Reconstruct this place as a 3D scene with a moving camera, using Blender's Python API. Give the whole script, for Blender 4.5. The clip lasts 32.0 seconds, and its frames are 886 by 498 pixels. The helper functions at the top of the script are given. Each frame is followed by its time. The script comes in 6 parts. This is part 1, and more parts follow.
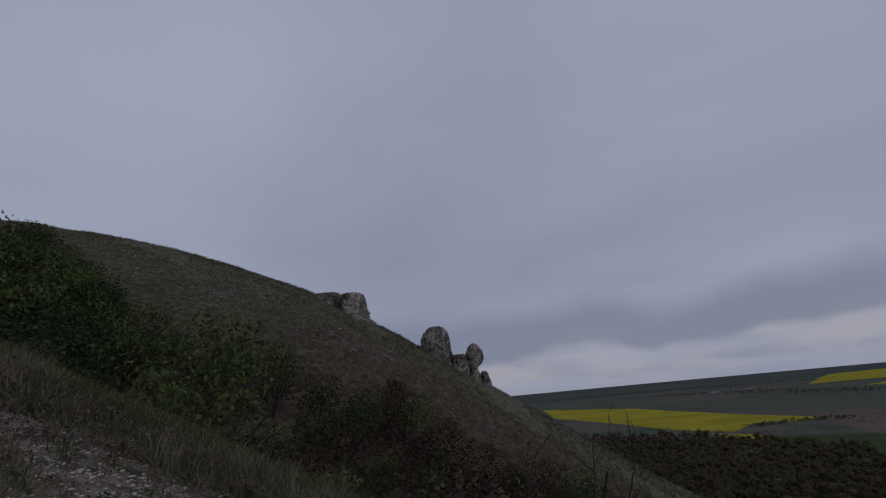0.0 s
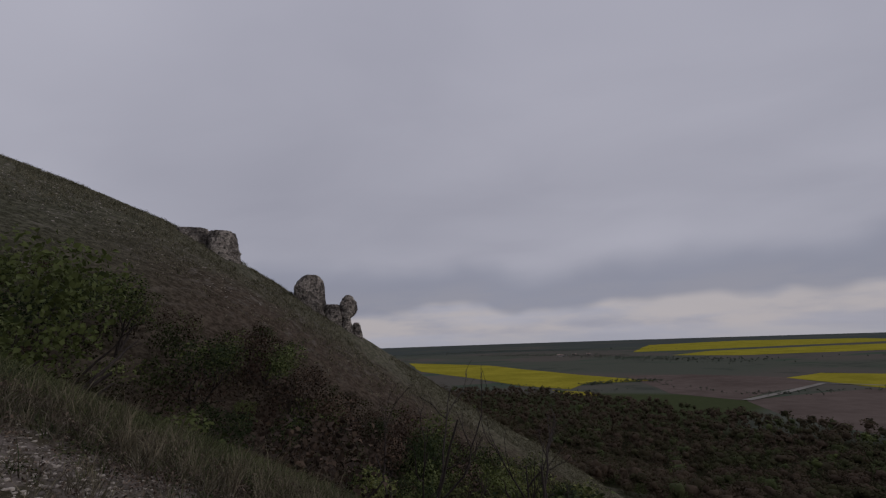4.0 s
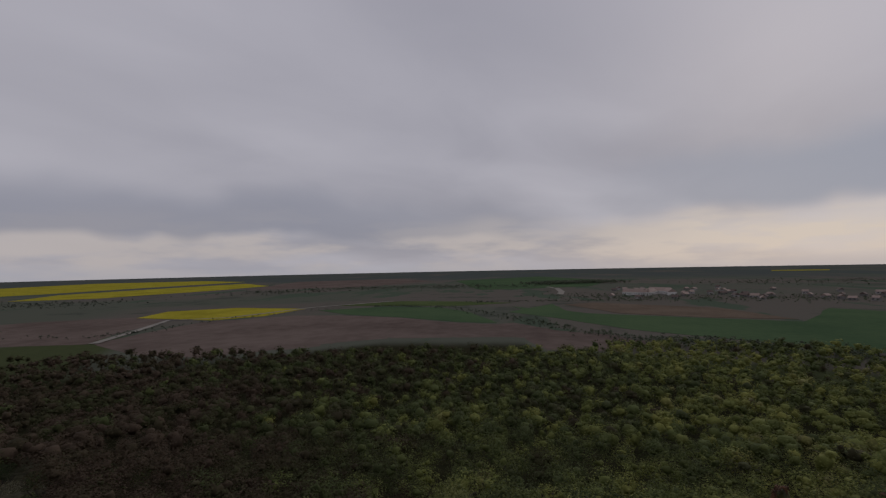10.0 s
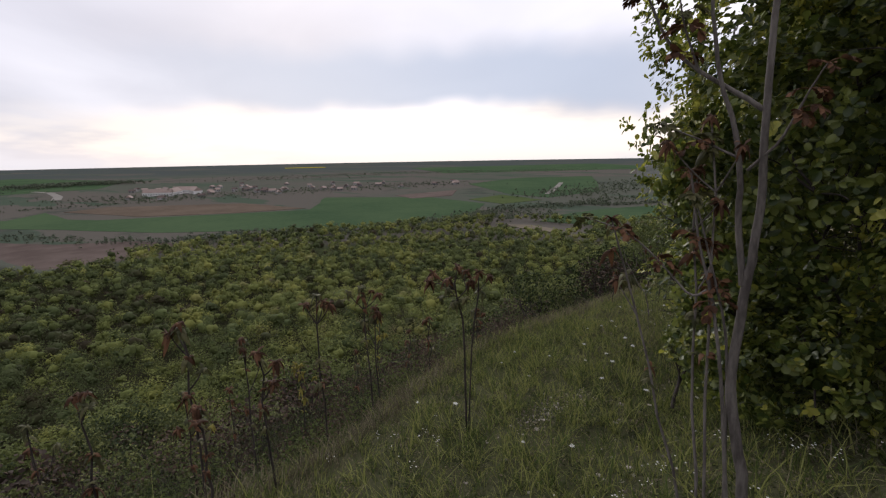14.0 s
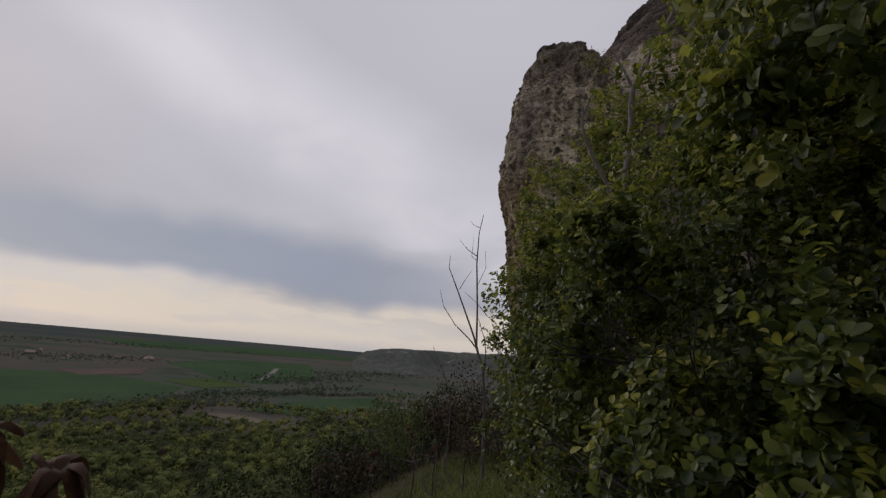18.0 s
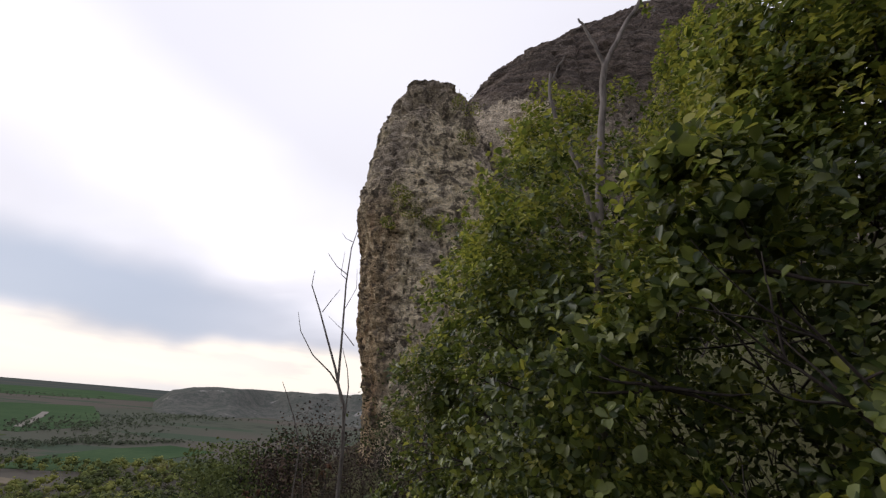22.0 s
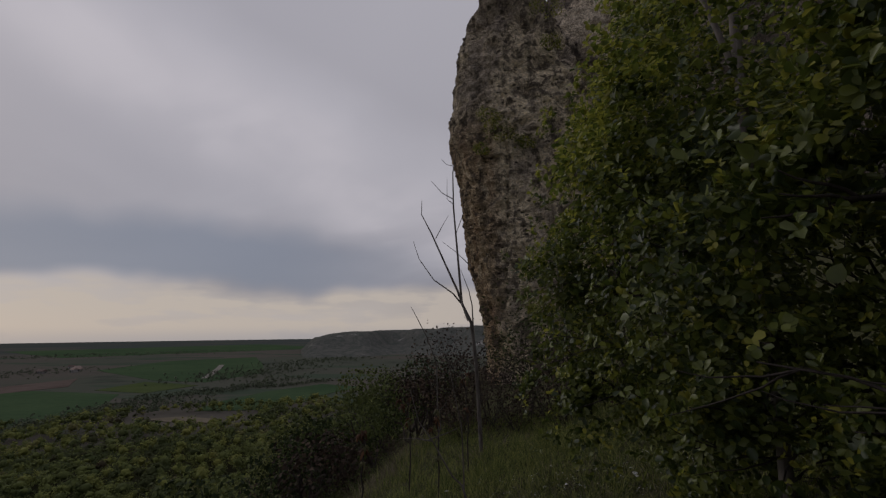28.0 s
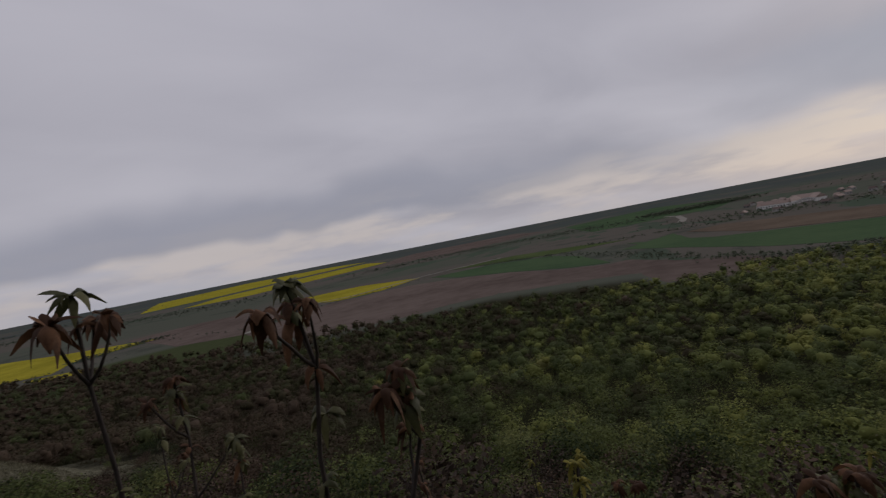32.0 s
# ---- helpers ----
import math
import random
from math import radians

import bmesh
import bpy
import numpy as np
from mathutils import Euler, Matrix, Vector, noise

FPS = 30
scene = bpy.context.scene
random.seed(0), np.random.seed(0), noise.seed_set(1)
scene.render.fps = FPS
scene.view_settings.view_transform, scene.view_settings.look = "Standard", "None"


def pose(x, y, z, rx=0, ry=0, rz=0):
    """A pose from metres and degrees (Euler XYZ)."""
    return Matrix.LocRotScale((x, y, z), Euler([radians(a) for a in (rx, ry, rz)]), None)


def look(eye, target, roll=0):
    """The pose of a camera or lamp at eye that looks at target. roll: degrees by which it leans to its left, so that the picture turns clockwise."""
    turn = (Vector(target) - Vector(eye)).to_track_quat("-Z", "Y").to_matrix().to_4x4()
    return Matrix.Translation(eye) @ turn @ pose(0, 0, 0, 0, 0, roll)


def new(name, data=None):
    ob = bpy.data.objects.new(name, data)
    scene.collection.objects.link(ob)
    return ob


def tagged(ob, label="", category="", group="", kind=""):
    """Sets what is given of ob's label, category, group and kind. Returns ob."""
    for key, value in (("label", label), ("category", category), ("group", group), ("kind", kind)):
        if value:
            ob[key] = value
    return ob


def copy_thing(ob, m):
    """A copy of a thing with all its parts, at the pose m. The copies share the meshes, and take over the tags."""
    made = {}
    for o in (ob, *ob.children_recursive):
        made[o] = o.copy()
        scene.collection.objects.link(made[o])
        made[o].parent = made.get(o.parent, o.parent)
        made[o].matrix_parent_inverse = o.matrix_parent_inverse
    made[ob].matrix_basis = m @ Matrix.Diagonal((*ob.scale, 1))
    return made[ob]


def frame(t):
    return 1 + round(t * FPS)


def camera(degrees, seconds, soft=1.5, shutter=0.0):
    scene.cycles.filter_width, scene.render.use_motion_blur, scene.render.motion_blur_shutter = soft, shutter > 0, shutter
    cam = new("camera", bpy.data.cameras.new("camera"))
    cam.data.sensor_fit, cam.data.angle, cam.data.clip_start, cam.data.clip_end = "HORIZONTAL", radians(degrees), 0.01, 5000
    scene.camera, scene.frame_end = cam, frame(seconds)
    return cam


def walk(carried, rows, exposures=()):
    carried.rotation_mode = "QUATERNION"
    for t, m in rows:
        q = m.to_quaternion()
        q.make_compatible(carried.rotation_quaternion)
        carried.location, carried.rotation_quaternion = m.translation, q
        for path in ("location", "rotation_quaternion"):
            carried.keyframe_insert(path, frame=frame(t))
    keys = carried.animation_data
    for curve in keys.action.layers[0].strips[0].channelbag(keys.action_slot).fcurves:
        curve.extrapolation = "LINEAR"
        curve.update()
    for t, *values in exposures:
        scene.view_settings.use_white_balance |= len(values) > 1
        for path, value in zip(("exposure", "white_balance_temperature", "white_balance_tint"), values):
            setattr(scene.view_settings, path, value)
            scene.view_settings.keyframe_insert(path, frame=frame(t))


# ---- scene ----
import itertools

ROWS = [
    (0, -0.200, 0.350, 0.120, 0.00, 17.43, -5.43),
    (0.5, -0.189, 0.336, 0.117, 1.95, 13.47, -3.55),
    (1, -0.177, 0.321, 0.114, 2.62, 12.07, -3.49),
    (1.5, -0.166, 0.307, 0.111, 2.54, 12.31, -1.71),
    (2, -0.154, 0.293, 0.109, 2.61, 13.92, -2.11),
    (2.5, -0.143, 0.279, 0.106, 2.26, 14.02, -2.51),
    (3, -0.131, 0.264, 0.103, 0.01, 13.59, -2.27),
    (3.5, -0.120, 0.250, 0.100, -7.48, 12.57, -2.26),
    (5.5, -0.097, 0.193, 0.089, -26.07, 6.77, -2.19),
    (6, -0.091, 0.179, 0.086, -30.80, 6.27, -3.25),
    (6.5, -0.086, 0.164, 0.083, -35.84, 4.87, -2.54),
    (7, -0.080, 0.150, 0.080, -40.73, 3.24, -2.89),
    (7.5, -0.073, 0.133, 0.075, -45.47, 2.74, -1.01),
    (8, -0.065, 0.115, 0.070, -50.99, 4.23, 0.06),
    (8.5, -0.058, 0.098, 0.065, -56.76, 4.89, -1.12),
    (9, -0.050, 0.080, 0.060, -64.04, 5.63, -1.94),
    (9.5, -0.040, 0.060, 0.050, -71.34, 4.60, -2.15),
    (10, -0.030, 0.040, 0.040, -81.70, 2.19, -1.18),
    (10.5, 0.000, 0.020, 0.030, -97.89, 0.90, 0.46),
    (11, 0.030, -0.080, -0.030, -109.70, -1.62, 0.18),
    (11.5, 0.200, -0.320, -0.200, -116.78, -2.02, 0.94),
    (12, 0.470, -0.570, -0.400, -122.88, -2.70, -0.61),
    (12.5, 0.750, -0.830, -0.540, -128.66, -3.18, -1.35),
    (13, 1.000, -1.110, -0.690, -131.95, -5.30, -0.31),
    (13.5, 1.260, -1.400, -0.880, -134.33, -11.68, -1.15),
    (14, 1.500, -1.670, -1.060, -134.62, -11.10, -0.99),
    (14.5, 1.730, -1.930, -1.200, -137.76, -8.01, 1.77),
    (16.5, 3.060, -3.650, -1.940, -142.99, 1.11, 3.78),
    (17, 3.300, -3.920, -1.970, -148.26, 3.41, 1.84),
    (17.5, 3.470, -4.190, -1.975, -157.00, 2.00, 3.40),
    (18, 3.640, -4.460, -1.980, -166.30, 12.61, 5.17),
    (18.5, 3.780, -4.755, -1.990, -166.83, 21.69, 4.88),
    (19, 3.920, -5.050, -2.000, -166.78, 17.90, 1.83),
    (19.5, 4.045, -5.300, -2.005, -167.65, 15.85, 3.34),
    (20, 4.170, -5.550, -2.010, -166.88, 12.38, 0.74),
    (20.5, 4.265, -5.675, -2.025, -168.37, 14.30, 2.57),
    (21, 4.360, -5.800, -2.040, -188.39, 15.64, 3.54),
    (21.5, 4.400, -5.838, -2.050, -191.82, 18.02, 4.83),
    (22, 4.440, -5.875, -2.060, -185.55, 18.80, 5.10),
    (22.5, 4.480, -5.912, -2.070, -179.15, 16.18, 3.66),
    (23, 4.520, -5.950, -2.080, -172.73, 15.95, 5.59),
    (23.5, 4.532, -5.968, -2.088, -168.27, 22.78, 8.03),
    (24, 4.545, -5.985, -2.095, -166.51, 31.55, 10.50),
    (24.5, 4.558, -6.002, -2.102, -165.89, 40.50, 11.15),
    (25, 4.570, -6.020, -2.110, -165.42, 35.88, 9.55),
    (25.5, 4.570, -6.030, -2.140, -168.10, 34.50, 4.37),
    (27.5, 4.570, -6.070, -2.260, -173.84, 18.71, 1.15),
    (28, 4.575, -5.985, -2.330, -173.45, 10.11, -0.60),
    (28.5, 4.580, -5.900, -2.400, -170.22, 4.76, -0.45),
    (29, 4.593, -5.837, -2.420, -165.18, 3.74, 0.81),
    (29.5, 4.607, -5.773, -2.440, -161.67, 2.17, -1.20),
    (30, 4.620, -5.710, -2.460, -154.47, 1.44, -2.06),
    (30.4, 4.632, -5.706, -2.460, -137.49, 0.09, -3.15),
    (31, 4.650, -5.700, -2.460, -112.30, -2.68, -6.14),
    (31.4, 4.662, -5.696, -2.460, -91.51, -1.84, -7.44),
    (31.7, 4.671, -5.693, -2.460, -80.65, -2.15, -8.94),
    (32, 4.680, -5.690, -2.460, -68.12, -1.39, -11.06),
]
EXPOSURES = [
    (0, -0.2, 5650, 13), (0.8, -0.05, 5850, 13), (3.5, 0.05, 6150, 13), (5.5, -0.05, 6500, 17), (6.6, -0.05, 6500, 17), (7, 0.0, 6500, 13), (9, 0.05, 6500, 13), (11, 0.15, 6500, 13), (12, 0.3, 6500, 13), (13, 0.5, 6500, 12),
    (14, 1.22, 6500, 12), (14.5, 1.38, 6500, 11), (16.5, 0.55, 6500, 12), (18, 0.25, 6500, 12), (19, -0.2, 6500, 12), (20.4, -0.45, 6500, 12),
    (21, 0.6, 6500, 12), (21.5, 1.15, 6500, 11), (22.4, 1.1, 6500, 11), (23, 0.65, 6500, 12), (24, 0.15, 6500, 12), (25, -0.15, 6500, 13), (27.5, -0.25, 6500, 13), (29, -0.05, 6500, 13), (31, 0.0, 6500, 13), (32, 0.2, 6500, 13),
]


def view(x, y, z, yaw, pitch, roll):
    turn = Euler((radians(90 + pitch), 0, radians(yaw))).to_matrix().to_4x4()
    return Matrix.Translation((x, y, z)) @ turn @ pose(0, 0, 0, 0, 0, roll)


cam = camera(86.5, 32.0, soft=1.25, shutter=0.08)
walk(cam, [(r[0], view(*r[1:])) for r in ROWS], EXPOSURES)

# ---- world and sun ----
SUN_AZ, SUN_EL = -118, 22
world = bpy.data.worlds.new("overcast_sky")
scene.world = world
world.use_nodes = True


class Graph:
    """Short-hand for a node tree."""

    def __init__(self, tree):
        self.tree = tree
        self.n = tree.nodes
        self.n.clear()

    def put(self, kind, **sockets):
        node = self.n.new(kind)
        for key, value in sockets.items():
            self.link(node, key, value)
        return node

    def link(self, node, key, value):
        sock = node.inputs[int(key[1:])] if key[0] == "i" and key[1:].isdigit() else node.inputs[key]
        if isinstance(value, bpy.types.NodeSocket):
            self.tree.links.new(value, sock)
        else:
            sock.default_value = value

    def math(self, op, a, b=0.0, clamp=False):
        node = self.put("ShaderNodeMath", i0=a, i1=b)
        node.operation, node.use_clamp = op, clamp
        return node.outputs[0]

    def step(self, x, lo, hi, a=0.0, b=1.0):
        node = self.n.new("ShaderNodeMapRange")
        node.interpolation_type = "SMOOTHSTEP"
        for k, v in enumerate((x, lo, hi, a, b)):
            self.link(node, "i%d" % k, v)
        return node.outputs[0]

    def noise(self, vec, scale, detail=4.0, rough=0.55, dist=0.0):
        node = self.n.new("ShaderNodeTexNoise")
        self.link(node, "Vector", vec)
        node.inputs["Scale"].default_value = scale
        node.inputs["Detail"].default_value = detail
        node.inputs["Roughness"].default_value = rough
        node.inputs["Distortion"].default_value = dist
        return node.outputs["Fac"]

    def mix(self, fac, a, b):
        node = self.n.new("ShaderNodeMix")
        node.data_type = "RGBA"
        for k, v in ((0, fac), (6, a), (7, b)):
            if isinstance(v, bpy.types.NodeSocket):
                self.tree.links.new(v, node.inputs[k])
            else:
                node.inputs[k].default_value = (*v, 1) if isinstance(v, tuple) and len(v) == 3 else v
        return node.outputs[2]

    def scaled(self, vec, s):
        node = self.n.new("ShaderNodeVectorMath")
        node.operation = "MULTIPLY"
        self.link(node, "i0", vec)
        node.inputs[1].default_value = s
        return node.outputs[0]


def build_sky():
    g = Graph(world.node_tree)
    d = g.put("ShaderNodeTexCoord").outputs["Generated"]
    xyz = g.put("ShaderNodeSeparateXYZ", Vector=d)
    x, y, z = xyz.outputs
    el = g.math("MULTIPLY", g.math("ARCSINE", z), 57.2958)
    turn = g.math("MULTIPLY", g.math("ARCTAN2", x, y), 57.2958)  # clockwise from ahead
    az = g.math("ADD", turn, g.math("MULTIPLY", g.math("LESS_THAN", turn, -90.0), 360.0))
    # clouds lie on a high sheet, so they draw together towards the horizon
    up = g.math("ADD", g.math("MAXIMUM", z, 0.0), 0.17)
    sheet = g.put("ShaderNodeCombineXYZ", X=g.math("DIVIDE", x, up), Y=g.math("DIVIDE", y, up), Z=0.0).outputs[0]
    streak = g.n.new("ShaderNodeVectorRotate")
    streak.rotation_type = "Z_AXIS"
    g.link(streak, "Vector", sheet)
    streak.inputs["Angle"].default_value = radians(35)
    stretched = g.scaled(streak.outputs[0], (0.75, 1.0, 1.0))
    big = g.noise(stretched, 0.46, 2, 0.4, 0.5)
    fine = g.noise(stretched, 1.7, 4, 0.5, 0.4)
    lump = g.math("ADD", g.math("MULTIPLY", big, 0.80), g.math("MULTIPLY", fine, 0.20))
    near_side = g.step(g.math("ABSOLUTE", g.math("SUBTRACT", az, 150.0)), 120.0, 30.0)
    puff = g.mix(near_side, g.step(lump, 0.18, 0.82), g.step(lump, 0.33, 0.67))
    cloud = g.mix(puff, CLOUD_DARK, CLOUD_LIGHT)
    # paler towards the bright side of the sky
    side = g.step(g.math("ABSOLUTE", g.math("SUBTRACT", az, 150.0)), 72.0, 12.0)
    lift = g.math("MULTIPLY", side, g.step(el, 8.0, 22.0))
    cloud = g.mix(g.math("MULTIPLY", lift, 0.55), cloud, (0.52, 0.51, 0.55))
    warp = g.math("MULTIPLY", g.math("SUBTRACT", g.noise(d, 3.0, 3, 0.5), 0.5), 9.0)
    e2 = g.math("ADD", el, warp)
    mid = g.math("SUBTRACT", 30.0, g.math("MULTIPLY", g.math("SUBTRACT", az, 129.0), 0.36))
    off = g.math("SUBTRACT", e2, mid)
    over = g.math("MULTIPLY", g.step(az, 100.0, 135.0), g.step(az, 260.0, 200.0))
    ripple = g.step(g.noise(stretched, 2.6, 3, 0.5, 0.3), 0.34, 0.70, 0.45, 1.0)
    cloud = g.mix(g.math("MULTIPLY", g.math("MULTIPLY", over, g.step(off, 5.0, 13.0)), 0.5), cloud, (0.315, 0.312, 0.345))
    cloud = g.mix(g.math("MULTIPLY", g.math("MULTIPLY", over, ripple), g.step(g.math("ABSOLUTE", off), 8.0, 1.0, 0.0, 0.8)), cloud, (0.56, 0.54, 0.575))
    # clear pale strip under the cloud base
    strip = g.math("MULTIPLY", g.step(e2, 7.2, 4.2), g.step(az, -30.0, 5.0))
    wisps = g.step(g.noise(g.scaled(d, (3.0, 3.0, 14.0)), 1.6, 4, 0.55), 0.36, 0.62)
    strip = g.math("MULTIPLY", strip, g.math("ADD", g.math("MULTIPLY", wisps, 0.75), g.math("MULTIPLY", side, 0.7)), True)
    cloud = g.mix(strip, cloud, g.mix(side, (0.46, 0.42, 0.40), (0.54, 0.485, 0.43)))
    # long slate-blue bank
    bank = g.math("MULTIPLY", g.step(e2, 5.8, 7.6), g.step(e2, 14.0, 10.5))
    bank = g.math("MULTIPLY", bank, g.math("MULTIPLY", g.step(az, 92.0, 122.0), g.step(az, 179.0, 150.0)))
    cloud = g.mix(g.math("MULTIPLY", bank, 0.85), cloud, (0.235, 0.265, 0.33))
    low = g.math("MULTIPLY", g.step(e2, 3.0, 4.2), g.step(e2, 10.0, 6.0))
    low = g.math("MULTIPLY", low, g.step(az, 118.0, 60.0))
    cloud = g.mix(g.math("MULTIPLY", low, 0.75), cloud, (0.225, 0.235, 0.285))
    # dusky haze at the very horizon and below it
    cloud = g.mix(g.step(el, 1.2, -0.6, 0.0, 0.55), cloud, (0.33, 0.34, 0.38))
    # an overcast sky is brightest overhead
    high = g.math("ADD", g.step(el, 14.0, 42.0, 1.0, 1.16), g.step(el, 58.0, 84.0, 0.0, 0.7))
    glow = g.n.new("ShaderNodeVectorMath")
    glow.operation = "SCALE"
    g.link(glow, "i0", cloud)
    g.link(glow, "Scale", high)
    cloud = glow.outputs[0]
    sky = g.n.new("ShaderNodeTexSky")
    sky.sky_type, sky.sun_disc = "NISHITA", False
    sky.sun_elevation, sky.sun_rotation = radians(SUN_EL), radians(-SUN_AZ)
    clear = g.put("ShaderNodeBackground", Color=sky.outputs[0], Strength=0.05)
    deck = g.put("ShaderNodeBackground", Color=cloud, Strength=SKY_POWER)
    both = g.put("ShaderNodeMixShader", Fac=0.94, i1=clear.outputs[0], i2=deck.outputs[0])
    g.put("ShaderNodeOutputWorld", Surface=both.outputs[0])


SKY_POWER = 1.0
CLOUD_DARK, CLOUD_LIGHT = (0.27, 0.27, 0.31), (0.44, 0.435, 0.475)
build_sky()
sun_data = bpy.data.lights.new("sun", "SUN")
sun_data.energy, sun_data.angle, sun_data.color = 0.55, radians(25), (1.0, 0.95, 0.88)
sun = new("sun", sun_data)
sun.matrix_world = look((0, 0, 60), Vector((0, 0, 60)) - Vector((-math.sin(radians(SUN_AZ)) * math.cos(radians(SUN_EL)),
                        math.cos(radians(SUN_AZ)) * math.cos(radians(SUN_EL)), math.sin(radians(SUN_EL)))))

# ---- materials ----


def woodland_material(name, shades, grain=0.5):
    """Leaf colour that changes from tree to tree, and a little from leaf to leaf."""
    m = bpy.data.materials.new(name)
    m.use_nodes = True
    g = Graph(m.node_tree)
    tint = g.n.new("ShaderNodeAttribute")
    tint.attribute_name = "tint"
    pos = g.put("ShaderNodeNewGeometry")
    f = g.math("ADD", tint.outputs["Fac"], g.math("MULTIPLY", g.math("SUBTRACT", g.noise(pos.outputs["Position"], 0.02, 3, 0.5), 0.5), 0.7))
    ramp = g.n.new("ShaderNodeValToRGB")
    for k, c in enumerate(shades):
        e = ramp.color_ramp.elements[k] if k < 2 else ramp.color_ramp.elements.new(k / (len(shades) - 1))
        e.position, e.color = k / (len(shades) - 1), (*c, 1)
    g.link(ramp, "Fac", f)
    leaf = g.math("ADD", g.math("MULTIPLY", pos.outputs["Random Per Island"], grain), 1.0 - grain * 0.5)
    mul = g.n.new("ShaderNodeVectorMath")
    mul.operation = "SCALE"
    g.link(mul, "i0", ramp.outputs[0])
    g.link(mul, "Scale", leaf)
    p = g.put("ShaderNodeBsdfPrincipled")
    g.link(p, "Base Color", mul.outputs[0])
    g.link(p, "Roughness", 0.8)
    g.link(p, "Specular IOR Level", 0.05)
    t = g.put("ShaderNodeBsdfTranslucent", Color=mul.outputs[0])
    g.put("ShaderNodeOutputMaterial", Surface=g.put("ShaderNodeMixShader", Fac=0.25, i1=p.outputs[0], i2=t.outputs[0]).outputs[0])
    return m


def material(name, dark, light, scale=6.0, rough=0.9, bump=0.3, fine=60.0, third=None, third_at=0.6, island=0.0, each=0.0,
             coords="Object", stretch=(1, 1, 1), bump_size=0.02, translucent=0.0, spec=0.25, glow=0.0):
    m = bpy.data.materials.new(name)
    m.use_nodes = True
    g = Graph(m.node_tree)
    if coords == "World":
        vec = g.put("ShaderNodeNewGeometry").outputs["Position"]
    else:
        vec = g.put("ShaderNodeTexCoord").outputs["Object"]
    vec = g.scaled(vec, stretch)
    a = g.noise(vec, scale, 5, 0.6)
    b = g.noise(vec, fine, 3, 0.6)
    f = g.math("ADD", g.math("MULTIPLY", a, 0.65), g.math("MULTIPLY", b, 0.35))
    if island:
        r = g.put("ShaderNodeNewGeometry").outputs["Random Per Island"]
        f = g.math("ADD", f, g.math("MULTIPLY", g.math("SUBTRACT", r, 0.5), island))
    if each:
        r = g.put("ShaderNodeObjectInfo").outputs["Random"]
        f = g.math("ADD", f, g.math("MULTIPLY", g.math("SUBTRACT", r, 0.5), each))
    col = g.mix(g.step(f, 0.32, 0.68), dark, light)
    if third:
        c = g.noise(vec, scale * 0.43, 6, 0.65, 0.4)
        col = g.mix(g.step(c, third_at, third_at + 0.12), col, third)
    p = g.put("ShaderNodeBsdfPrincipled")
    g.link(p, "Base Color", col)
    g.link(p, "Roughness", rough)
    g.link(p, "Specular IOR Level", spec)
    if bump:
        bn = g.put("ShaderNodeBump", Height=f, Strength=bump, Distance=bump_size)
        g.link(p, "Normal", bn.outputs[0])
    out = p.outputs[0]
    if translucent:
        t = g.put("ShaderNodeBsdfTranslucent", Color=g.mix(glow, col, (0.30, 0.37, 0.05)) if glow else col)
        out = g.put("ShaderNodeMixShader", Fac=translucent, i1=p.outputs[0], i2=t.outputs[0]).outputs[0]
    g.put("ShaderNodeOutputMaterial", Surface=out)
    return m


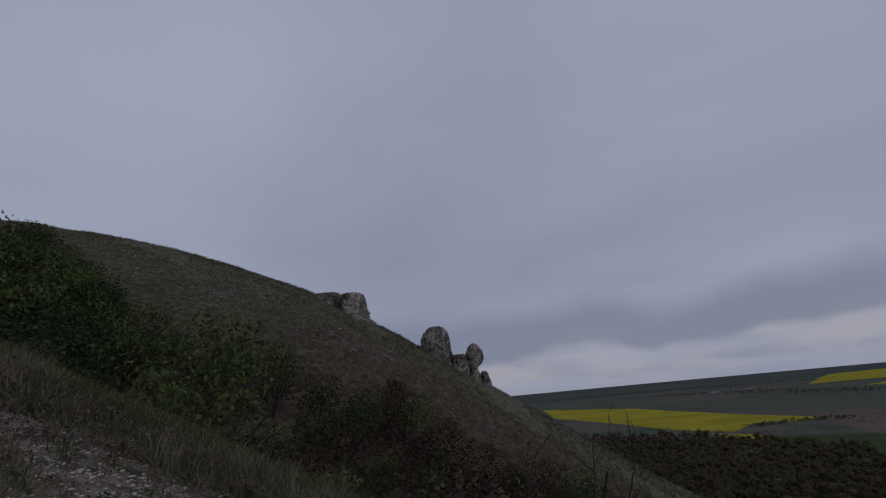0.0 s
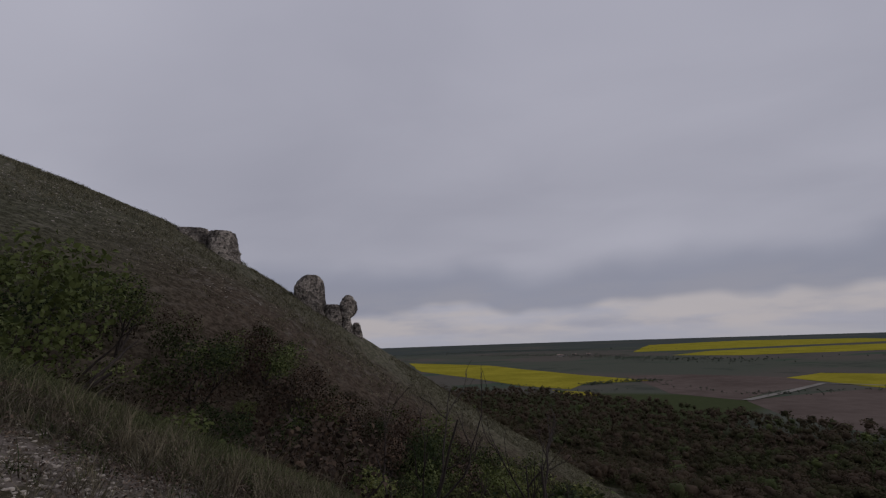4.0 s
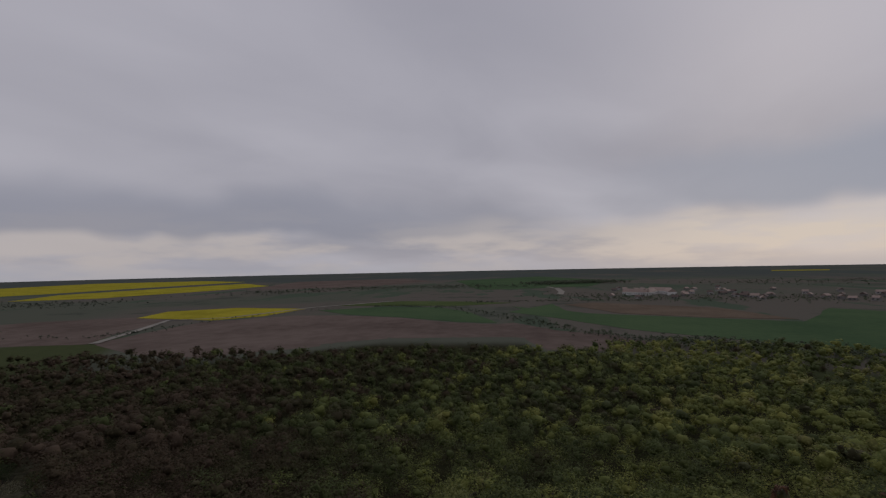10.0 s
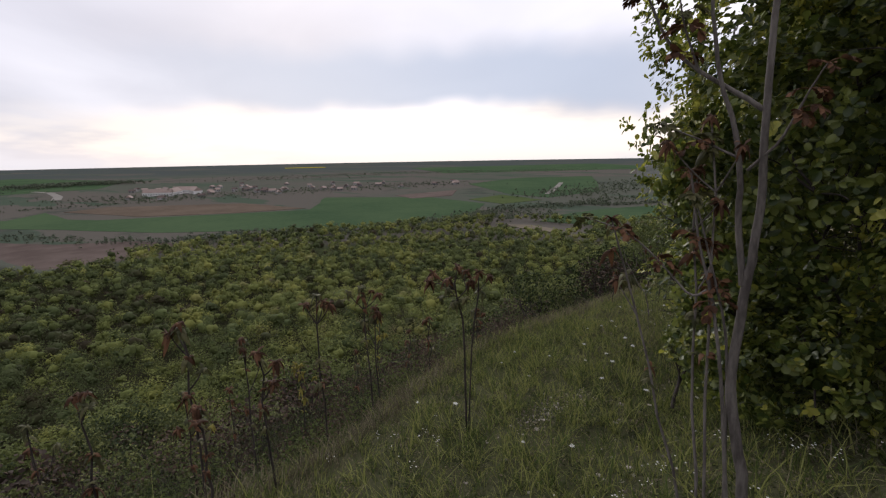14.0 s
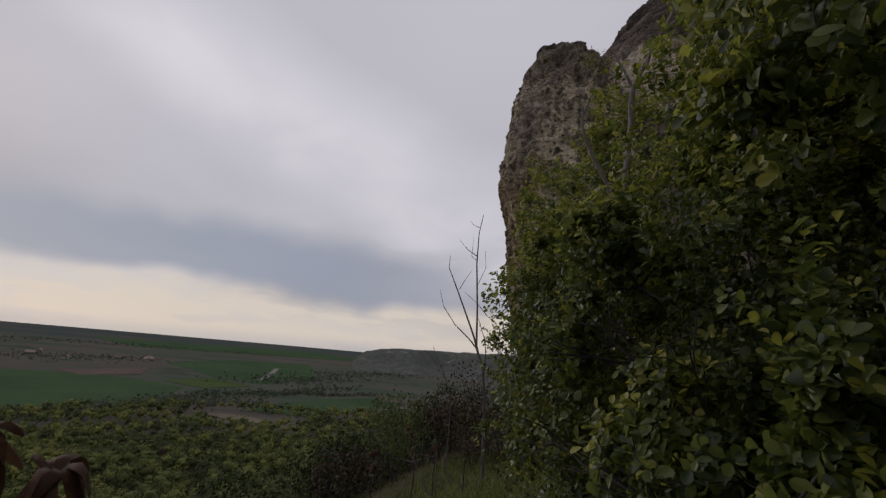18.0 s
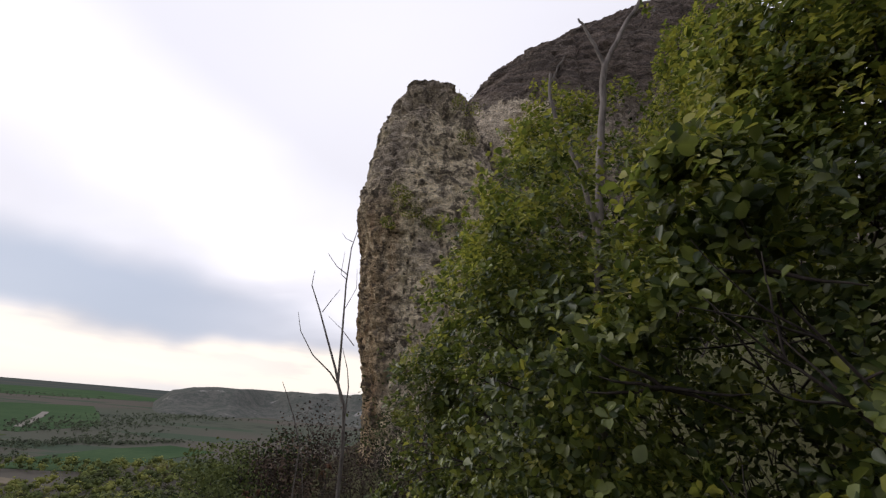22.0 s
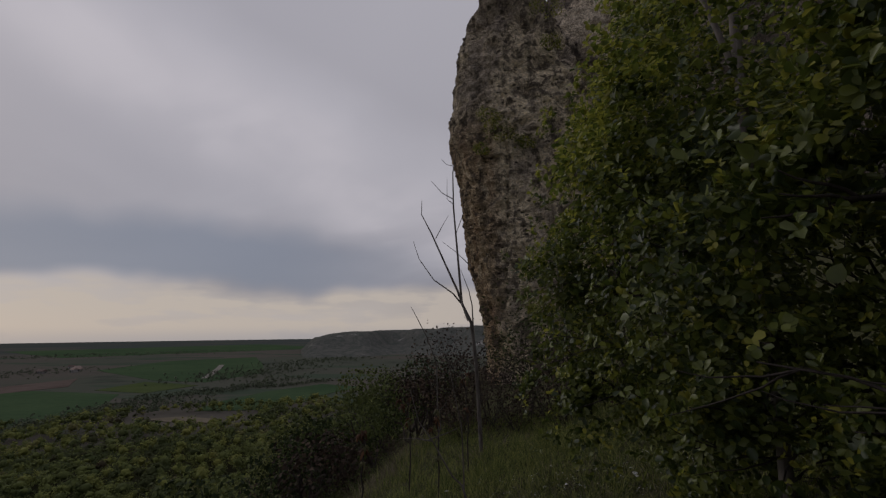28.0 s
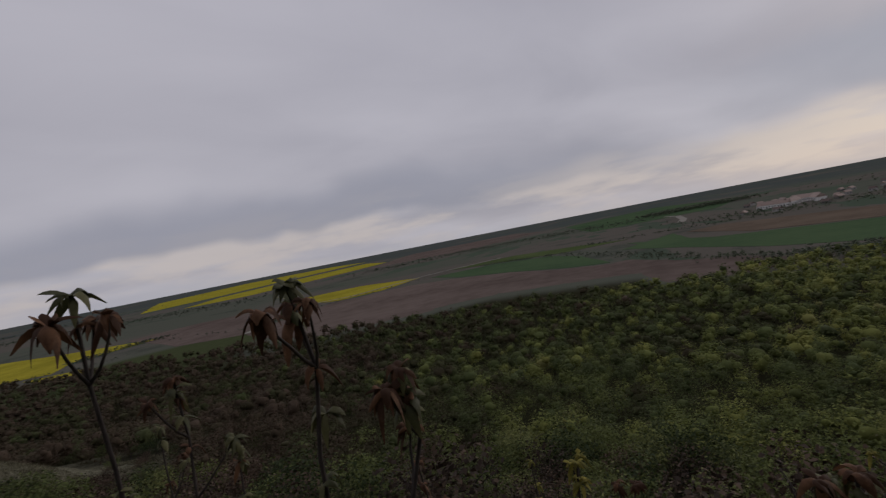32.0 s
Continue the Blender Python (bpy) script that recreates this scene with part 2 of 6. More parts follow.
def ground_material():
    """Dry slope turf, chalk scree in places, farmland down on the plain."""
    m = bpy.data.materials.new("slope_turf")
    m.use_nodes = True
    g = Graph(m.node_tree)
    pos = g.put("ShaderNodeNewGeometry").outputs["Position"]
    x, y, z = g.put("ShaderNodeSeparateXYZ", Vector=pos).outputs
    n1 = g.noise(pos, 0.25, 5, 0.6)
    n2 = g.noise(pos, 3.0, 5, 0.65)
    n3 = g.noise(pos, 30.0, 3, 0.6)
    turf = g.mix(g.step(g.math("ADD", g.math("MULTIPLY", n1, 0.5), g.math("MULTIPLY", n2, 0.5)), 0.4, 0.62), (0.034, 0.032, 0.019), (0.080, 0.065, 0.046))
    turf = g.mix(g.step(n3, 0.45, 0.75, 0.0, 0.7), turf, (0.088, 0.076, 0.055))
    # chalk rubble shows through the turf
    # a stony strip runs down across the dry slope
    line = g.math("SUBTRACT", g.math("ADD", y, g.math("MULTIPLY", g.math("SUBTRACT", n1, 0.5), 0.8)), g.math("ADD", 4.05, g.math("MULTIPLY", g.math("ADD", x, 2.3), 0.10)))
    band = g.math("MULTIPLY", g.step(g.math("ABSOLUTE", line), 1.0, 0.25), g.math("MULTIPLY", g.step(x, 0.2, -1.0), g.step(x, -6.5, -4.0)))
    scree = g.math("MULTIPLY", band, g.step(g.noise(pos, 3.2, 6, 0.7), 0.42, 0.56))
    far_scree = g.math("MULTIPLY", g.step(y, 40.0, 52.0), g.math("MULTIPLY", g.step(g.noise(pos, 0.9, 6, 0.75), 0.52, 0.64), g.step(z, -14.0, 0.0)))
    turf = g.mix(scree, turf, (0.15, 0.128, 0.112))
    spur = g.math("MULTIPLY", g.step(g.math("ADD", y, g.math("MULTIPLY", n1, 8.0)), 54.0, 64.0), g.step(x, -8.0, 14.0, 0.5, 1.0))
    # grazed far slope: mottled tufts, stony contour steps, greyer towards the crest
    clump = g.noise(pos, 1.9, 6, 0.8, 0.2)
    hill = g.mix(g.step(clump, 0.40, 0.60), (0.030, 0.031, 0.020), (0.096, 0.093, 0.066))
    terrace = g.noise(g.scaled(pos, (0.22, 0.22, 1.5)), 0.9, 5, 0.7, 0.6)
    hill = g.mix(g.step(terrace, 0.52, 0.60, 0.0, 0.7), hill, (0.034, 0.036, 0.023))
    hill = g.mix(g.step(terrace, 0.42, 0.34, 0.0, 0.6), hill, (0.150, 0.138, 0.116))
    hill = g.mix(spur, hill, g.mix(g.step(clump, 0.36, 0.64), (0.042, 0.040, 0.026), (0.150, 0.144, 0.102)))
    heath = g.math("MULTIPLY", g.step(g.math("ADD", y, g.math("MULTIPLY", g.noise(pos, 0.35, 5, 0.7), 16.0)), 70.0, 58.0), g.step(x, -26.0, -6.0))
    hill = g.mix(g.math("MULTIPLY", heath, 0.8), hill, g.mix(g.step(clump, 0.38, 0.62), (0.030, 0.021, 0.017), (0.088, 0.064, 0.050)))
    turf = g.mix(g.step(y, 18.0, 30.0, 0.0, 0.95), turf, hill)
    turf = g.mix(g.math("MULTIPLY", far_scree, 0.6), turf, (0.15, 0.135, 0.12))
    lush = g.math("MULTIPLY", g.step(y, -0.5, -3.0), g.step(y, -40.0, -22.0))
    turf = g.mix(g.math("MULTIPLY", lush, 0.7), turf, g.mix(n3, (0.048, 0.060, 0.024), (0.105, 0.100, 0.056)))
    p1 = g.noise(pos, 0.0022, 2, 0.5)
    p2 = g.noise(g.scaled(pos, (1.0, 3.0, 1.0)), 0.004, 4, 0.6)
    farm = g.mix(g.step(p1, 0.44, 0.54), (0.078, 0.084, 0.066), (0.094, 0.086, 0.073))
    farm = g.mix(g.step(p2, 0.56, 0.60), farm, (0.060, 0.078, 0.056))
    farm = g.mix(g.step(g.noise(pos, 0.012, 6, 0.7), 0.56, 0.66, 0.0, 0.7), farm, (0.050, 0.056, 0.046))
    flat = g.put("ShaderNodeCombineXYZ", X=x, Y=y, Z=0.0).outputs[0]
    reach = g.n.new("ShaderNodeVectorMath")
    reach.operation = "LENGTH"
    g.link(reach, "i0", flat)
    # far tree belts, tinted paler and bluer to put distance haze into the colour
    belts = g.math("MULTIPLY", g.step(reach.outputs["Value"], 1300.0, 2000.0), g.step(g.noise(g.scaled(pos, (1.0, 2.0, 1.0)), 0.0016, 4, 0.6), 0.40, 0.50, 0.2, 0.9))
    farm = g.mix(belts, farm, (0.058, 0.068, 0.064))
    wooded = g.math("SUBTRACT", reach.outputs["Value"], g.step(y, 170.0, 290.0, 0.0, 160.0))
    farm = g.mix(g.step(wooded, 262.0, 240.0), farm, g.mix(n1, (0.036, 0.046, 0.022), (0.062, 0.072, 0.034)))
    # leaf litter, coloured near black to paint shade into gaps between crowns
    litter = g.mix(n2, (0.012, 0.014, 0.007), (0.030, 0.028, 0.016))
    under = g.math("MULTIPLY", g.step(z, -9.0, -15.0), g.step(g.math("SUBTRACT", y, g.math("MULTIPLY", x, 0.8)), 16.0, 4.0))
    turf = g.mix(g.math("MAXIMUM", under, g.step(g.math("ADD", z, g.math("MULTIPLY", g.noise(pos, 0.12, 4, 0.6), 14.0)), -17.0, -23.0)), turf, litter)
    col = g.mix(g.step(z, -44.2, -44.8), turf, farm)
    p = g.put("ShaderNodeBsdfPrincipled")
    g.link(p, "Base Color", col)
    g.link(p, "Roughness", 0.95)
    g.link(p, "Specular IOR Level", 0.0)
    b = g.put("ShaderNodeBump", Height=g.math("ADD", n3, g.math("MULTIPLY", n2, 2.0)), Strength=0.5, Distance=0.05)
    g.link(p, "Normal", b.outputs[0])
    g.put("ShaderNodeOutputMaterial", Surface=p.outputs[0])
    return m


def rock_material(name, pale, grey, dark, size=1.0, cap=None, ochre=None, fresh=None):
    """Weathered chalk: grey face with pale fresh patches, dark lichen and pits with their shade painted in. cap: height
    of the blackened top. ochre: where rust runs down. fresh: a recent break.
    """
    m = bpy.data.materials.new(name)
    m.use_nodes = True
    g = Graph(m.node_tree)
    pos = g.put("ShaderNodeTexCoord").outputs["Object"]
    x, y, z = g.put("ShaderNodeSeparateXYZ", Vector=pos).outputs
    broad = g.noise(g.scaled(pos, (1.0, 1.0, 0.55)), 0.42 / size, 5, 0.6, 0.5)
    runs = g.noise(g.scaled(pos, (1.0, 1.0, 0.12)), 1.3 / size, 5, 0.6, 0.3)
    beds = g.noise(g.scaled(pos, (0.35, 0.35, 2.4)), 1.1 / size, 5, 0.65, 0.8)
    mottle = g.noise(pos, 2.0 / size, 6, 0.62, 0.3)
    grain = g.noise(g.scaled(pos, (1.0, 1.0, 1.5)), 7.0 / size, 6, 0.7)
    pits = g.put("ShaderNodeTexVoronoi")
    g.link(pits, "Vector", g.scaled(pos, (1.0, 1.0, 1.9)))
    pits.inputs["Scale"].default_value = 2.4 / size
    shaded_pit = g.math("MULTIPLY", g.step(pits.outputs["Distance"], 0.22, 0.10), g.step(broad, 0.42, 0.52))
    col = g.mix(g.step(g.math("ADD", g.math("MULTIPLY", broad, 0.6), g.math("MULTIPLY", mottle, 0.4)), 0.44, 0.53), grey, pale)
    if ochre:
        at = g.math("MULTIPLY", g.step(g.math("ADD", x, g.math("MULTIPLY", g.math("SUBTRACT", mottle, 0.5), 2.0)), ochre[0], ochre[0] + 0.9), g.step(z, ochre[1], ochre[1] - 4.0))
        rust = g.mix(g.step(runs, 0.40, 0.60), (0.30, 0.175, 0.085), (0.50, 0.37, 0.22))
        col = g.mix(g.math("MULTIPLY", at, 0.8), col, rust)
    streak = g.step(runs, 0.56, 0.66, 0.0, 0.6)
    col = g.mix(streak, col, dark)
    lichen = g.step(g.math("ADD", g.math("MULTIPLY", mottle, 0.78), g.math("MULTIPLY", grain, 0.22)), 0.53, 0.58, 0.0, 0.80)
    col = g.mix(lichen, col, dark)
    specks = g.noise(g.scaled(pos, (1.0, 1.0, 0.8)), 1.5 / size, 9, 0.78, 0.9)
    col = g.mix(g.step(specks, 0.49, 0.60, 0.0, 0.75), col, dark)
    col = g.mix(g.step(specks, 0.44, 0.38, 0.0, 0.6), col, pale)
    col = g.mix(g.step(beds, 0.58, 0.66, 0.0, 0.45), col, dark)
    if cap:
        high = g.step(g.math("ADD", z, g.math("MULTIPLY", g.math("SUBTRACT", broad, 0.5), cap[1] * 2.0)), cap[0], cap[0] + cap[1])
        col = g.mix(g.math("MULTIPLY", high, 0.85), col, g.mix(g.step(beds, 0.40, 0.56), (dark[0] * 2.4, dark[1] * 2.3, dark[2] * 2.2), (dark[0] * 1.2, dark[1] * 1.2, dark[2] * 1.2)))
    if fresh:
        dx = g.math("DIVIDE", g.math("SUBTRACT", x, fresh[0]), fresh[2])
        dy = g.math("DIVIDE", g.math("SUBTRACT", z, fresh[1]), fresh[3])
        ring = g.math("ADD", g.math("ADD", g.math("MULTIPLY", dx, dx), g.math("MULTIPLY", dy, dy)), g.math("MULTIPLY", g.math("SUBTRACT", mottle, 0.5), 2.4))
        col = g.mix(g.step(ring, 1.15, 0.75, 0.0, 0.85), col, g.mix(g.step(grain, 0.42, 0.58), (0.62, 0.51, 0.38), (0.90, 0.78, 0.60)))
    # darker colour in the pits paints the shade inside these dents
    col = g.mix(g.math("MULTIPLY", shaded_pit, 0.8), col, (dark[0] * 0.6, dark[1] * 0.6, dark[2] * 0.6))
    tone = g.mix(g.step(grain, 0.35, 0.65), (0.72, 0.71, 0.70), (1.22, 1.21, 1.20))
    mul = g.n.new("ShaderNodeVectorMath")
    mul.operation = "MULTIPLY"
    g.link(mul, "i0", col)
    g.link(mul, "i1", tone)
    p = g.put("ShaderNodeBsdfPrincipled")
    g.link(p, "Base Color", mul.outputs[0])
    g.link(p, "Roughness", 0.95)
    g.link(p, "Specular IOR Level", 0.12)
    h = g.math("ADD", g.math("ADD", g.math("MULTIPLY", beds, 1.2), g.math("MULTIPLY", grain, 0.9)), g.math("ADD", g.math("MULTIPLY", mottle, 1.2), g.math("MULTIPLY", shaded_pit, -0.8)))
    b = g.put("ShaderNodeBump", Height=h, Strength=1.0, Distance=0.30 * size)
    g.link(p, "Normal", b.outputs[0])
    g.put("ShaderNodeOutputMaterial", Surface=p.outputs[0])
    return m


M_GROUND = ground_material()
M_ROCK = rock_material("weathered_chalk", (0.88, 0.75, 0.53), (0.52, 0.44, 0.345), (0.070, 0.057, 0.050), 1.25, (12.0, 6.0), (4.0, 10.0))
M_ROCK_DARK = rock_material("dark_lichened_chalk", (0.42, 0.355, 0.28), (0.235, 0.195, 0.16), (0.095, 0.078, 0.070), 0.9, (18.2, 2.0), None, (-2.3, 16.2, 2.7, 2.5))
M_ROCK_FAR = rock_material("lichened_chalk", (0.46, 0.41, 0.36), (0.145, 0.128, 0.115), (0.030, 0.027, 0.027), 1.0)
M_STONE = material("chalk_rubble", (0.11, 0.094, 0.082), (0.37, 0.33, 0.285), 9, island=0.9)
M_GRASS = material("meadow_grass", (0.030, 0.042, 0.016), (0.102, 0.110, 0.050), 2.0, island=0.7, translucent=0.3, bump=0, coords="World")
M_MEADOW = material("lush_meadow_grass", (0.066, 0.094, 0.024), (0.248, 0.258, 0.082), 2.0, island=0.7, translucent=0.35, bump=0, coords="World")
M_STRAW = material("dry_grass", (0.090, 0.078, 0.050), (0.22, 0.19, 0.125), 2.0, island=0.7, translucent=0.2, bump=0, coords="World")
M_HEATH = material("brown_dry_herbs", (0.044, 0.030, 0.023), (0.190, 0.142, 0.108), 1.2, fine=8, island=0.6, translucent=0.15, bump=0, coords="World")
M_DRY = material("matted_dry_grass", (0.062, 0.052, 0.037), (0.190, 0.165, 0.120), 1.2, fine=8, island=0.8, translucent=0.2, bump=0, coords="World")
M_LIP = material("fresh_slope_grass", (0.055, 0.070, 0.030), (0.172, 0.178, 0.086), 2.0, island=0.7, translucent=0.35, bump=0, coords="World")
M_SPUR = material("spur_grass", (0.058, 0.056, 0.034), (0.200, 0.184, 0.124), 0.2, fine=1.5, island=0.6, translucent=0.15, bump=0, spec=0.0, coords="World")
M_PETAL = material("white_petals", (0.42, 0.42, 0.39), (0.62, 0.62, 0.58), 5, bump=0)
M_FOREST = woodland_material("woodland_leaves", [(0.074, 0.054, 0.038), (0.048, 0.043, 0.023), (0.068, 0.086, 0.034), (0.138, 0.157, 0.048), (0.208, 0.212, 0.058), (0.110, 0.096, 0.062)], 0.4)
M_HEDGE = woodland_material("hedge_leaves", [(0.066, 0.076, 0.056), (0.080, 0.095, 0.066), (0.095, 0.114, 0.072), (0.118, 0.128, 0.084)])
M_TREE = material("spring_leaves", (0.019, 0.030, 0.010), (0.092, 0.112, 0.034), 0.9, fine=4, island=0.5, each=0.6, translucent=0.25, bump=0)
M_WOOD = material("woodland_tree_leaves", (0.027, 0.040, 0.014), (0.115, 0.134, 0.042), 0.9, fine=4, island=0.5, each=0.6, translucent=0.25, bump=0)
M_WOOD_PALE = material("pale_woodland_leaves", (0.053, 0.066, 0.024), (0.168, 0.180, 0.060), 0.9, fine=4, island=0.6, each=0.4, translucent=0.25, bump=0)
M_TREE_DARK = material("dark_leaves", (0.014, 0.022, 0.008), (0.068, 0.082, 0.026), 0.7, fine=3, island=0.5, each=0.4, translucent=0.2, bump=0)
M_SCRUB = woodland_material("gully_scrub_leaves", [(0.054, 0.036, 0.027), (0.036, 0.025, 0.018), (0.024, 0.029, 0.012), (0.048, 0.060, 0.021), (0.120, 0.138, 0.052), (0.036, 0.027, 0.020)], 0.8)
M_TREE_PALE = material("pale_young_leaves", (0.042, 0.060, 0.022), (0.145, 0.170, 0.061), 0.9, fine=4, island=0.6, each=0.4, translucent=0.25, bump=0)
M_TREE_RED = material("budding_twigs", (0.036, 0.025, 0.018), (0.086, 0.057, 0.038), 0.9, fine=4, island=0.5, each=0.5, bump=0)
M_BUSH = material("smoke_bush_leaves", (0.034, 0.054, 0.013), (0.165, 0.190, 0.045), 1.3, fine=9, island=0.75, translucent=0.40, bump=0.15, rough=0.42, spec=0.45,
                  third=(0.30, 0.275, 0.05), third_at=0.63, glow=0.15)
# yellower young leaves, made brighter to paint light on the outer crown
M_BUSH_YOUNG_LIT = material("smoke_bush_young_lit_leaves", (0.098, 0.122, 0.026), (0.345, 0.328, 0.060), 0.8, fine=6, island=0.7, translucent=0.5, bump=0.15, rough=0.42, spec=0.4,
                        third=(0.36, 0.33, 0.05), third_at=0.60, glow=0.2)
M_OLIVE = material("drooping_olive_leaves", (0.050, 0.052, 0.020), (0.125, 0.118, 0.050), 9, fine=40, island=0.5, translucent=0.25, bump=0.3, rough=0.6)
M_RED = material("unfolding_red_leaves", (0.048, 0.023, 0.012), (0.150, 0.076, 0.040), 9, fine=40, island=0.6, translucent=0.2, bump=0.3, rough=0.7, spec=0.15)
M_YELLOW = material("yellow_green_leaves", (0.13, 0.12, 0.03), (0.28, 0.24, 0.05), 6, island=0.5, translucent=0.25, bump=0)
M_BARK = material("grey_bark", (0.060, 0.051, 0.046), (0.175, 0.155, 0.138), 14, stretch=(1, 1, 0.25), bump=0.6, bump_size=0.01)
M_BARK_DARK = material("dark_bark", (0.020, 0.016, 0.015), (0.065, 0.052, 0.046), 14, stretch=(1, 1, 0.25), bump=0.5, bump_size=0.01)
M_DEAD = material("bleached_dead_wood", (0.10, 0.085, 0.078), (0.24, 0.21, 0.19), 14, stretch=(1, 1, 0.25), bump=0.5, bump_size=0.01)
M_RAPE = material("rape_in_flower", (0.19, 0.168, 0.020), (0.30, 0.260, 0.032), 0.02, fine=0.3, coords="World", bump=0, spec=0.0)
M_PLOUGH = material("ploughed_soil", (0.078, 0.060, 0.052), (0.130, 0.103, 0.089), 0.012, fine=0.09, coords="World", bump=0, spec=0.0)
M_WHEAT = material("green_wheat", (0.040, 0.068, 0.036), (0.062, 0.094, 0.048), 0.012, fine=0.2, coords="World", bump=0, spec=0.0)
M_PALE = material("pale_fallow", (0.11, 0.095, 0.07), (0.17, 0.145, 0.11), 0.02, fine=0.2, coords="World", bump=0, spec=0.0)
M_FALLOW = material("tan_fallow", (0.085, 0.066, 0.050), (0.125, 0.098, 0.074), 0.02, fine=0.2, coords="World", bump=0, spec=0.0)
M_PALE_GREEN = material("pale_green_fallow", (0.050, 0.070, 0.028), (0.075, 0.095, 0.040), 0.02, fine=0.2, coords="World", bump=0, spec=0.0)
M_TRACK = material("chalk_track", (0.17, 0.16, 0.14), (0.23, 0.215, 0.19), 0.05, fine=0.5, coords="World", bump=0, spec=0.0)
M_WALL = material("limewashed_wall", (0.15, 0.143, 0.135), (0.30, 0.29, 0.275), 0.6, each=0.8)
M_BARN = material("white_barn_wall", (0.50, 0.49, 0.47), (0.66, 0.65, 0.63), 0.4)
M_ROOF = material("weathered_roof", (0.10, 0.075, 0.065), (0.26, 0.20, 0.17), 1.5, each=0.9)
M_GLASS = material("dark_window_glass", (0.02, 0.022, 0.025), (0.04, 0.042, 0.05), 2, rough=0.1, bump=0)

# ---- tools ----
def grid_mesh(name, verts, faces, mat, smooth=False):
    me = bpy.data.meshes.new(name)
    verts, faces = np.asarray(verts, np.float32), np.asarray(faces, np.int32)
    k = faces.shape[1]
    me.vertices.add(len(verts))
    me.vertices.foreach_set("co", verts.ravel())
    me.loops.add(faces.size)
    me.loops.foreach_set("vertex_index", faces.ravel())
    me.polygons.add(len(faces))
    me.polygons.foreach_set("loop_start", np.arange(0, faces.size, k, dtype=np.int32))
    me.update(calc_edges=True)
    if smooth:
        me.polygons.foreach_set("use_smooth", np.ones(len(faces), bool))
    me.materials.append(mat)
    return me


def thing(name, label, category, group="", kind="", at=(0, 0, 0)):
    ob = new(name)
    ob.location = at
    return tagged(ob, label, category, group, kind)


def part(name, mesh, parent, label=""):
    """Links one mesh as a part under a thing or another part."""
    ob = new(name, mesh)
    ob.parent = parent
    if label:
        ob["label"] = label
    return ob


def bm_mesh(name, bm, mat, smooth=False):
    me = bpy.data.meshes.new(name)
    bm.to_mesh(me)
    bm.free()
    if smooth:
        me.polygons.foreach_set("use_smooth", np.ones(len(me.polygons), bool))
    me.materials.append(mat)
    return me


def smooth01(a, b, x):
    t = np.clip((np.asarray(x, float) - a) / (b - a), 0, 1)
    return t * t * (3 - 2 * t)


def waves(x, y, seed, scale, n=5):
    """Cheap rolling noise, about -1 to 1."""
    r = np.random.default_rng(seed)
    out = np.zeros_like(np.asarray(x, float))
    for k in range(n):
        a, w, ph = r.uniform(0, 6.28), scale * r.uniform(0.6, 1.9), r.uniform(0, 6.28)
        out += np.sin((x * math.cos(a) + y * math.sin(a)) / w + ph + 1.3 * np.sin((y * math.cos(a) - x * math.sin(a)) / w / 1.7))
    return out / n


SET_DOWN = {}


def set_down(ob, m):
    """The first call moves the thing itself, later ones copy it; m carries the full scale."""
    if ob.name in SET_DOWN:
        s = SET_DOWN[ob.name]
        return copy_thing(ob, m @ Matrix.Diagonal((1 / s[0], 1 / s[1], 1 / s[2], 1)))
    ob.matrix_basis = m
    SET_DOWN[ob.name] = tuple(m.to_scale())
    return ob


# ---- the lie of the land ----
PLAIN = -45.0
EDGE_Y, EDGE_X = (-40, -21, -17, -13.5, -11, -9, -7.2, -5.1, -4.1, -2), (5.6, 6.2, 6.6, 6.6, 6.45, 6.45, 6.3, 5.75, 5.4, 4.8)


def ground_z(x, y):
    x, y = np.asarray(x, float), np.asarray(y, float)
    x0 = x
    x = x + 0.9 * np.clip(y - 78, 0, None) + 0.8 * np.clip(-48 - y, 0, None)
    uphill = np.interp(x, (-900, -400, -120, -60, 0), (75, 70, 46, 29, 0))
    open_side = np.interp(x, (0, 4, 30, 60, 120, 220, 300), (0, -2.2, -19, -27, -36, -42, -43.45))
    edge = np.interp(y, EDGE_Y, EDGE_X)
    shelf = np.interp(x, (0, 1.7, 2.8, 4.3), (0, -1.15, -1.58, -1.85)) - 0.16 * np.clip(x - 4.3, 0, None) - 0.62 * np.clip(x - edge, 0, None)
    shelf = np.maximum(shelf, open_side)
    shelf = np.where(x < 26, shelf, open_side)
    shelf = shelf - 0.065 * np.clip(-5.5 - y, 0, 12) - 0.4 * smooth01(-1.9, -3.7, y) * smooth01(30, 14, x)
    s = smooth01(0.3, -1.6, y)
    z = -1.55 + np.where(x < 0, uphill, open_side * (1 - s) + shelf * s)
    z = np.where(x > 300, PLAIN, z)
    x = x0
    gully = np.clip(0.75 * (y - 6.1), 0, 7.5) * smooth01(62, 40, y) * smooth01(30, -2, x)
    z = z - gully
    crest = np.interp(x, (-300, -60, -40, -27, -19.6, -11.5, -4.5, 4.3, 12.8, 21, 29, 38, 47, 70, 110),
                      (62, 30.2, 24.4, 19.6, 16.2, 11.6, 7.0, 1.2, -4.6, -10, -14.6, -20.5, -26.2, -38, -52))
    spur = crest - 0.34 * np.abs(np.sqrt((y - 66.0) ** 2 + 4) - 2)
    z = np.where(y > 20, np.maximum(z, spur), z)
    r = np.hypot(x, y)
    rough = smooth01(1.5, 30, r) * (1 - smooth01(150, 300, r))
    z = z + 0.05 * waves(x, y, 3, 0.7) * smooth01(0.5, 4, r) + 0.35 * waves(x, y, 4, 5.0) * rough
    return z


def spot(x, y, lift=0.0):
    return Vector((x, y, float(ground_z(x, y)) + lift))


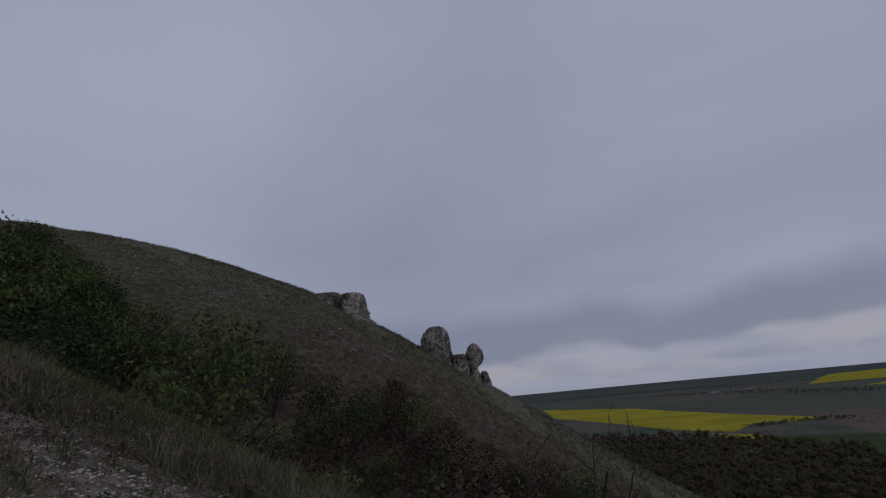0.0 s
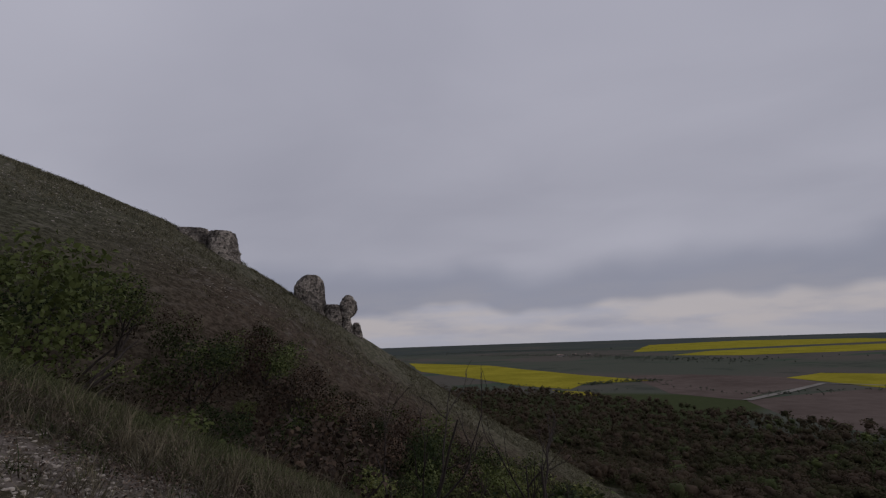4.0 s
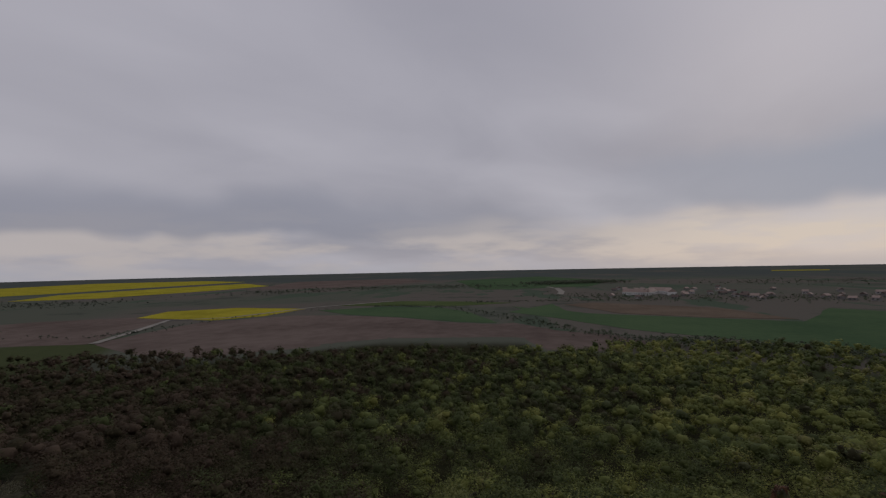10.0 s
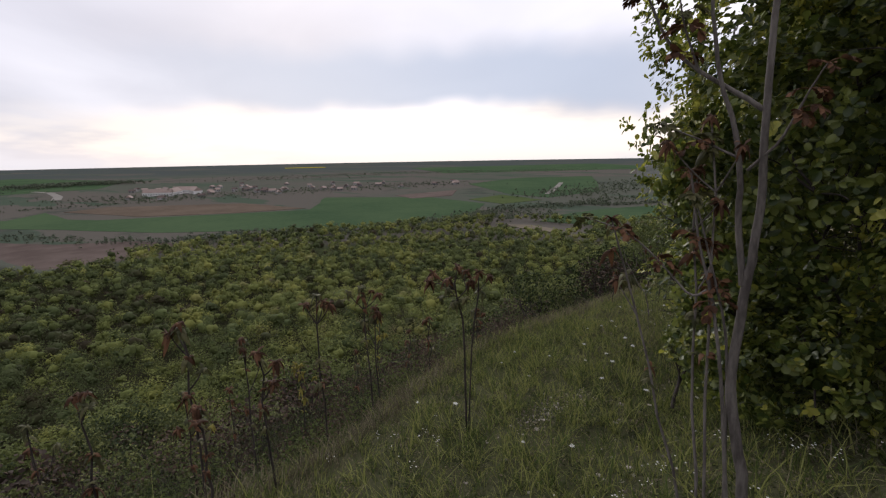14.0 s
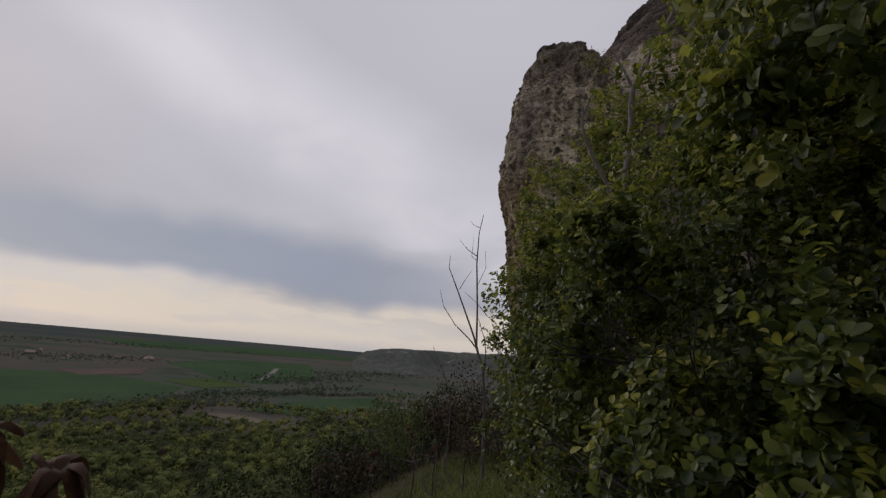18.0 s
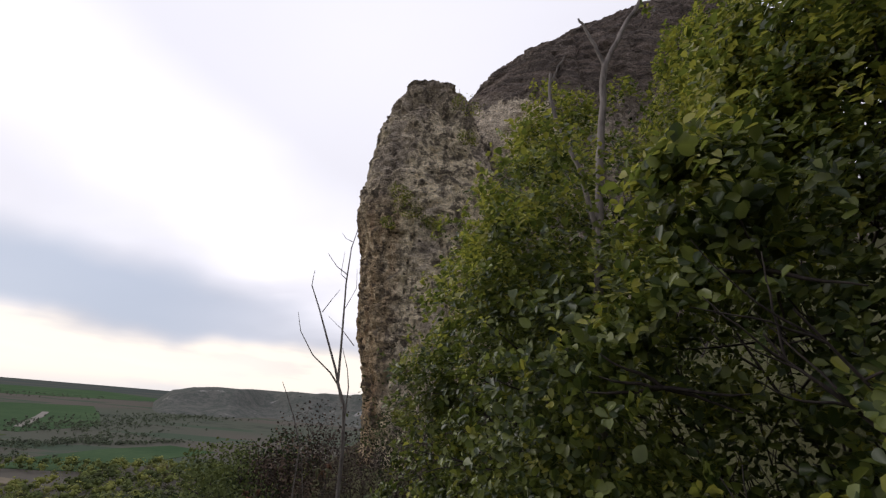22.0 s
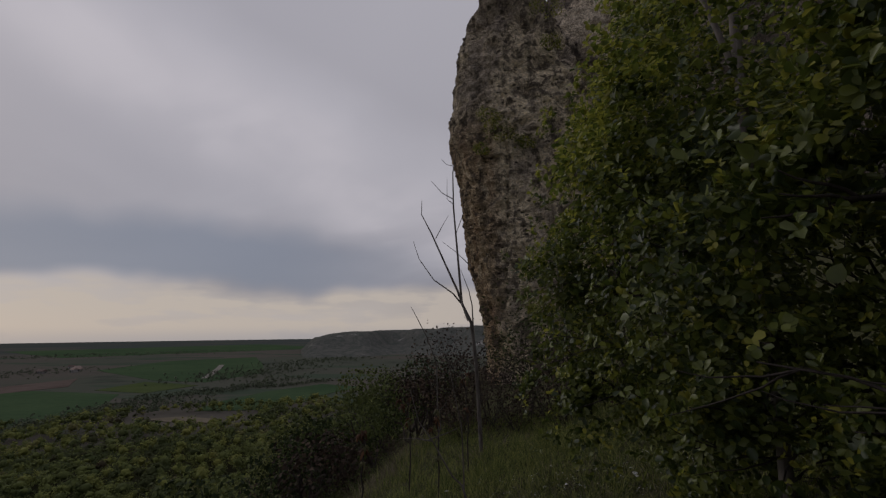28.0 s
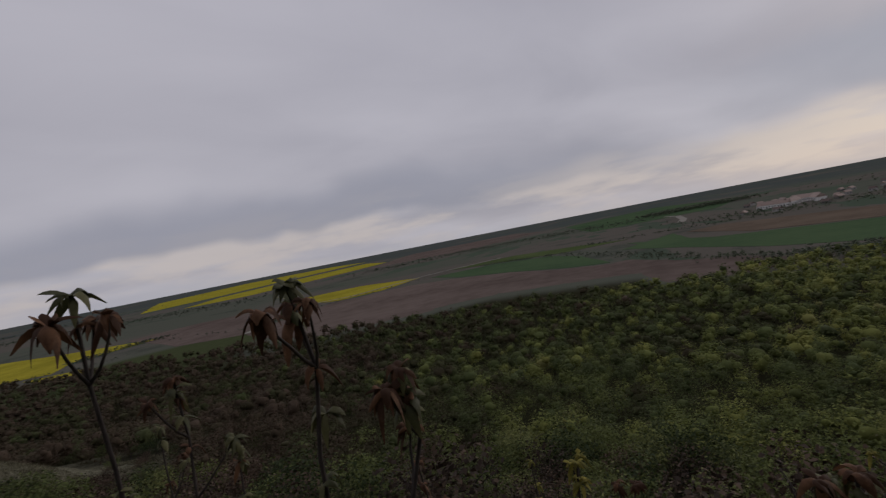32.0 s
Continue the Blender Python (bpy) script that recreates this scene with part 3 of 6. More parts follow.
def build_ground():
    rings, n = [0.0], 420
    r = 0.06
    while r < 4750:
        rings.append(r)
        r *= 1.027 if r < 200 else 1.06
    cx, cy = 2.0, -2.0
    a = np.linspace(0, 2 * np.pi, n, endpoint=False)
    rr = np.array(rings[1:])
    X, Y = cx + rr[:, None] * np.cos(a), cy + rr[:, None] * np.sin(a)
    Z = ground_z(X, Y)
    verts = np.concatenate([[[cx, cy, float(ground_z(cx, cy))]], np.stack([X, Y, Z], -1).reshape(-1, 3)])
    i = np.arange(len(rr) - 1)[:, None] * n + 1
    j = np.arange(n)[None, :]
    k = (j + 1) % n
    quads = np.stack([i + j, i + n + j, i + n + k, i + k], -1).reshape(-1, 4)
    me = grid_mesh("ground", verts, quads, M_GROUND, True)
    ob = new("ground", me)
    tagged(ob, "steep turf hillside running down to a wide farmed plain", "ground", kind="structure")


build_ground()

# ---- leaves and wood ----


def leaf_cloud(centres, normals, sizes, r, aspect=0.7, jitter=0.9, fold=0.25):
    """Small bent rhombic leaves at the given places, turned roughly outwards."""
    n = len(centres)
    nn = normals + r.normal(0, jitter, (n, 3))
    nn /= np.linalg.norm(nn, axis=1)[:, None] + 1e-9
    t = np.cross(nn, r.normal(0, 1, (n, 3)))
    t /= np.linalg.norm(t, axis=1)[:, None] + 1e-9
    b = np.cross(nn, t)
    s = sizes[:, None]
    v = np.stack([centres - t * s * 0.5, centres + b * s * aspect * 0.5 + nn * s * fold * 0.4,
                  centres + t * s * 0.5 - nn * s * fold * 0.3, centres - b * s * aspect * 0.5 + nn * s * fold * 0.4], 1).reshape(-1, 3)
    return v, np.arange(4 * n).reshape(-1, 4)


LEAF_RING = ((0.0, -0.10), (0.30, 0.18), (0.40, 0.52), (0.24, 0.86), (0.0, 1.0), (-0.24, 0.86), (-0.40, 0.52), (-0.30, 0.18))


def round_leaves(centres, normals, sizes, r, jitter=0.8, droop=0.25, width=1.0, lead=1.0):
    """Oval leaves of eight corners with a raised midrib fold."""
    n = len(centres)
    nn = normals + r.normal(0, jitter, (n, 3))
    nn /= np.linalg.norm(nn, axis=1)[:, None] + 1e-9
    t = normals * lead + r.normal(0, 0.8, (n, 3)) - np.array([0, 0, droop])
    t -= nn * np.sum(t * nn, 1)[:, None]
    t /= np.linalg.norm(t, axis=1)[:, None] + 1e-9
    b = np.cross(nn, t)
    s = sizes[:, None]
    wide = width * r.uniform(0.85, 1.25, (n, 1))
    cup = r.uniform(0.02, 0.35, (n, 1))
    out = []
    for u, v in LEAF_RING:
        out.append(centres + b * s * u * wide + t * s * v + nn * s * (abs(u) * cup - 0.25 * cup * v * v))
    v = np.stack(out, 1).reshape(-1, 3)
    base = (np.arange(n) * 8)[:, None]
    faces = np.concatenate([base + np.array(q)[None, :] for q in ((0, 1, 2, 3), (0, 3, 4, 5), (0, 5, 6, 7))])
    return v, faces


def fan_leaves(centres, along, faces, sizes, r, width=1.0, broad=False):
    """Obovate leaves that start at the centres and run along the given ways."""
    n = len(centres)
    t = along + r.normal(0, 0.22, (n, 3))
    t /= np.linalg.norm(t, axis=1)[:, None] + 1e-9
    nn = faces + r.normal(0, 0.3, (n, 3))
    nn -= t * np.sum(nn * t, 1)[:, None]
    nn /= np.linalg.norm(nn, axis=1)[:, None] + 1e-9
    b = np.cross(nn, t)
    s = sizes[:, None]
    cup, bend = r.uniform(0.1, 0.45 if broad else 0.7, (n, 1)), r.uniform(-0.1, 0.4, (n, 1))
    wide = width * r.uniform(0.8, 1.15, (n, 1))
    out = []
    rim = ((0.0, 0.0), (0.19, 0.22), (0.36, 0.56), (0.27, 0.88), (0.0, 1.0), (-0.27, 0.88), (-0.36, 0.56), (-0.19, 0.22)) if broad else ((0.0, 0.0), (0.30, 0.40), (0.32, 0.82), (0.0, 1.0), (-0.32, 0.82), (-0.30, 0.40))
    for u, v in rim:
        out.append(centres + b * s * u * wide + t * s * v + nn * s * (abs(u) * cup - bend * v * v))
    base = (np.arange(n) * len(rim))[:, None]
    f = np.concatenate([base + np.array(q)[None, :] for q in (((0, 1, 2, 3, 4), (0, 4, 5, 6, 7)) if broad else ((0, 1, 2, 3), (0, 3, 4, 5)))])
    return np.stack(out, 1).reshape(-1, 3), f


def tube(points, radii, sides=6):
    """A tapered limb along points, as vertices and quads."""
    pts = np.asarray(points, float)
    n = len(pts)
    d = np.gradient(pts, axis=0)
    d /= np.linalg.norm(d, axis=1)[:, None] + 1e-9
    ref = np.array([0.3, 0.9, 0.2]) if abs(d[0][1]) < 0.8 else np.array([0.9, 0.1, 0.3])
    u = np.cross(d, ref)
    u /= np.linalg.norm(u, axis=1)[:, None] + 1e-9
    w = np.cross(d, u)
    a = np.linspace(0, 2 * np.pi, sides, endpoint=False)
    ring = u[:, None, :] * np.cos(a)[None, :, None] + w[:, None, :] * np.sin(a)[None, :, None]
    v = (pts[:, None, :] + ring * np.asarray(radii, float)[:, None, None]).reshape(-1, 3)
    i = np.arange(n - 1)[:, None] * sides
    j = np.arange(sides)[None, :]
    k = (j + 1) % sides
    f = np.stack([i + j, i + k, i + sides + k, i + sides + j], -1).reshape(-1, 4)
    return v, f


def joined(pieces):
    vs, fs, base = [], [], 0
    for v, f in pieces:
        vs.append(v)
        fs.append(np.asarray(f) + base)
        base += len(v)
    return np.concatenate(vs), np.concatenate(fs)


def limb_path(start, way, length, r, steps=5, wander=0.18, rise=0.15):
    p, d = np.array(start, float), np.array(way, float)
    d /= np.linalg.norm(d)
    out = [p.copy()]
    for _ in range(steps):
        d = d + r.normal(0, wander, 3) + np.array([0, 0, rise * 0.3])
        d /= np.linalg.norm(d)
        p = p + d * length / steps
        out.append(p.copy())
    return np.array(out)


def branching(start, way, length, radius, r, forks=4, depth=2, wander=0.16, spread=0.8, rise=0.15, sides=6):
    """A stem with side limbs; gives its pieces and the tips of the limbs."""
    path = limb_path(start, way, length, r, 7, wander, rise)
    pieces = [tube(path, np.linspace(radius, radius * 0.35, len(path)), sides if depth else min(sides, 4))]
    tips = [path[-1]]
    if depth:
        for k in range(forks):
            i = int(r.integers(2, len(path) - 1)) if len(path) > 3 else 1
            d = path[i] - path[i - 1]
            d = d / np.linalg.norm(d) + r.normal(0, spread * 0.6, 3)
            sub, t = branching(path[i], d, length * r.uniform(0.35, 0.6), radius * 0.5, r, max(2, forks - 1), depth - 1, wander * 1.2, spread, rise, sides)
            pieces += sub
            tips += t
    return pieces, tips


def blob_points(r, n, blobs, shell=0.45):
    """Points in the outer shells of ellipsoids, with outward normals."""
    w = np.array([b[3] * b[4] + b[4] * b[5] + b[3] * b[5] for b in blobs])
    which = r.choice(len(blobs), n, p=w / w.sum())
    B = np.array(blobs)[which]
    d = r.normal(0, 1, (n, 3))
    d /= np.linalg.norm(d, axis=1)[:, None]
    rad = 1 - shell * r.random(n) ** 1.5
    lump = 1 + 0.14 * np.sin(d[:, 0] * 7 + B[:, 0] * 3) * np.sin(d[:, 1] * 6 + B[:, 1]) + 0.1 * np.sin(d[:, 2] * 9 + B[:, 2] * 5)
    c = B[:, :3] + d * B[:, 3:6] * (rad * lump)[:, None]
    return c, d


def crown_blobs(r, height, width, n=6):
    blobs = [(0, 0, height * 0.62, width * 0.36, width * 0.36, height * 0.33)]
    for k in range(n):
        a, q = r.uniform(0, 6.28), r.uniform(0.12, 0.34) * width
        blobs.append((q * math.cos(a), q * math.sin(a), height * r.uniform(0.38, 0.82), width * r.uniform(0.16, 0.26), width * r.uniform(0.16, 0.26), height * r.uniform(0.13, 0.24)))
    return blobs


def tree_kind(name, label, category, seed, height, width, leaves, size, mat, bark, group, bare=0.0, lift=0.0):
    """One tree or shrub: trunk with limbs, and a ragged crown."""
    r = np.random.default_rng(seed)
    ob = thing(name, label, category, group)
    pieces, tips = [], []
    stems = 1 if height > 4 else 3
    for k in range(stems):
        way = (r.normal(0, 0.12 if stems == 1 else 0.4), r.normal(0, 0.12 if stems == 1 else 0.4), 1)
        p, t = branching((r.normal(0, 0.05), r.normal(0, 0.05), -0.5), way, height * (0.85 if bare else 0.58) + 0.4, 0.018 * height + 0.015, r, 5 if stems == 1 else 4, 1 if stems > 1 else 2, 0.1, 0.7, 0.1, 5 if stems == 1 else 4)
        pieces += p
        tips += t
    part("trunk", grid_mesh("trunk", *joined(pieces), bark), ob)
    if leaves:
        c, d = blob_points(r, leaves, crown_blobs(r, height, width))
        c[:, 2] += lift
        v, f = leaf_cloud(c, d + np.array([0, 0, 0.5]), r.uniform(0.6, 1.4, leaves) * size, r)
        part("crown", grid_mesh("crown", v, f, mat), ob)
    return ob


# ---- rocks ----


def hashed(i, j, k, seed):
    """An even random number for each cell of a lattice."""
    h = (i.astype(np.int64) * 374761393 + j.astype(np.int64) * 668265263 + k.astype(np.int64) * 2147483647 + seed * 974711) & 0xFFFFFFFF
    h = ((h ^ (h >> 13)) * 1274126177) & 0xFFFFFFFF
    h = ((h ^ (h >> 16)) * 2246822519) & 0xFFFFFFFF
    return ((h ^ (h >> 15)) & 0xFFFFFF) / float(0xFFFFFF)


def value_noise(P, seed=0):
    """Smooth lattice noise, -1 to 1, for rows of points."""
    b = np.floor(P)
    f = P - b
    f = f * f * (3 - 2 * f)
    b = b.astype(np.int64)
    out = np.zeros(len(P))
    for dx, dy, dz in itertools.product((0, 1), repeat=3):
        w = (f[:, 0] if dx else 1 - f[:, 0]) * (f[:, 1] if dy else 1 - f[:, 1]) * (f[:, 2] if dz else 1 - f[:, 2])
        out += w * hashed(b[:, 0] + dx, b[:, 1] + dy, b[:, 2] + dz, seed)
    return out * 2 - 1


def rolling(P, seed=0, n=4, rough=0.5):
    out, a, t = np.zeros(len(P)), 1.0, 0.0
    for k in range(n):
        out += a * value_noise(P * 2.03 ** k + 7.3 * k, seed + k)
        t += a
        a *= rough
    return out / t


def rock_wall(name, profile, centre, depth, seed, mat, label, beds=0.25, nz=110, na=120, category="rock", group="", slabs=1.0):
    """A weathered rock: uneven rings with bedding slabs, broken blocks and upright fissures, closed at the top. profile: z, left x, right x."""
    zs = np.linspace(profile[0][0], profile[-1][0], nz)
    pz = [p[0] for p in profile]
    lo, hi = np.interp(zs, pz, [p[1] for p in profile]), np.interp(zs, pz, [p[2] for p in profile])
    a = np.linspace(0, 2 * np.pi, na, endpoint=False)
    span = profile[-1][0] - profile[0][0]
    c, s = np.cos(a), np.sin(a)
    q = 0.78
    sx, sy = np.sign(c) * np.abs(c) ** q, np.sign(s) * np.abs(s) ** q
    cx, rx = ((lo + hi) / 2)[:, None], ((hi - lo) / 2)[:, None]
    dz = depth * (1 - 0.25 * ((zs - profile[0][0]) / span) ** 3)[:, None]
    X, Y, Z = cx + sx * rx, centre + sy * dz, np.repeat(zs[:, None], na, 1)
    P = np.stack([X, Y, Z], -1).reshape(-1, 3)
    b = beds
    lumps = rolling(P / (5.0 * b) * (1, 1, 0.7), seed, 3)
    bent = P[:, 2] + 0.9 * b * rolling(P / (4.0 * b), seed + 5, 2)
    # bedding slabs of uneven thickness, each set back or proud, with a notch under it
    lay = bent / (1.1 * b) + 0.35 * np.sin(bent / (2.3 * b))
    row = np.floor(lay)
    zero = np.zeros_like(row)
    step = hashed(row, zero, zero, seed + 9) - 0.5
    notch = -np.exp(-((lay - row) / 0.12) ** 2)
    side = (P[:, 0] + P[:, 1] * 0.6 + 0.4 * b * value_noise(P / b, seed + 3)) / (1.5 * b) + 2.7 * hashed(row, zero, zero, seed + 12)
    block = hashed(row, np.floor(side), zero, seed + 17) - 0.5
    joint = -np.exp(-(np.minimum(side - np.floor(side), 1 - side + np.floor(side)) / 0.06) ** 2)
    crack = value_noise(P / (2.6 * b) * (1, 1, 0.16), seed + 21) + 0.25 * value_noise(P / (0.9 * b) * (1, 1, 0.4), seed + 22)
    fissure = -np.exp(-(crack / 0.07) ** 2)
    fine = rolling(P / (0.55 * b), seed + 30, 3, 0.6)
    broken = smooth01(-0.25, 0.35, rolling(P / (3.2 * b), seed + 50, 2))
    push = b * (0.95 * lumps + slabs * broken * (0.34 * step + 0.16 * notch + 0.46 * block + 0.14 * joint) + 0.62 * fissure + 0.50 * fine + 0.18)
    push = push.reshape(nz, na)
    ox, oy = c / np.maximum(rx, 0.2), s / np.maximum(dz, 0.2)
    ln = np.hypot(ox, oy)
    X, Y = X + ox / ln * push, Y + oy / ln * push
    verts = [np.stack([X[i], Y[i], Z[i] + 0.12 * push[i]], 1) for i in range(nz)]
    top = verts[-1]
    mid = top.mean(0)
    for f in (0.8, 0.55, 0.3, 0.1):
        ring = mid + (top - mid) * f
        ring[:, 2] = top[:, 2] * f + mid[2] * (1 - f) + b * 0.15 * (1 - f) + 0.25 * b * rolling(ring / (1.2 * b), seed + 40, 2)
        verts.append(ring)
    V = np.concatenate(verts)
    i = np.arange(len(verts) - 1)[:, None] * na
    j = np.arange(na)[None, :]
    k = (j + 1) % na
    F = np.stack([i + j, i + k, i + na + k, i + na + j], -1).reshape(-1, 4)
    if nz < 150:
        return tagged(new(name, grid_mesh(name, V, F, mat, False)), label, category, group)
    # tall rocks: a sheer face and a weathered cap that share one ring
    ob = thing(name, label, category, group)
    cut = int(nz * 0.8)
    part("face", grid_mesh("face", V[:(cut + 1) * na], F[:cut * na], mat, False), ob, "sheer fractured face")
    part("cap", grid_mesh("cap", V[cut * na:], F[cut * na:] - cut * na, mat, False), ob, "dark weathered cap")
    return ob


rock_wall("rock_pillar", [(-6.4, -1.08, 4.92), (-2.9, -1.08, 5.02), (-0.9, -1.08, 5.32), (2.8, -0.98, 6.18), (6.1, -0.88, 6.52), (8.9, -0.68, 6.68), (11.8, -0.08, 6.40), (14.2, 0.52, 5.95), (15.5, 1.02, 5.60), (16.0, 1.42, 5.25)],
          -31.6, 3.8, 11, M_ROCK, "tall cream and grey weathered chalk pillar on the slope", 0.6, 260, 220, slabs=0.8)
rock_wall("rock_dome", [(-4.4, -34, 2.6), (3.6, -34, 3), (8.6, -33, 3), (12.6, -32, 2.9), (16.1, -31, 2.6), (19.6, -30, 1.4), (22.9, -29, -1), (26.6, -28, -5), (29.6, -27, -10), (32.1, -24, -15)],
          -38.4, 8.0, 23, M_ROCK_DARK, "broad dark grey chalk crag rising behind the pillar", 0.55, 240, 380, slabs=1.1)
SPUR = "crags on the far spur"
rock_wall("crag", [(9.5, -19.6, -14.6), (13.0, -19.4, -14.8), (14.6, -19.2, -15.0), (15.2, -18.8, -15.2)], 64.8, 2.4, 31, M_ROCK_FAR, "low pale chalk crag with a flat turfed top", 0.3, 40, 60, group=SPUR)
rock_wall("crag", [(8.0, -15.4, -10.9), (12.0, -15.2, -11.2), (14.0, -15.0, -11.6), (14.7, -14.6, -11.9)], 64.0, 2.2, 32, M_ROCK_FAR, "pale chalk crag ending in a sheer edge", 0.35, 40, 60, group=SPUR)
rock_wall("boulder", [(3.6, -3.4, 0.1), (5.4, -3.6, -0.3), (6.6, -4.3, -0.4), (7.8, -4.3, -0.5), (8.6, -3.8, -0.8), (9.2, -3.0, -1.5)], 64.5, 1.6, 33, M_ROCK_FAR, "rounded chalk boulder standing on the crest", 0.22, 40, 60, group=SPUR)
rock_wall("boulder", [(0.5, -0.9, 2.2), (3.4, -0.8, 1.9), (4.9, -0.6, 1.6), (5.3, -0.2, 1.2)], 64.2, 1.5, 34, M_ROCK_FAR, "squat block of grey chalk", 0.22, 40, 60, group=SPUR)
rock_wall("rock_needle", [(0.3, 1.3, 3.6), (2.6, 1.7, 3.1), (3.5, 1.95, 2.85), (3.9, 1.6, 3.4), (4.6, 1.4, 3.7), (5.6, 1.5, 3.6), (6.2, 1.9, 3.2), (6.5, 2.3, 2.8)], 64.0, 1.1, 35, M_ROCK_FAR, "narrow chalk stack with a swollen dark head", 0.2, 60, 60, group=SPUR)
rock_wall("boulder", [(-0.9, 2.9, 4.7), (1.2, 3.1, 4.5), (2.4, 3.2, 4.2), (2.9, 3.4, 3.9)], 64.2, 0.9, 36, M_ROCK_FAR, "small upright chalk block", 0.18, 40, 60, group=SPUR)

# ---- far bluff beyond the plain ----


def build_bluff():
    az = np.radians(np.linspace(-156.8, -215, 200))
    rr = np.linspace(900, 1500, 60)
    A, R = np.meshgrid(az, rr)
    deg = -np.degrees(A)
    foot = 990 + 40 * np.sin(A * 23) + 25 * np.sin(A * 51)
    top = np.interp(deg, (156.8, 158.2, 160, 162.5, 169, 176, 190, 215), (-46, -14, -4, 1.5, 4.5, 10, 16, 20)) + 0.5 * np.sin(A * 40)
    h = smooth01(foot - 60, foot + 60, R) * 0.3 + smooth01(foot + 50, foot + 150, R) * 0.7
    h = h * (1 + 0.06 * np.sin(A * 90 + R * 0.02))
    Z = PLAIN - 1.5 + (top - PLAIN + 1.5) * h
    V = np.stack([-np.sin(A) * R, np.cos(A) * R, Z], -1).reshape(-1, 3)
    n = len(az)
    i, j = np.arange(len(rr) - 1)[:, None] * n, np.arange(n - 1)[None, :]
    F = np.stack([i + j, i + j + 1, i + n + j + 1, i + n + j], -1).reshape(-1, 4)
    m = material("bluff_scrub", (0.066, 0.074, 0.066), (0.120, 0.118, 0.106), 0.05, fine=0.2, coords="World", bump=0, spec=0.0, third=(0.26, 0.245, 0.23), third_at=0.60)
    tagged(new("far_bluff", grid_mesh("far_bluff", V, F, m, True)), "distant scrubby bluff with chalk scars", "hill", kind="structure")


build_bluff()

# ---- fields on the plain ----


def on_plain(az, el, lift=0.0):
    """Where a bearing and a dip from the hill meet the plain."""
    d = -PLAIN / math.tan(radians(-el))
    return Vector((-math.sin(radians(az)) * d, math.cos(radians(az)) * d, PLAIN + lift))


def field(name, label, corners, mat, lift):
    """A field: its corners on the plan, slightly wavering edges and a low crop."""
    r = np.random.default_rng(len(corners) + int(abs(corners[0][0])))
    lift = 0.3 * lift + 0.012 * (len(bpy.data.meshes) % 17)
    bm = bmesh.new()
    ring = []
    for i, (x, y) in enumerate(corners):
        x2, y2 = corners[(i + 1) % len(corners)]
        w = 0.006 * math.hypot(x2 - x, y2 - y)
        ring.append((x, y))
        ring += [(x + (x2 - x) * t + r.normal(0, w), y + (y2 - y) * t + r.normal(0, w)) for t in (0.25, 0.5, 0.75)]
    f = bm.faces.new([bm.verts.new((x, y, PLAIN - 0.4)) for x, y in ring])
    f.normal_update()
    if f.normal.z < 0:
        f.normal_flip()
    low = bmesh.ops.extrude_face_region(bm, geom=[f])
    for v in [e for e in low["geom"] if isinstance(e, bmesh.types.BMVert)]:
        v.co.z = PLAIN + lift
    tagged(new(name, bm_mesh(name, bm, mat)), label, "field", kind="structure")


field("rape_field", "bright yellow rape field in flower", [(177, 1059), (281, 814), (294, 533), (314, 421), (244, 430), (208, 392), (184, 444), (166, 605), (143, 741)], M_RAPE, 0.3)
field("rape_field", "small corner of yellow rape", [(192, 394), (211, 361), (202, 338), (185, 357)], M_RAPE, 0.3)
field("rape_field", "long yellow rape strip on the rise", [(792, 1128), (1331, 1781), (1941, 1923), (2101, 1481), (1799, 1086), (1286, 1104), (957, 1091)], M_RAPE, 0.3)
field("rape_field", "far strip of yellow rape", [(706, 873), (910, 991), (1255, 978), (1544, 932), (1293, 705), (1045, 700), (764, 757)], M_RAPE, 0.3)
field("rape_field", "yellow rape field beside a chalk track", [(424, 373), (492, 393), (536, 333), (517, 237), (437, 244), (402, 276)], M_RAPE, 0.3)
field("ploughed_field", "brown ploughed field", [(269, 268), (315, 275), (390, 277), (442, 215), (441, 165), (418, 101), (383, 56), (367, 13), (378, 1), (333, -29), (309, -62), (278, -79), (240, -40), (232, 60), (225, 150), (235, 210)], M_PLOUGH, 0.2)
field("ploughed_field", "brown ploughed strip behind a hedge", [(328, 487), (390, 458), (432, 377), (401, 320), (315, 294), (268, 272), (256, 325)], M_PLOUGH, 0.2)
field("ploughed_field", "far brown ploughed land", [(1050, 640), (1700, 800), (1900, 450), (1500, 250), (1100, 380)], M_PLOUGH, 0.2)
field("wheat_field", "dark green field of young wheat", [(494, 212), (534, 151), (523, 81), (465, 43), (376, 13), (382, 44), (419, 99), (448, 162)], M_WHEAT, 0.5)
field("wheat_field", "green wheat field behind a hedge", [(464, 5), (556, -45), (474, -51), (434, -74), (419, -124), (331, -97), (372, -63)], M_WHEAT, 0.35)
field("wheat_field", "broad green field of young wheat", [(529, 2), (452, -54), (420, -121), (377, -208), (481, -287), (384, -359), (287, -340), (238, -263), (246, -180), (287, -133), (336, -79), (423, -28)], M_WHEAT, 0.35)
field("fallow_field", "bare tan fallow strip", [(547, -57), (568, -93), (490, -197), (392, -213), (406, -158), (447, -93)], M_FALLOW, 0.6)
field("fallow_field", "reddish fallow strip", [(436, -353), (436, -459), (377, -388), (387, -336)], M_PLOUGH, 0.7)
field("fallow_field", "pale green fallow strip", [(329, -364), (336, -428), (265, -401), (272, -347)], M_PALE_GREEN, 0.7)
field("wheat_field", "green field of young wheat by the village", [(513, -566), (569, -779), (474, -895), (273, -536), (275, -427), (341, -445)], M_WHEAT, 0.35)
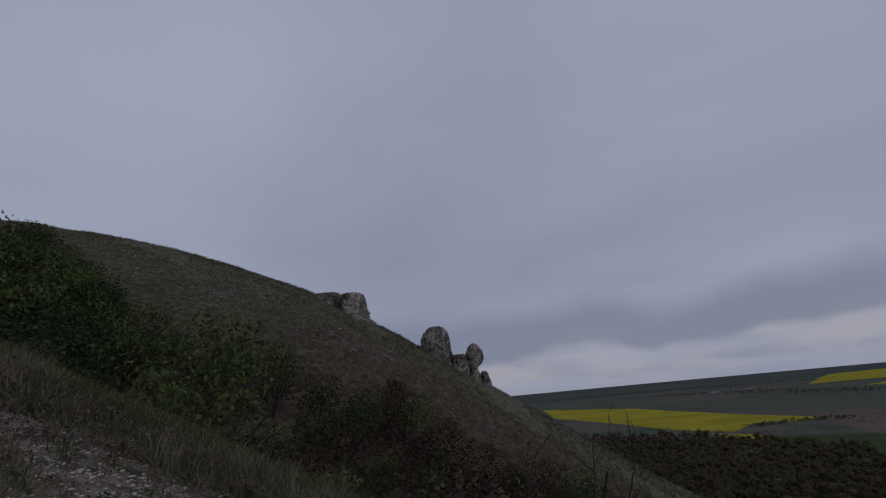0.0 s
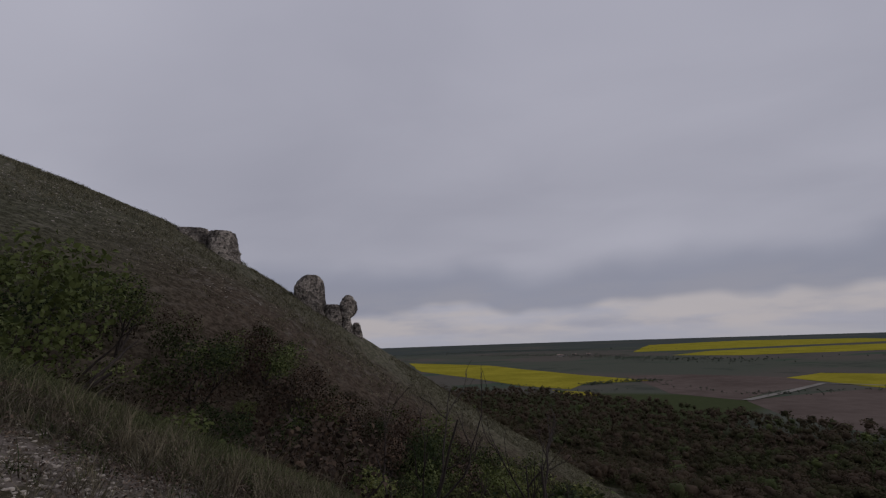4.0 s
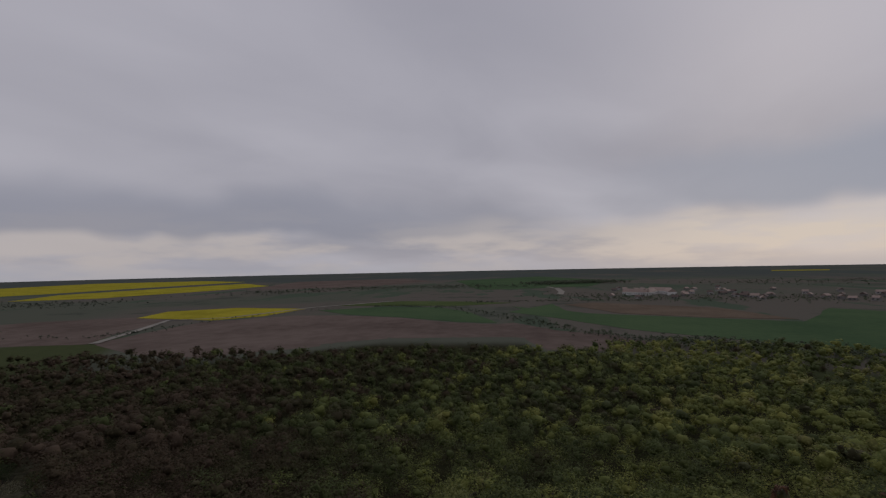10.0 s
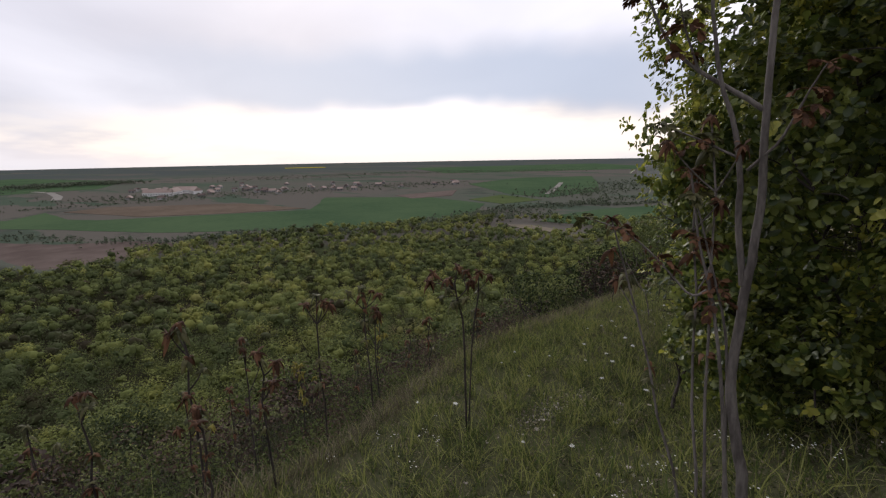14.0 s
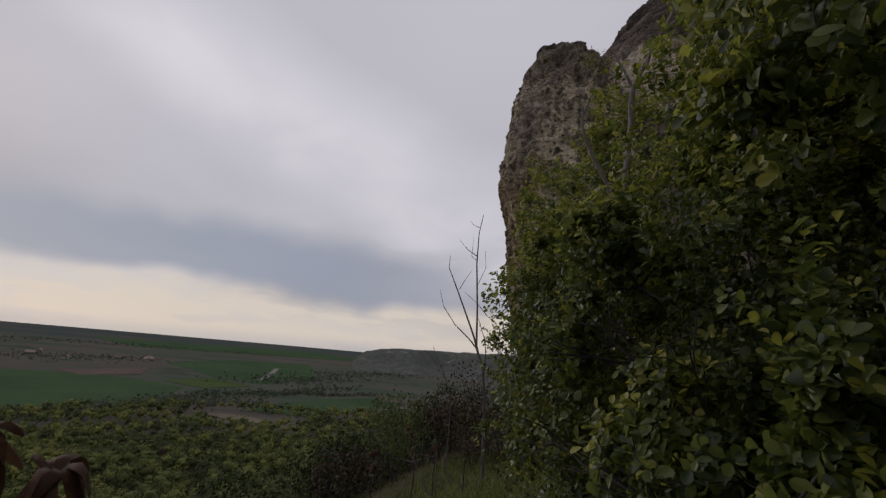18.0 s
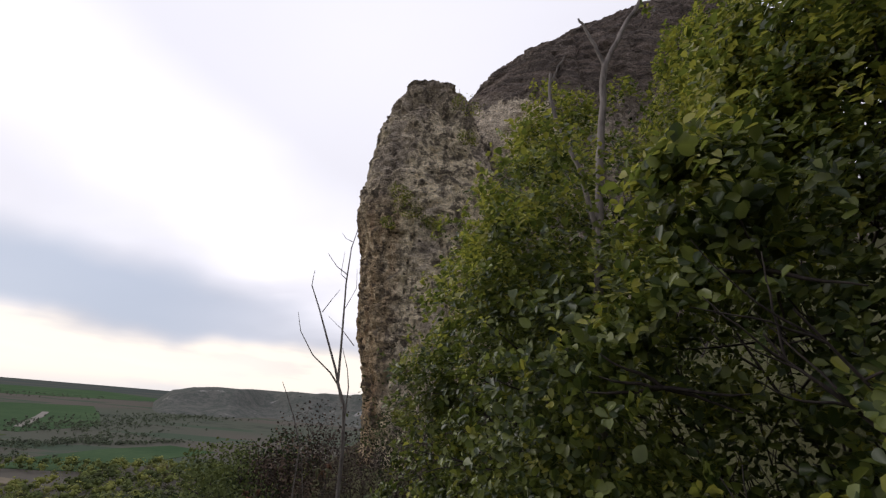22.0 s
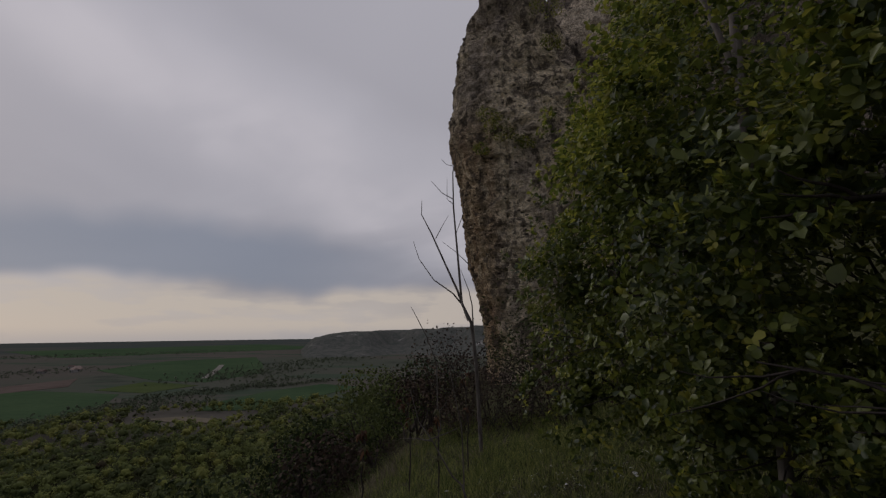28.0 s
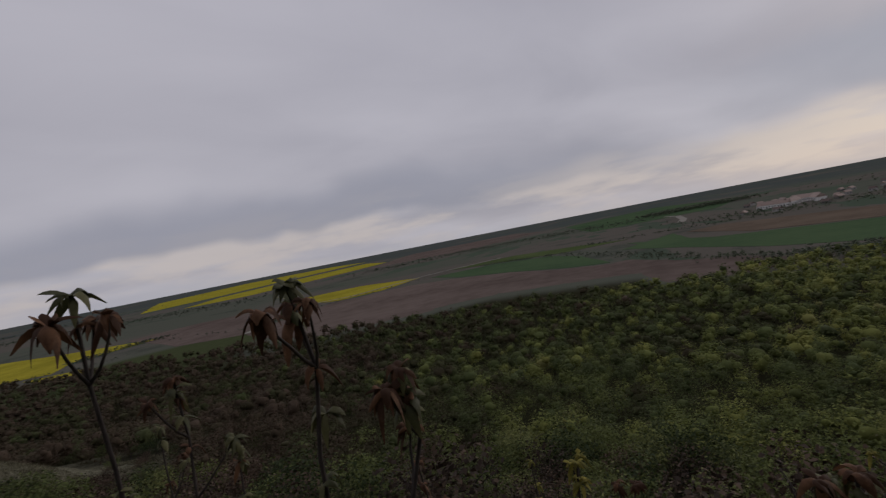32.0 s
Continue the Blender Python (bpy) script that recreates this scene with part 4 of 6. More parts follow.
field("bare_plot", "pale bare strip among hedges", [(189, -242), (174, -251), (148, -245), (144, -235), (172, -236)], M_PALE, 0.6)
field("wheat_field", "small green field among hedges", [(179, -269), (188, -305), (181, -362), (158, -414), (118, -393), (133, -331), (140, -276)], M_WHEAT, 0.35)
field("pasture", "grey-green pasture strip", [(556, 223), (622, 146), (601, 48), (577, 0), (538, 66)], M_PALE_GREEN, 0.3)
field("wheat_field", "far green wheat land", [(900, 60), (1500, 180), (1900, -100), (1300, -260), (980, -150)], M_WHEAT, 0.3)
field("wheat_field", "far green wheat land", [(900, -900), (1500, -1300), (1100, -2100), (500, -1500)], M_WHEAT, 0.3)

field("rape_field", "thin yellow rape strip on the horizon", [tuple(on_plain(a, e)[:2]) for a, e in ((-116.5, -0.97), (-121, -0.97), (-121, -1.05), (-116.5, -1.05))], M_RAPE, 0.3)


def track(name, label, line, width, lift=0.45):
    pts = [Vector((x, y, PLAIN + lift)) for x, y in line]
    bm = bmesh.new()
    prev = None
    for i, p in enumerate(pts):
        d = (pts[min(i + 1, len(pts) - 1)] - pts[max(i - 1, 0)]).normalized()
        s = Vector((-d.y, d.x, 0)) * width / 2
        pair = (bm.verts.new(p - s), bm.verts.new(p + s))
        if prev:
            bm.faces.new((prev[0], prev[1], pair[1], pair[0]))
        prev = pair
    tagged(new(name, bm_mesh(name, bm, M_TRACK)), label, "track", kind="structure")


track("farm_track", "pale chalk farm track between fields", [(269, 268), (336, 293), (401, 320), (424, 272), (531, 235), (622, 161)], 6)
track("farm_track", "pale track across the far field", [(299, -463), (364, -591), (405, -666)], 7)
track("farm_track", "pale road by the village", [(983, -67), (923, -83), (802, -80), (728, -70)], 10)

# ---- hedges, far woods and the village ----


def round_cube(n):
    """A cube of n by n quads a side, pushed out to a ball."""
    idx, pts, quads = {}, [], []
    for ax in range(3):
        u, w = (ax + 1) % 3, (ax + 2) % 3
        for s in (0, n):
            for a, b in itertools.product(range(n), repeat=2):
                q = []
                for da, db in ((0, 0), (1, 0), (1, 1), (0, 1)):
                    p = [0, 0, 0]
                    p[ax], p[u], p[w] = s, a + da, b + db
                    p = tuple(p)
                    if p not in idx:
                        idx[p] = len(pts)
                        pts.append(p)
                    q.append(idx[p])
                quads.append(q if s else q[::-1])
    v = np.array(pts, float) / n * 2 - 1
    return v / np.linalg.norm(v, axis=1)[:, None], np.array(quads)


HEART, SMALL_HEART = round_cube(2), round_cube(1)


def tree_patch(name, label, places, heights, per, size, mat, category="woodland", near=None, solid=False):
    """Many far trees as one thing that nobody could count. near: distance at which the leaves get their finest."""
    r = np.random.default_rng(len(places))
    vs, ns, ss, ts, hearts, ht = [], [], [], [], [], []
    for (x, y, z), h in zip(places, heights):
        w = h * r.uniform(0.8, 1.2)
        fine = 1.0 if near is None else float(np.clip(math.hypot(x, y) / near, 0.40, 1.5))
        k = max(10, int(per * r.uniform(0.8, 1.2) / fine ** 1.7))
        blobs = crown_blobs(r, h, w, 6)
        c, d = blob_points(r, k, blobs, 0.35)
        t = np.clip(r.normal(np.interp(math.degrees(math.atan2(-x, y)), (-150, -112, -88, -62, -42), (0.56, 0.54, 0.44, 0.24, 0.08)) if solid else np.interp(math.degrees(math.atan2(-x, y)), (-12, 14), (0.20, 0.44)), 0.14 if solid else 0.21), 0, 1)
        for b in blobs[:(2 if near else 1) if solid else 0]:
            ball, quads = HEART if near else SMALL_HEART
            lo, hi = (0.18, 0.40) if near and math.hypot(x, y) < 85 else (0.38, 0.70)
            hearts.append((ball * r.uniform(lo, hi, (len(ball), 1)) * b[3:6] + b[:3] + np.array((x, y, z)), quads))
            ht.append(np.full(len(ball), np.clip(t + r.normal(0, 0.05), 0, 1)))
        vs.append(c + (x, y, z))
        ns.append(d + (0, 0, 0.95 if solid else 0.35))
        ss.append(r.uniform(0.6, 1.4, k) * size * fine * h / 5)
        ts.append(np.full(k, t))
    v, f = leaf_cloud(np.concatenate(vs), np.concatenate(ns), np.concatenate(ss), r, 0.75, 0.35)
    tint = np.repeat(np.concatenate(ts), 4)
    if hearts:
        v, f = joined([(v, f), joined(hearts)])
        tint = np.concatenate([tint] + ht)
    me = grid_mesh(name, v, f, mat)
    me.attributes.new("tint", "FLOAT", "POINT").data.foreach_set("value", tint.astype(np.float32))
    tagged(new(name, me), label, category, kind="stuff")


def hedge_line(line, n, h, wide, r):
    pts = [on_plain(a, e) for a, e in line]
    out, hs = [], []
    for k in range(n):
        t = r.random() * (len(pts) - 1)
        i = int(t)
        p = pts[i].lerp(pts[i + 1], t - i)
        out.append((p.x + r.normal(0, wide), p.y + r.normal(0, wide), PLAIN - 0.3))
        hs.append(h * r.uniform(0.6, 1.3))
    return out, hs


def build_hedges():
    r = np.random.default_rng(5)
    lines = [([(-8, -3.4), (-20, -5.1), (-28.5, -6.0), (-34, -5.9)], 34, 3.2, 4), ([(-30, -5.4), (-34, -5.0), (-37.5, -4.95)], 60, 5, 5),
             ([(-37, -5.2), (-44, -6.1), (-49, -6.0), (-56, -5.3), (-64, -4.9), (-72, -4.5)], 60, 3.5, 5),
             ([(-72, -4.5), (-82, -4.9), (-90, -6.3), (-97, -7.7), (-105, -8.6), (-112, -8.6)], 150, 5, 5),
             ([(-85, -4.4), (-95, -4.3), (-105, -4.2)], 60, 5, 5), ([(-60, -2.6), (-70, -2.4), (-82, -2.4), (-90, -2.6)], 260, 8, 45),
             ([(-106, -8.6), (-118, -8.8), (-130, -8.6), (-138, -7.6), (-146, -7.2)], 260, 6, 9), ([(-138, -7.2), (-144, -6.4), (-150, -6.0), (-156, -5.0)], 160, 6, 8)]
    lines += [([(-96, -3.7), (-106, -3.9), (-116, -3.8), (-128, -3.5), (-136, -3.2)], 320, 6, 30), ([(-93.5, -2.35), (-97, -2.2), (-101, -2.2)], 230, 14, 22),
             ([(-148, -4.9), (-153, -4.2), (-158, -3.2), (-163, -2.9)], 260, 7, 25), ([(-20, -1.9), (-28, -2.1), (-37, -2.6), (-46, -3.0)], 220, 7, 30),
             ([(-8, -1.6), (-20, -1.4), (-33, -1.6)], 200, 8, 60), ([(-112, -2.3), (-124, -2.0), (-136, -1.9), (-150, -1.8)], 240, 8, 60),
             ([(-150, -5.8), (-155, -5.9), (-160, -5.4)], 90, 5, 4)]
    P, H = [], []
    for line, n, h, w in lines:
        a, b = hedge_line(line, int(n * 3.0), h * 0.52, w * 1.2, r)
        P += a
        H += b
    tree_patch("hedgerows", "dark hedgerows and tree belts between far fields", P, H, 7, 1.6, M_HEDGE, "hedge", solid=True)


build_hedges()


def house(w, d, h, name="house", label="small white house with a dull pitched roof", lime=None):
    ob = thing(name, label, "house", "village houses")
    bm = bmesh.new()
    bmesh.ops.create_cube(bm, size=1, matrix=Matrix.LocRotScale((0, 0, h / 2), None, (w, d, h)))
    wall = part("wall", bm_mesh("wall", bm, lime or M_WALL), ob)
    bm = bmesh.new()
    o, t = 0.35, h + d * 0.42
    v = [bm.verts.new(c) for c in ((-w / 2 - o, -d / 2 - o, h), (w / 2 + o, -d / 2 - o, h), (w / 2 + o, d / 2 + o, h), (-w / 2 - o, d / 2 + o, h), (-w / 2 - o, 0, t), (w / 2 + o, 0, t))]
    for q in ((0, 1, 5, 4), (2, 3, 4, 5), (1, 2, 5), (3, 0, 4), (3, 2, 1, 0)):
        bm.faces.new([v[k] for k in q])
    part("roof", bm_mesh("roof", bm, M_ROOF), ob)
    for k in range(max(2, int(w // 3))):
        x = -w / 2 + w * (k + 0.5) / max(2, int(w // 3))
        for s in (-1, 1):
            bm = bmesh.new()
            bmesh.ops.create_cube(bm, size=1, matrix=Matrix.LocRotScale((x, s * d / 2, h * 0.55), None, (1.0, 0.12, 1.2)))
            part("window", bm_mesh("window", bm, M_GLASS), ob)
    return ob


def build_village():
    r = np.random.default_rng(21)
    kinds = [house(7.5, 5.5, 2.6), house(9.5, 6, 2.7), house(6.5, 5.5, 3.4)]
    barn = house(34, 11, 4.5, "barn", "long white farm barn", M_BARN)

    def settle(k, az, el):
        p = on_plain(az, el)
        m = pose(p.x, p.y, PLAIN, 0, 0, r.uniform(0, 180))
        set_down(k, m)

    for n in range(52):
        az = r.uniform(-137, -101)
        settle(kinds[n % 3], az, -3.45 + r.normal(0, 0.28) + 0.004 * abs(az + 115))
    for az, el in ((-104.6, -3.42), (-105.2, -3.55), (-106.3, -3.4), (-107.2, -3.5), (-103.8, -3.6)):
        settle(barn, az, el)
    for n in range(8):
        settle(kinds[n % 3], r.uniform(-30.5, -26.5), -2.1 + r.normal(0, 0.06))


build_village()

# ---- woodland on the lower slopes ----


SCRUB_TOP = ((-45, -37.2, -33.8, -29.6, -24, -19.2, -16.1, -13.4, -9.9, -5.8, 0.7, 3.4, 7.4, 12.7, 17.9, 23.4, 28, 32.4, 36.7, 39.8, 46),
             (-21, -18.4, -17.5, -15.9, -13.5, -12.2, -11.0, -9.0, -7.0, -5.6, -2.6, 0.8, 3.2, 3.2, 6.6, 8.6, 10.2, 11, 14.2, 17.5, 20))


def over_scrub_line(x, y, top):
    """True where something this high would hide the open grass of the spur."""
    az = math.degrees(math.atan2(-x, y))
    return y < 67 and az > -42 and math.degrees(math.atan2(top, math.hypot(x, y))) > np.interp(az, *SCRUB_TOP)


def in_woods(x, y):
    r, az = math.hypot(x, y), math.degrees(math.atan2(-x, y))
    if not -200 < az < -4:
        return False
    far = np.interp(-az, (0, 21, 27, 31, 37, 45, 65, 83, 96, 106, 125, 138, 150, 162, 180), (430, 436, 420, 372, 335, 310, 250, 240, 244, 284, 302, 326, 326, 330, 300))
    if (180 < x < 216 and 332 < y < 400) or (134 < x < 196 and -262 < y < -226):
        return False
    z = float(ground_z(x, y))
    if r > far or z > -9 or over_scrub_line(x, y, z + 4.6):
        return False
    crest = np.interp(x, (4.3, 12.8, 21, 29, 38, 47, 54), (1.0, -4.6, -10, -14.6, -20.5, -26.2, -30))
    bare_spur = x < 44 and y > np.interp(x, (5, 15, 30, 44), (50, 55, 60, 63)) and z > crest - 0.34 * abs(y - 66) - 1.2 and y < 74
    return not bare_spur


def build_woods():
    r = np.random.default_rng(12)
    kinds = [tree_kind("tree", "leafy young woodland tree on the slope", "tree", 50, 5.2, 4.6, 1500, 0.19, M_WOOD, M_BARK_DARK, "woodland trees"),
             tree_kind("tree", "round-crowned woodland tree in fresh leaf", "tree", 51, 4.6, 4.8, 1500, 0.19, M_WOOD, M_BARK_DARK, "woodland trees"),
             tree_kind("tree", "pale green woodland tree in young leaf", "tree", 52, 5.0, 4.2, 1300, 0.19, M_WOOD_PALE, M_BARK_DARK, "woodland trees"),
             tree_kind("tree", "brownish tree still coming into leaf", "tree", 53, 4.8, 4.2, 700, 0.17, M_TREE_RED, M_BARK_DARK, "woodland trees")]
    near, far = [], []
    taken = {}
    tries = 0
    while tries < 120000:
        tries += 1
        q = 14 + 425 * r.random() ** 1.45
        a = radians(r.uniform(-200, -4))
        x, y = -math.sin(a) * q, math.cos(a) * q
        gap = 2.2 if q < 42 else 1.85 + q * 0.0078
        cell = (int(x // 6), int(y // 6))
        if any((x - px) ** 2 + (y - py) ** 2 < gap * gap for cx in (-1, 0, 1) for cy in (-1, 0, 1) for px, py in taken.get((cell[0] + cx, cell[1] + cy), ())):
            continue
        if not in_woods(x, y):
            continue
        taken.setdefault(cell, []).append((x, y))
        (near if q < 42 else far).append((x, y, float(ground_z(x, y)), q))
    for x, y, z, q in near:
        k = int(r.choice(4, p=(0.36, 0.32, 0.18, 0.14) if math.atan2(-x, y) < -1.25 and q > 36 else (0.25, 0.18, 0.09, 0.48)))
        s = r.uniform(0.65, 1.1) * (0.75 if q < 32 else 1.0)
        m = pose(x, y, z, r.normal(0, 4), r.normal(0, 4), r.uniform(0, 360)) @ Matrix.Diagonal((s * r.uniform(0.9, 1.2), s * r.uniform(0.9, 1.2), s, 1))
        set_down(kinds[k], m)
    tree_patch("far_woods", "dense mixed woodland in spring leaf filling the valley side", [(x, y, z - 0.4) for x, y, z, q in far],
               [np.interp(q, (58, 330), (4.0, 5.6)) * r.choice((0.62, 0.8, 1.0, 1.15, 1.35)) for *_, q in far], 84, 0.56, M_FOREST, near=190, solid=True)


build_woods()

# ---- shrubs in the gully and below the edge ----


def low_shrub(name, label, seed, mat):
    """A waist-high shrub of many thin stems with small leaves."""
    r = np.random.default_rng(seed)
    ob = thing(name, label, "bramble", "brambles below the path")
    pieces, tips = [], []
    for k in range(9):
        a = r.uniform(0, 6.28)
        p, t = branching((r.normal(0, 0.12), r.normal(0, 0.12), -0.15), (math.cos(a) * 0.45, math.sin(a) * 0.45, 1), r.uniform(1.0, 1.7), 0.010, r, 6, 1, 0.12, 0.6, 0.15, 3)
        pieces += p
        tips += t
    tagged(part("branchwork", grid_mesh("branchwork", *joined(pieces), M_BARK_DARK), ob), kind="stuff")
    tips = np.array(tips)
    c = np.repeat(tips, 20, 0) + r.normal(0, 0.11, (len(tips) * 20, 3)) * (1, 1, 1.5)
    n = c - np.array((0, 0, 0.6))
    n /= np.linalg.norm(n, axis=1)[:, None]
    v, f = leaf_cloud(c, n + np.array((0, 0, 0.5)), r.uniform(0.03, 0.07, len(c)), r, 0.6)
    tagged(part("foliage", grid_mesh("foliage", v, f, mat), ob), kind="stuff")
    return ob


def build_shrubs():
    r = np.random.default_rng(33)
    kinds = [tree_kind("shrub", "dense green shrub in the gully", "shrub", 60, 3.2, 3.4, 1700, 0.115, M_TREE, M_BARK_DARK, "gully shrubs"),
             tree_kind("shrub", "pale-leaved shrub in the gully", "shrub", 61, 2.9, 3.0, 1500, 0.12, M_TREE_PALE, M_BARK_DARK, "gully shrubs"),
             tree_kind("shrub", "reddish-brown shrub still in bud", "shrub", 62, 3.0, 3.0, 1100, 0.11, M_TREE_RED, M_BARK_DARK, "gully shrubs"),
             tree_kind("shrub", "bushy dark green hawthorn in leaf", "shrub", 63, 3.6, 3.2, 1800, 0.11, M_TREE, M_BARK_DARK, "gully shrubs")]

    def settle(k, x, y, s):
        z = float(ground_z(x, y))
        m = pose(x, y, z - 0.1, r.normal(0, 5), r.normal(0, 5), r.uniform(0, 360)) @ Matrix.Diagonal((s * r.uniform(0.9, 1.25), s * r.uniform(0.9, 1.25), s, 1))
        set_down(kinds[k], m)

    n = 0
    spots = []
    tries = 0
    while n < 215 and tries < 12000:
        tries += 1
        x, y = r.uniform(-40, 34), r.uniform(8.5, 46)
        s = r.uniform(0.5, 1.4)
        z = float(ground_z(x, y))
        if over_scrub_line(x, y, z + 3.0 * s) or any((x - a) ** 2 + (y - b) ** 2 < 2.6 for a, b in spots):
            continue
        spots.append((x, y))
        settle(int(r.choice(4, p=(0.40, 0.10, 0.12, 0.38) if x < -4 else (0.20, 0.07, 0.46, 0.27))), x, y, s)
        n += 1
    P, H = [], []
    tries = 0
    while len(P) < 1800 and tries < 90000:
        tries += 1
        x, y = r.uniform(-44, 54), 7.2 + 57 * r.random() ** 1.2
        h = min(r.uniform(0.9, 3.6), 0.62 * (y - 6.2))
        z = float(ground_z(x, y))
        if over_scrub_line(x, y, z + h * 0.9) or any((x - a) ** 2 + (y - b) ** 2 < 1.1 for a, b in spots):
            continue
        spots.append((x, y))
        P.append((x, y, z - 0.2))
        H.append(h)
    tree_patch("gully_scrub", "tangled low scrub filling the gully", P, H, 200, 0.255, M_SCRUB, "scrub")
    hill = tree_kind("tree", "dark leafy tree at the head of the gully", "tree", 66, 5.2, 4.8, 4600, 0.14, M_TREE, M_BARK_DARK, "trees at the gully head")
    for az, up, q in ((50, 20.3, 33), (47.5, 19.4, 31), (45.2, 18.9, 34), (43.2, 17.6, 32), (41.4, 16.8, 35), (39.4, 15.6, 33), (37.6, 14.6, 31), (35.6, 12.6, 34), (48.5, 17.5, 27), (44.5, 15.5, 28), (40.5, 13.5, 28), (36.8, 11.0, 28),
                      (46.0, 12.0, 23), (42.0, 11.0, 24), (33.5, 9.5, 30), (30.5, 9.3, 33)):
        x, y = -math.sin(radians(az)) * q, math.cos(radians(az)) * q
        z = float(ground_z(x, y))
        s = (q * math.tan(radians(up)) - z) / 5.0
        w = min(s, 1.25) * r.uniform(0.85, 1.05)
        set_down(hill, pose(x, y, z - 0.1, r.normal(0, 3), r.normal(0, 3), r.uniform(0, 360)) @ Matrix.Diagonal((w, w, s, 1)))
    low = [low_shrub("bramble", "low green bramble with small leaves below the path", 201, M_TREE_DARK), low_shrub("bramble", "low twiggy bramble with brown-red buds", 202, M_TREE_RED),
           low_shrub("bramble", "low pale-leaved bramble below the path", 203, M_TREE)]
    n = 0
    tries = 0
    while n < 160 and tries < 8000:
        tries += 1
        y = r.uniform(-24, 4.5)
        out = 1.3 + 7.0 * r.random() ** 1.3
        x = float(np.interp(y, EDGE_Y, EDGE_X)) + 0.5 + out
        if any((x - a) ** 2 + (y - b) ** 2 < 0.32 + 0.09 * out for a, b in spots):
            continue
        spots.append((x, y))
        s = r.uniform(0.55, 0.95) * np.interp(out, (1.3, 2.4, 6.5), (0.55, 0.9, 1.35)) * np.interp(y, (-24, -9, -7, -4.6, -3.5, 2), (1.2, 1.0, 0.8, 0.72, 1.0, 0.8))
        m = pose(x, y, float(ground_z(x, y)) - 0.05, r.normal(0, 5), r.normal(0, 5), r.uniform(0, 360)) @ Matrix.Diagonal((s, s, s * r.uniform(0.85, 1.1), 1))
        set_down(low[int(r.choice(3, p=(0.26, 0.56, 0.18) if y < -8 else (0.42, 0.38, 0.2)))], m)
        n += 1
    n = 0
    while n < 40:
        x, y = r.uniform(12.5, 19), r.uniform(-34, 8)
        if any((x - a) ** 2 + (y - b) ** 2 < 2.2 for a, b in spots):
            continue
        spots.append((x, y))
        settle(int(r.choice(4, p=(0.3, 0.15, 0.35, 0.2))), x, y, r.uniform(0.45, 0.8))
        n += 1
    for x, y, s, k in ((46.0, 65.5, 0.7, 2), (43.0, 60.5, 0.6, 0), (48.5, 62.0, 0.8, 3), (49.5, 67.5, 0.8, 2), (46.0, 58.5, 0.7, 2), (52.0, 64.5, 0.9, 0), (44.0, 56.5, 0.6, 2), (47.5, 70.0, 0.8, 3), (51.5, 59.5, 0.9, 2), (41.0, 58.0, 0.5, 2), (53.5, 69.5, 1.0, 0), (48.0, 55.0, 0.8, 3)):
        settle(k, x, y, s)
    for x, y, s, k in ((4.9, -18.8, 0.6, 2), (3.8, -19.0, 0.8, 0), (2.6, -18.4, 0.9, 0), (5.6, -20.2, 0.8, 2), (7.6, -18.5, 0.8, 3), (0.5, -17.0, 1.1, 3), (-2.5, -16.0, 1.3, 0), (6.4, -19.4, 0.7, 2), (8.2, -15.5, 0.75, 2), (8.6, -12.5, 0.7, 0),
                       (9.0, -17.0, 0.8, 0), (4.2, -17.4, 0.45, 2), (3.2, -17.0, 0.6, 2), (5.5, -17.6, 0.4, 2), (1.8, -15.8, 0.8, 0), (7.4, -20.5, 0.9, 2), (9.2, -20.0, 0.9, 0), (8.0, -22.5, 1.0, 3)):
        if x < 7.2 and y < -15:
            set_down(low[1 if k == 2 else 0], pose(x, y, float(ground_z(x, y)) - 0.05, r.normal(0, 5), r.normal(0, 5), r.uniform(0, 360)) @ Matrix.Diagonal((2.2 * s, 2.2 * s, 2.0 * s, 1)))
        else:
            settle(k, x, y, s)


build_shrubs()

# ---- dead trees ----


def dead_tree(name, label, at, height, radius, seed, forks=4, mat=None, lean=(0, 0)):
    r = np.random.default_rng(seed)
    ob = thing(name, label, "dead tree", at=at)
    pieces, _ = branching((0, 0, -0.3), (lean[0], lean[1], 1), height + 0.3, radius, r, forks, 3, 0.12, 0.55, 0.35)
    part("trunk", grid_mesh("trunk", pieces[0][0], pieces[0][1], mat or M_BARK_DARK), ob)
    for v, f in pieces[1:]:
        part("branch", grid_mesh("branch", v, f, mat or M_BARK_DARK), ob)
    return ob


dead_tree("dead_tree", "bare dead tree among the gully shrubs", spot(3.5, 21.0), 8.0, 0.11, 3)
dead_tree("dead_tree", "leafless dark tree below the spur", spot(10.6, 23.0), 7.3, 0.13, 8)
dead_tree("dead_tree", "leafless dark tree below the spur", spot(12.4, 23.6), 5.6, 0.08, 9)
dead_tree("dead_tree", "leafless dark tree below the spur", spot(9.4, 22.6), 6.5, 0.10, 12)
dead_tree("dead_tree", "small bare tree among the gully shrubs", spot(3.0, 20.2), 6.2, 0.07, 14)


